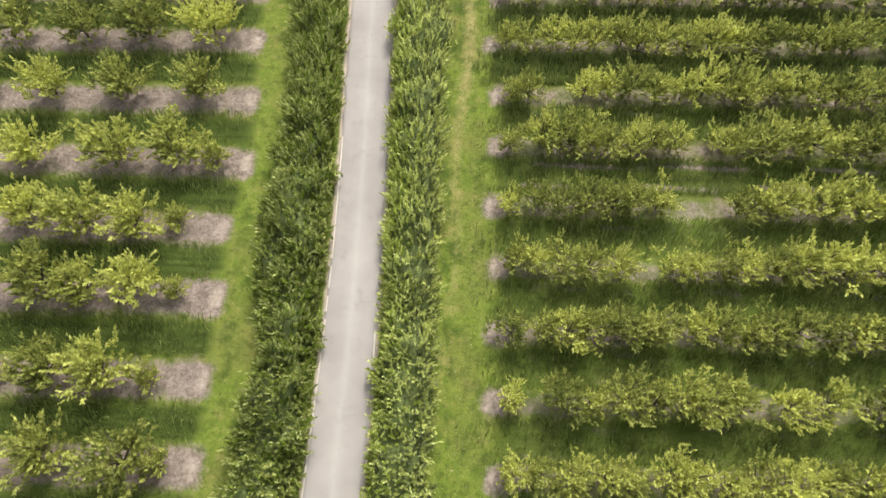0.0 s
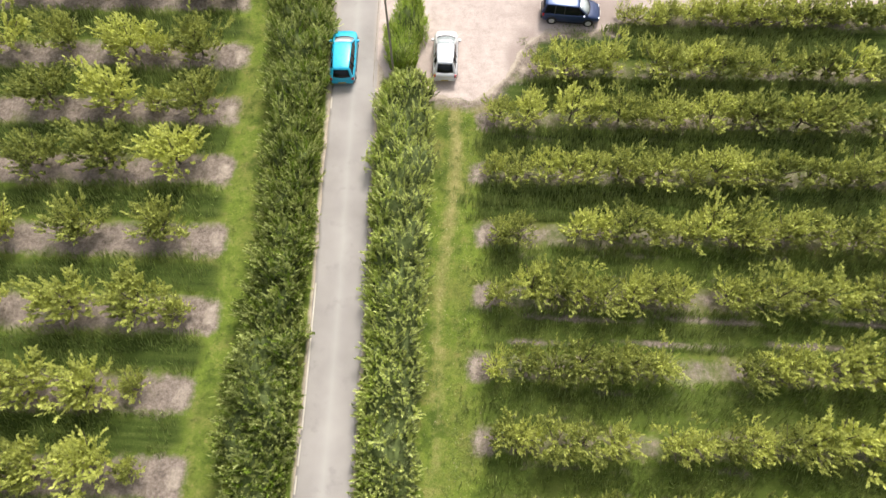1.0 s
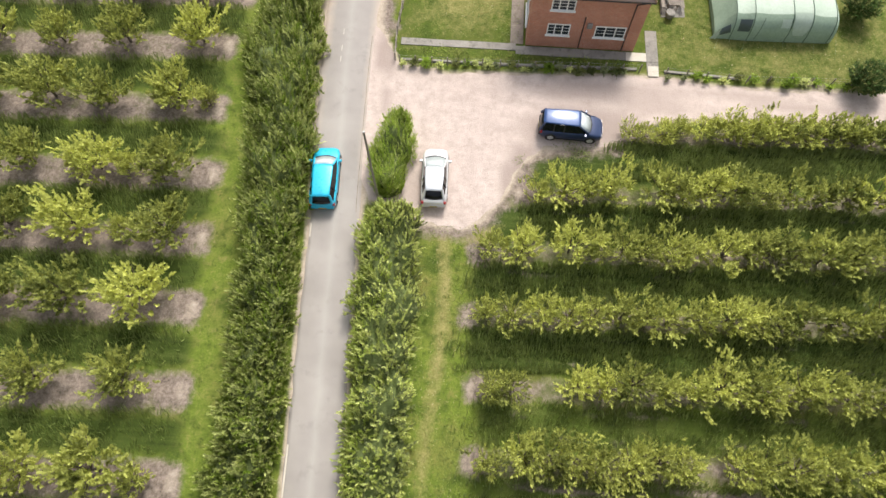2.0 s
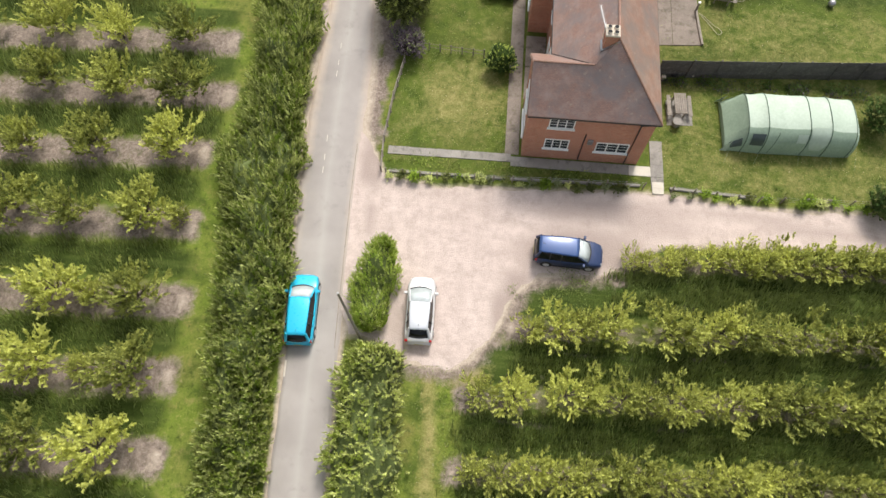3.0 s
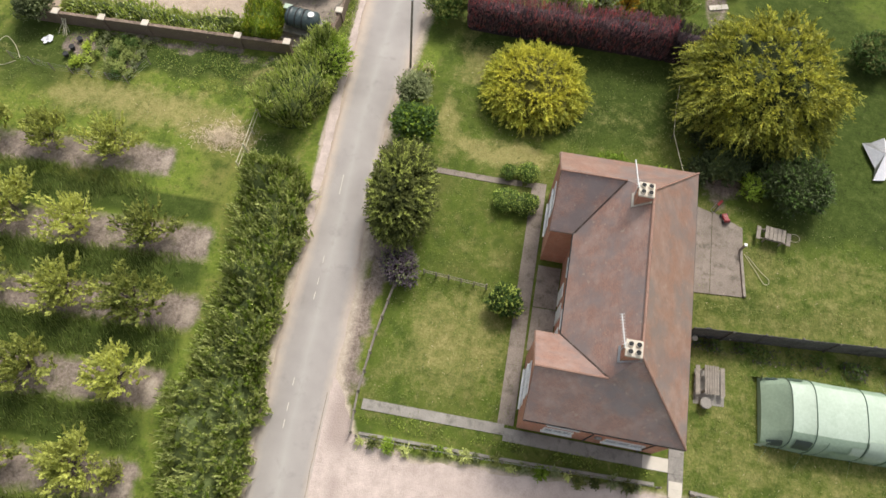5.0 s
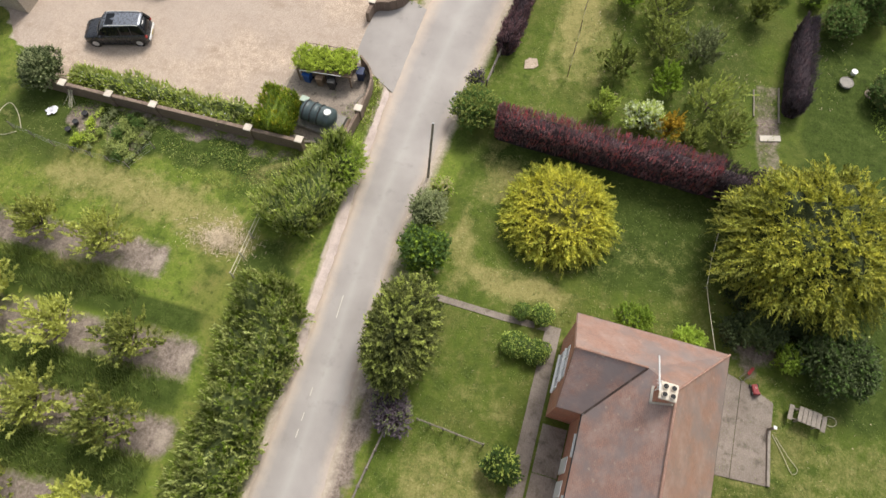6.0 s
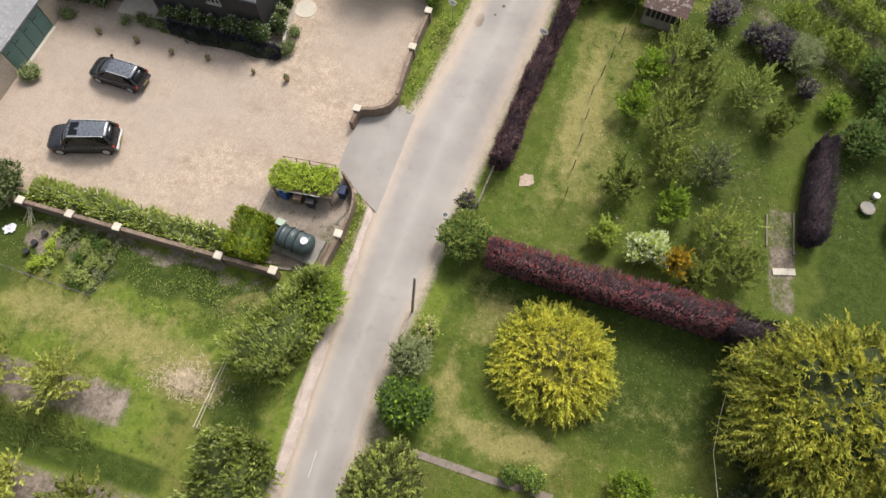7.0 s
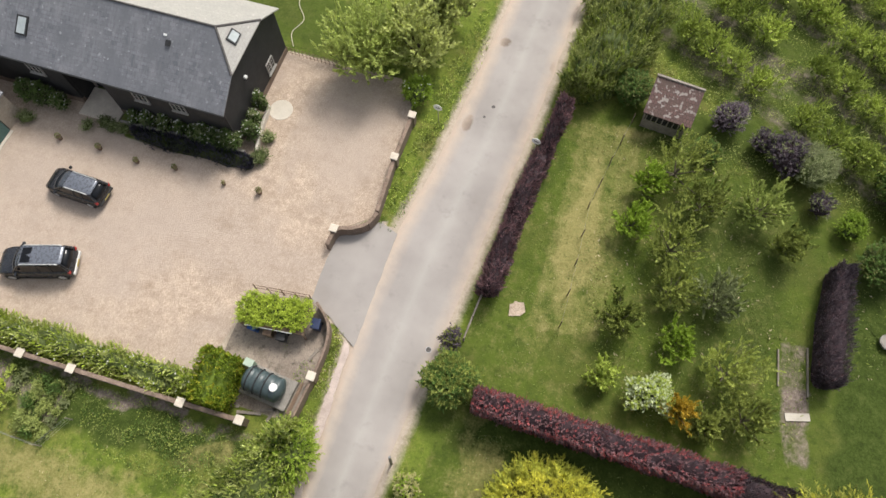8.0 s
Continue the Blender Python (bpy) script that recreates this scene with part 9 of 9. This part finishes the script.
# ---- vegetable plot ----
k = 0
for xa, xb, n, size, mts in ((-31.0, -31.6, 7, 0.42, ("fresh", "lime", "meadow")), (-30.2, -30.6, 6, 0.34, ("grey_leaf", "fresh")), (-28.9, -29.0, 9, 0.55, ("meadow", "lawn_tree", "dark_leaf")), (-27.9, -28.2, 9, 0.52, ("dark_leaf", "meadow")), (-27.0, -27.3, 7, 0.4, ("grey_leaf", "meadow"))):
    for i in range(n):
        f = (i + rnd.uniform(-.3, .3)) / (n - 1)
        s_ = size * rnd.uniform(0.45, 0.9)
        shrub("vegetable_plant", "leafy green vegetable in the garden plot", "vegetable", xa + (xb - xa) * f + rnd.uniform(-.15, .15), 75.6 - 3.0 * f, [(0, 0, s_ * 0.7, s_, s_, s_ * 0.8), (s_ * rnd.uniform(-.5, .5), s_ * 0.5, s_ * 0.9, s_ * 0.6, s_ * 0.6, s_ * 0.6)], rnd.choice(mts), per_m2=190, length=0.13, width=0.045, seed=300 + k, group="vegetables", shrink=0.7, lift=0.6)
        k += 1
t = thing("garden_sheet", "crumpled white plastic sheet beside the plot", "sheet", -34.6, 74.6, 0.05, 30)
bm = bmesh.new()
bmesh.ops.create_grid(bm, x_segments=10, y_segments=6, size=0.36)
for v in bm.verts:
    v.co.z = 0.12 + 0.14 * noise.noise(v.co * 3)
    v.co.x *= 1.3
    v.co.xy *= 0.8 + 0.35 * noise.noise(v.co * 5)
part("sheet", bm, MAT["fabric"], t)
t = thing("twig_pile", "pile of pale cut sticks against the wall", "sticks", -33.7, 75.9, 0.03)
for i in range(9):
    part("stick", tubed([(rnd.uniform(-.5, .5), -0.5 + rnd.uniform(-.2, .2), 0.02), (rnd.uniform(-.2, .2), 0.4, 0.7)], 0.018, 4), MAT["rope"], t)
for a, b in ((-32.4, 74.2), (-32.1, 75.0), (-32.6, 73.5)):
    tub("garden_tub", "small black plastic tub on bare earth", "tub", a, b, 0.2, 0.3, "trim", "core")

t = thing("fence_kerb", "pale concrete edging under the wire fence", "kerb", kind="structure")
for a, b in [((-4.9, 51.05), (3.6, 51.15)), ((3.6, 51.15), (12.2, 51.4)), ((14.2, 51.35), (19.6, 51.1))]:
    for q in strip(a, b, 0.17, 2.2):
        bm = bmesh.new()
        prism(bm, q, -0.05, 0.16)
        part("kerb_stone", bm, MAT["concrete"], t)
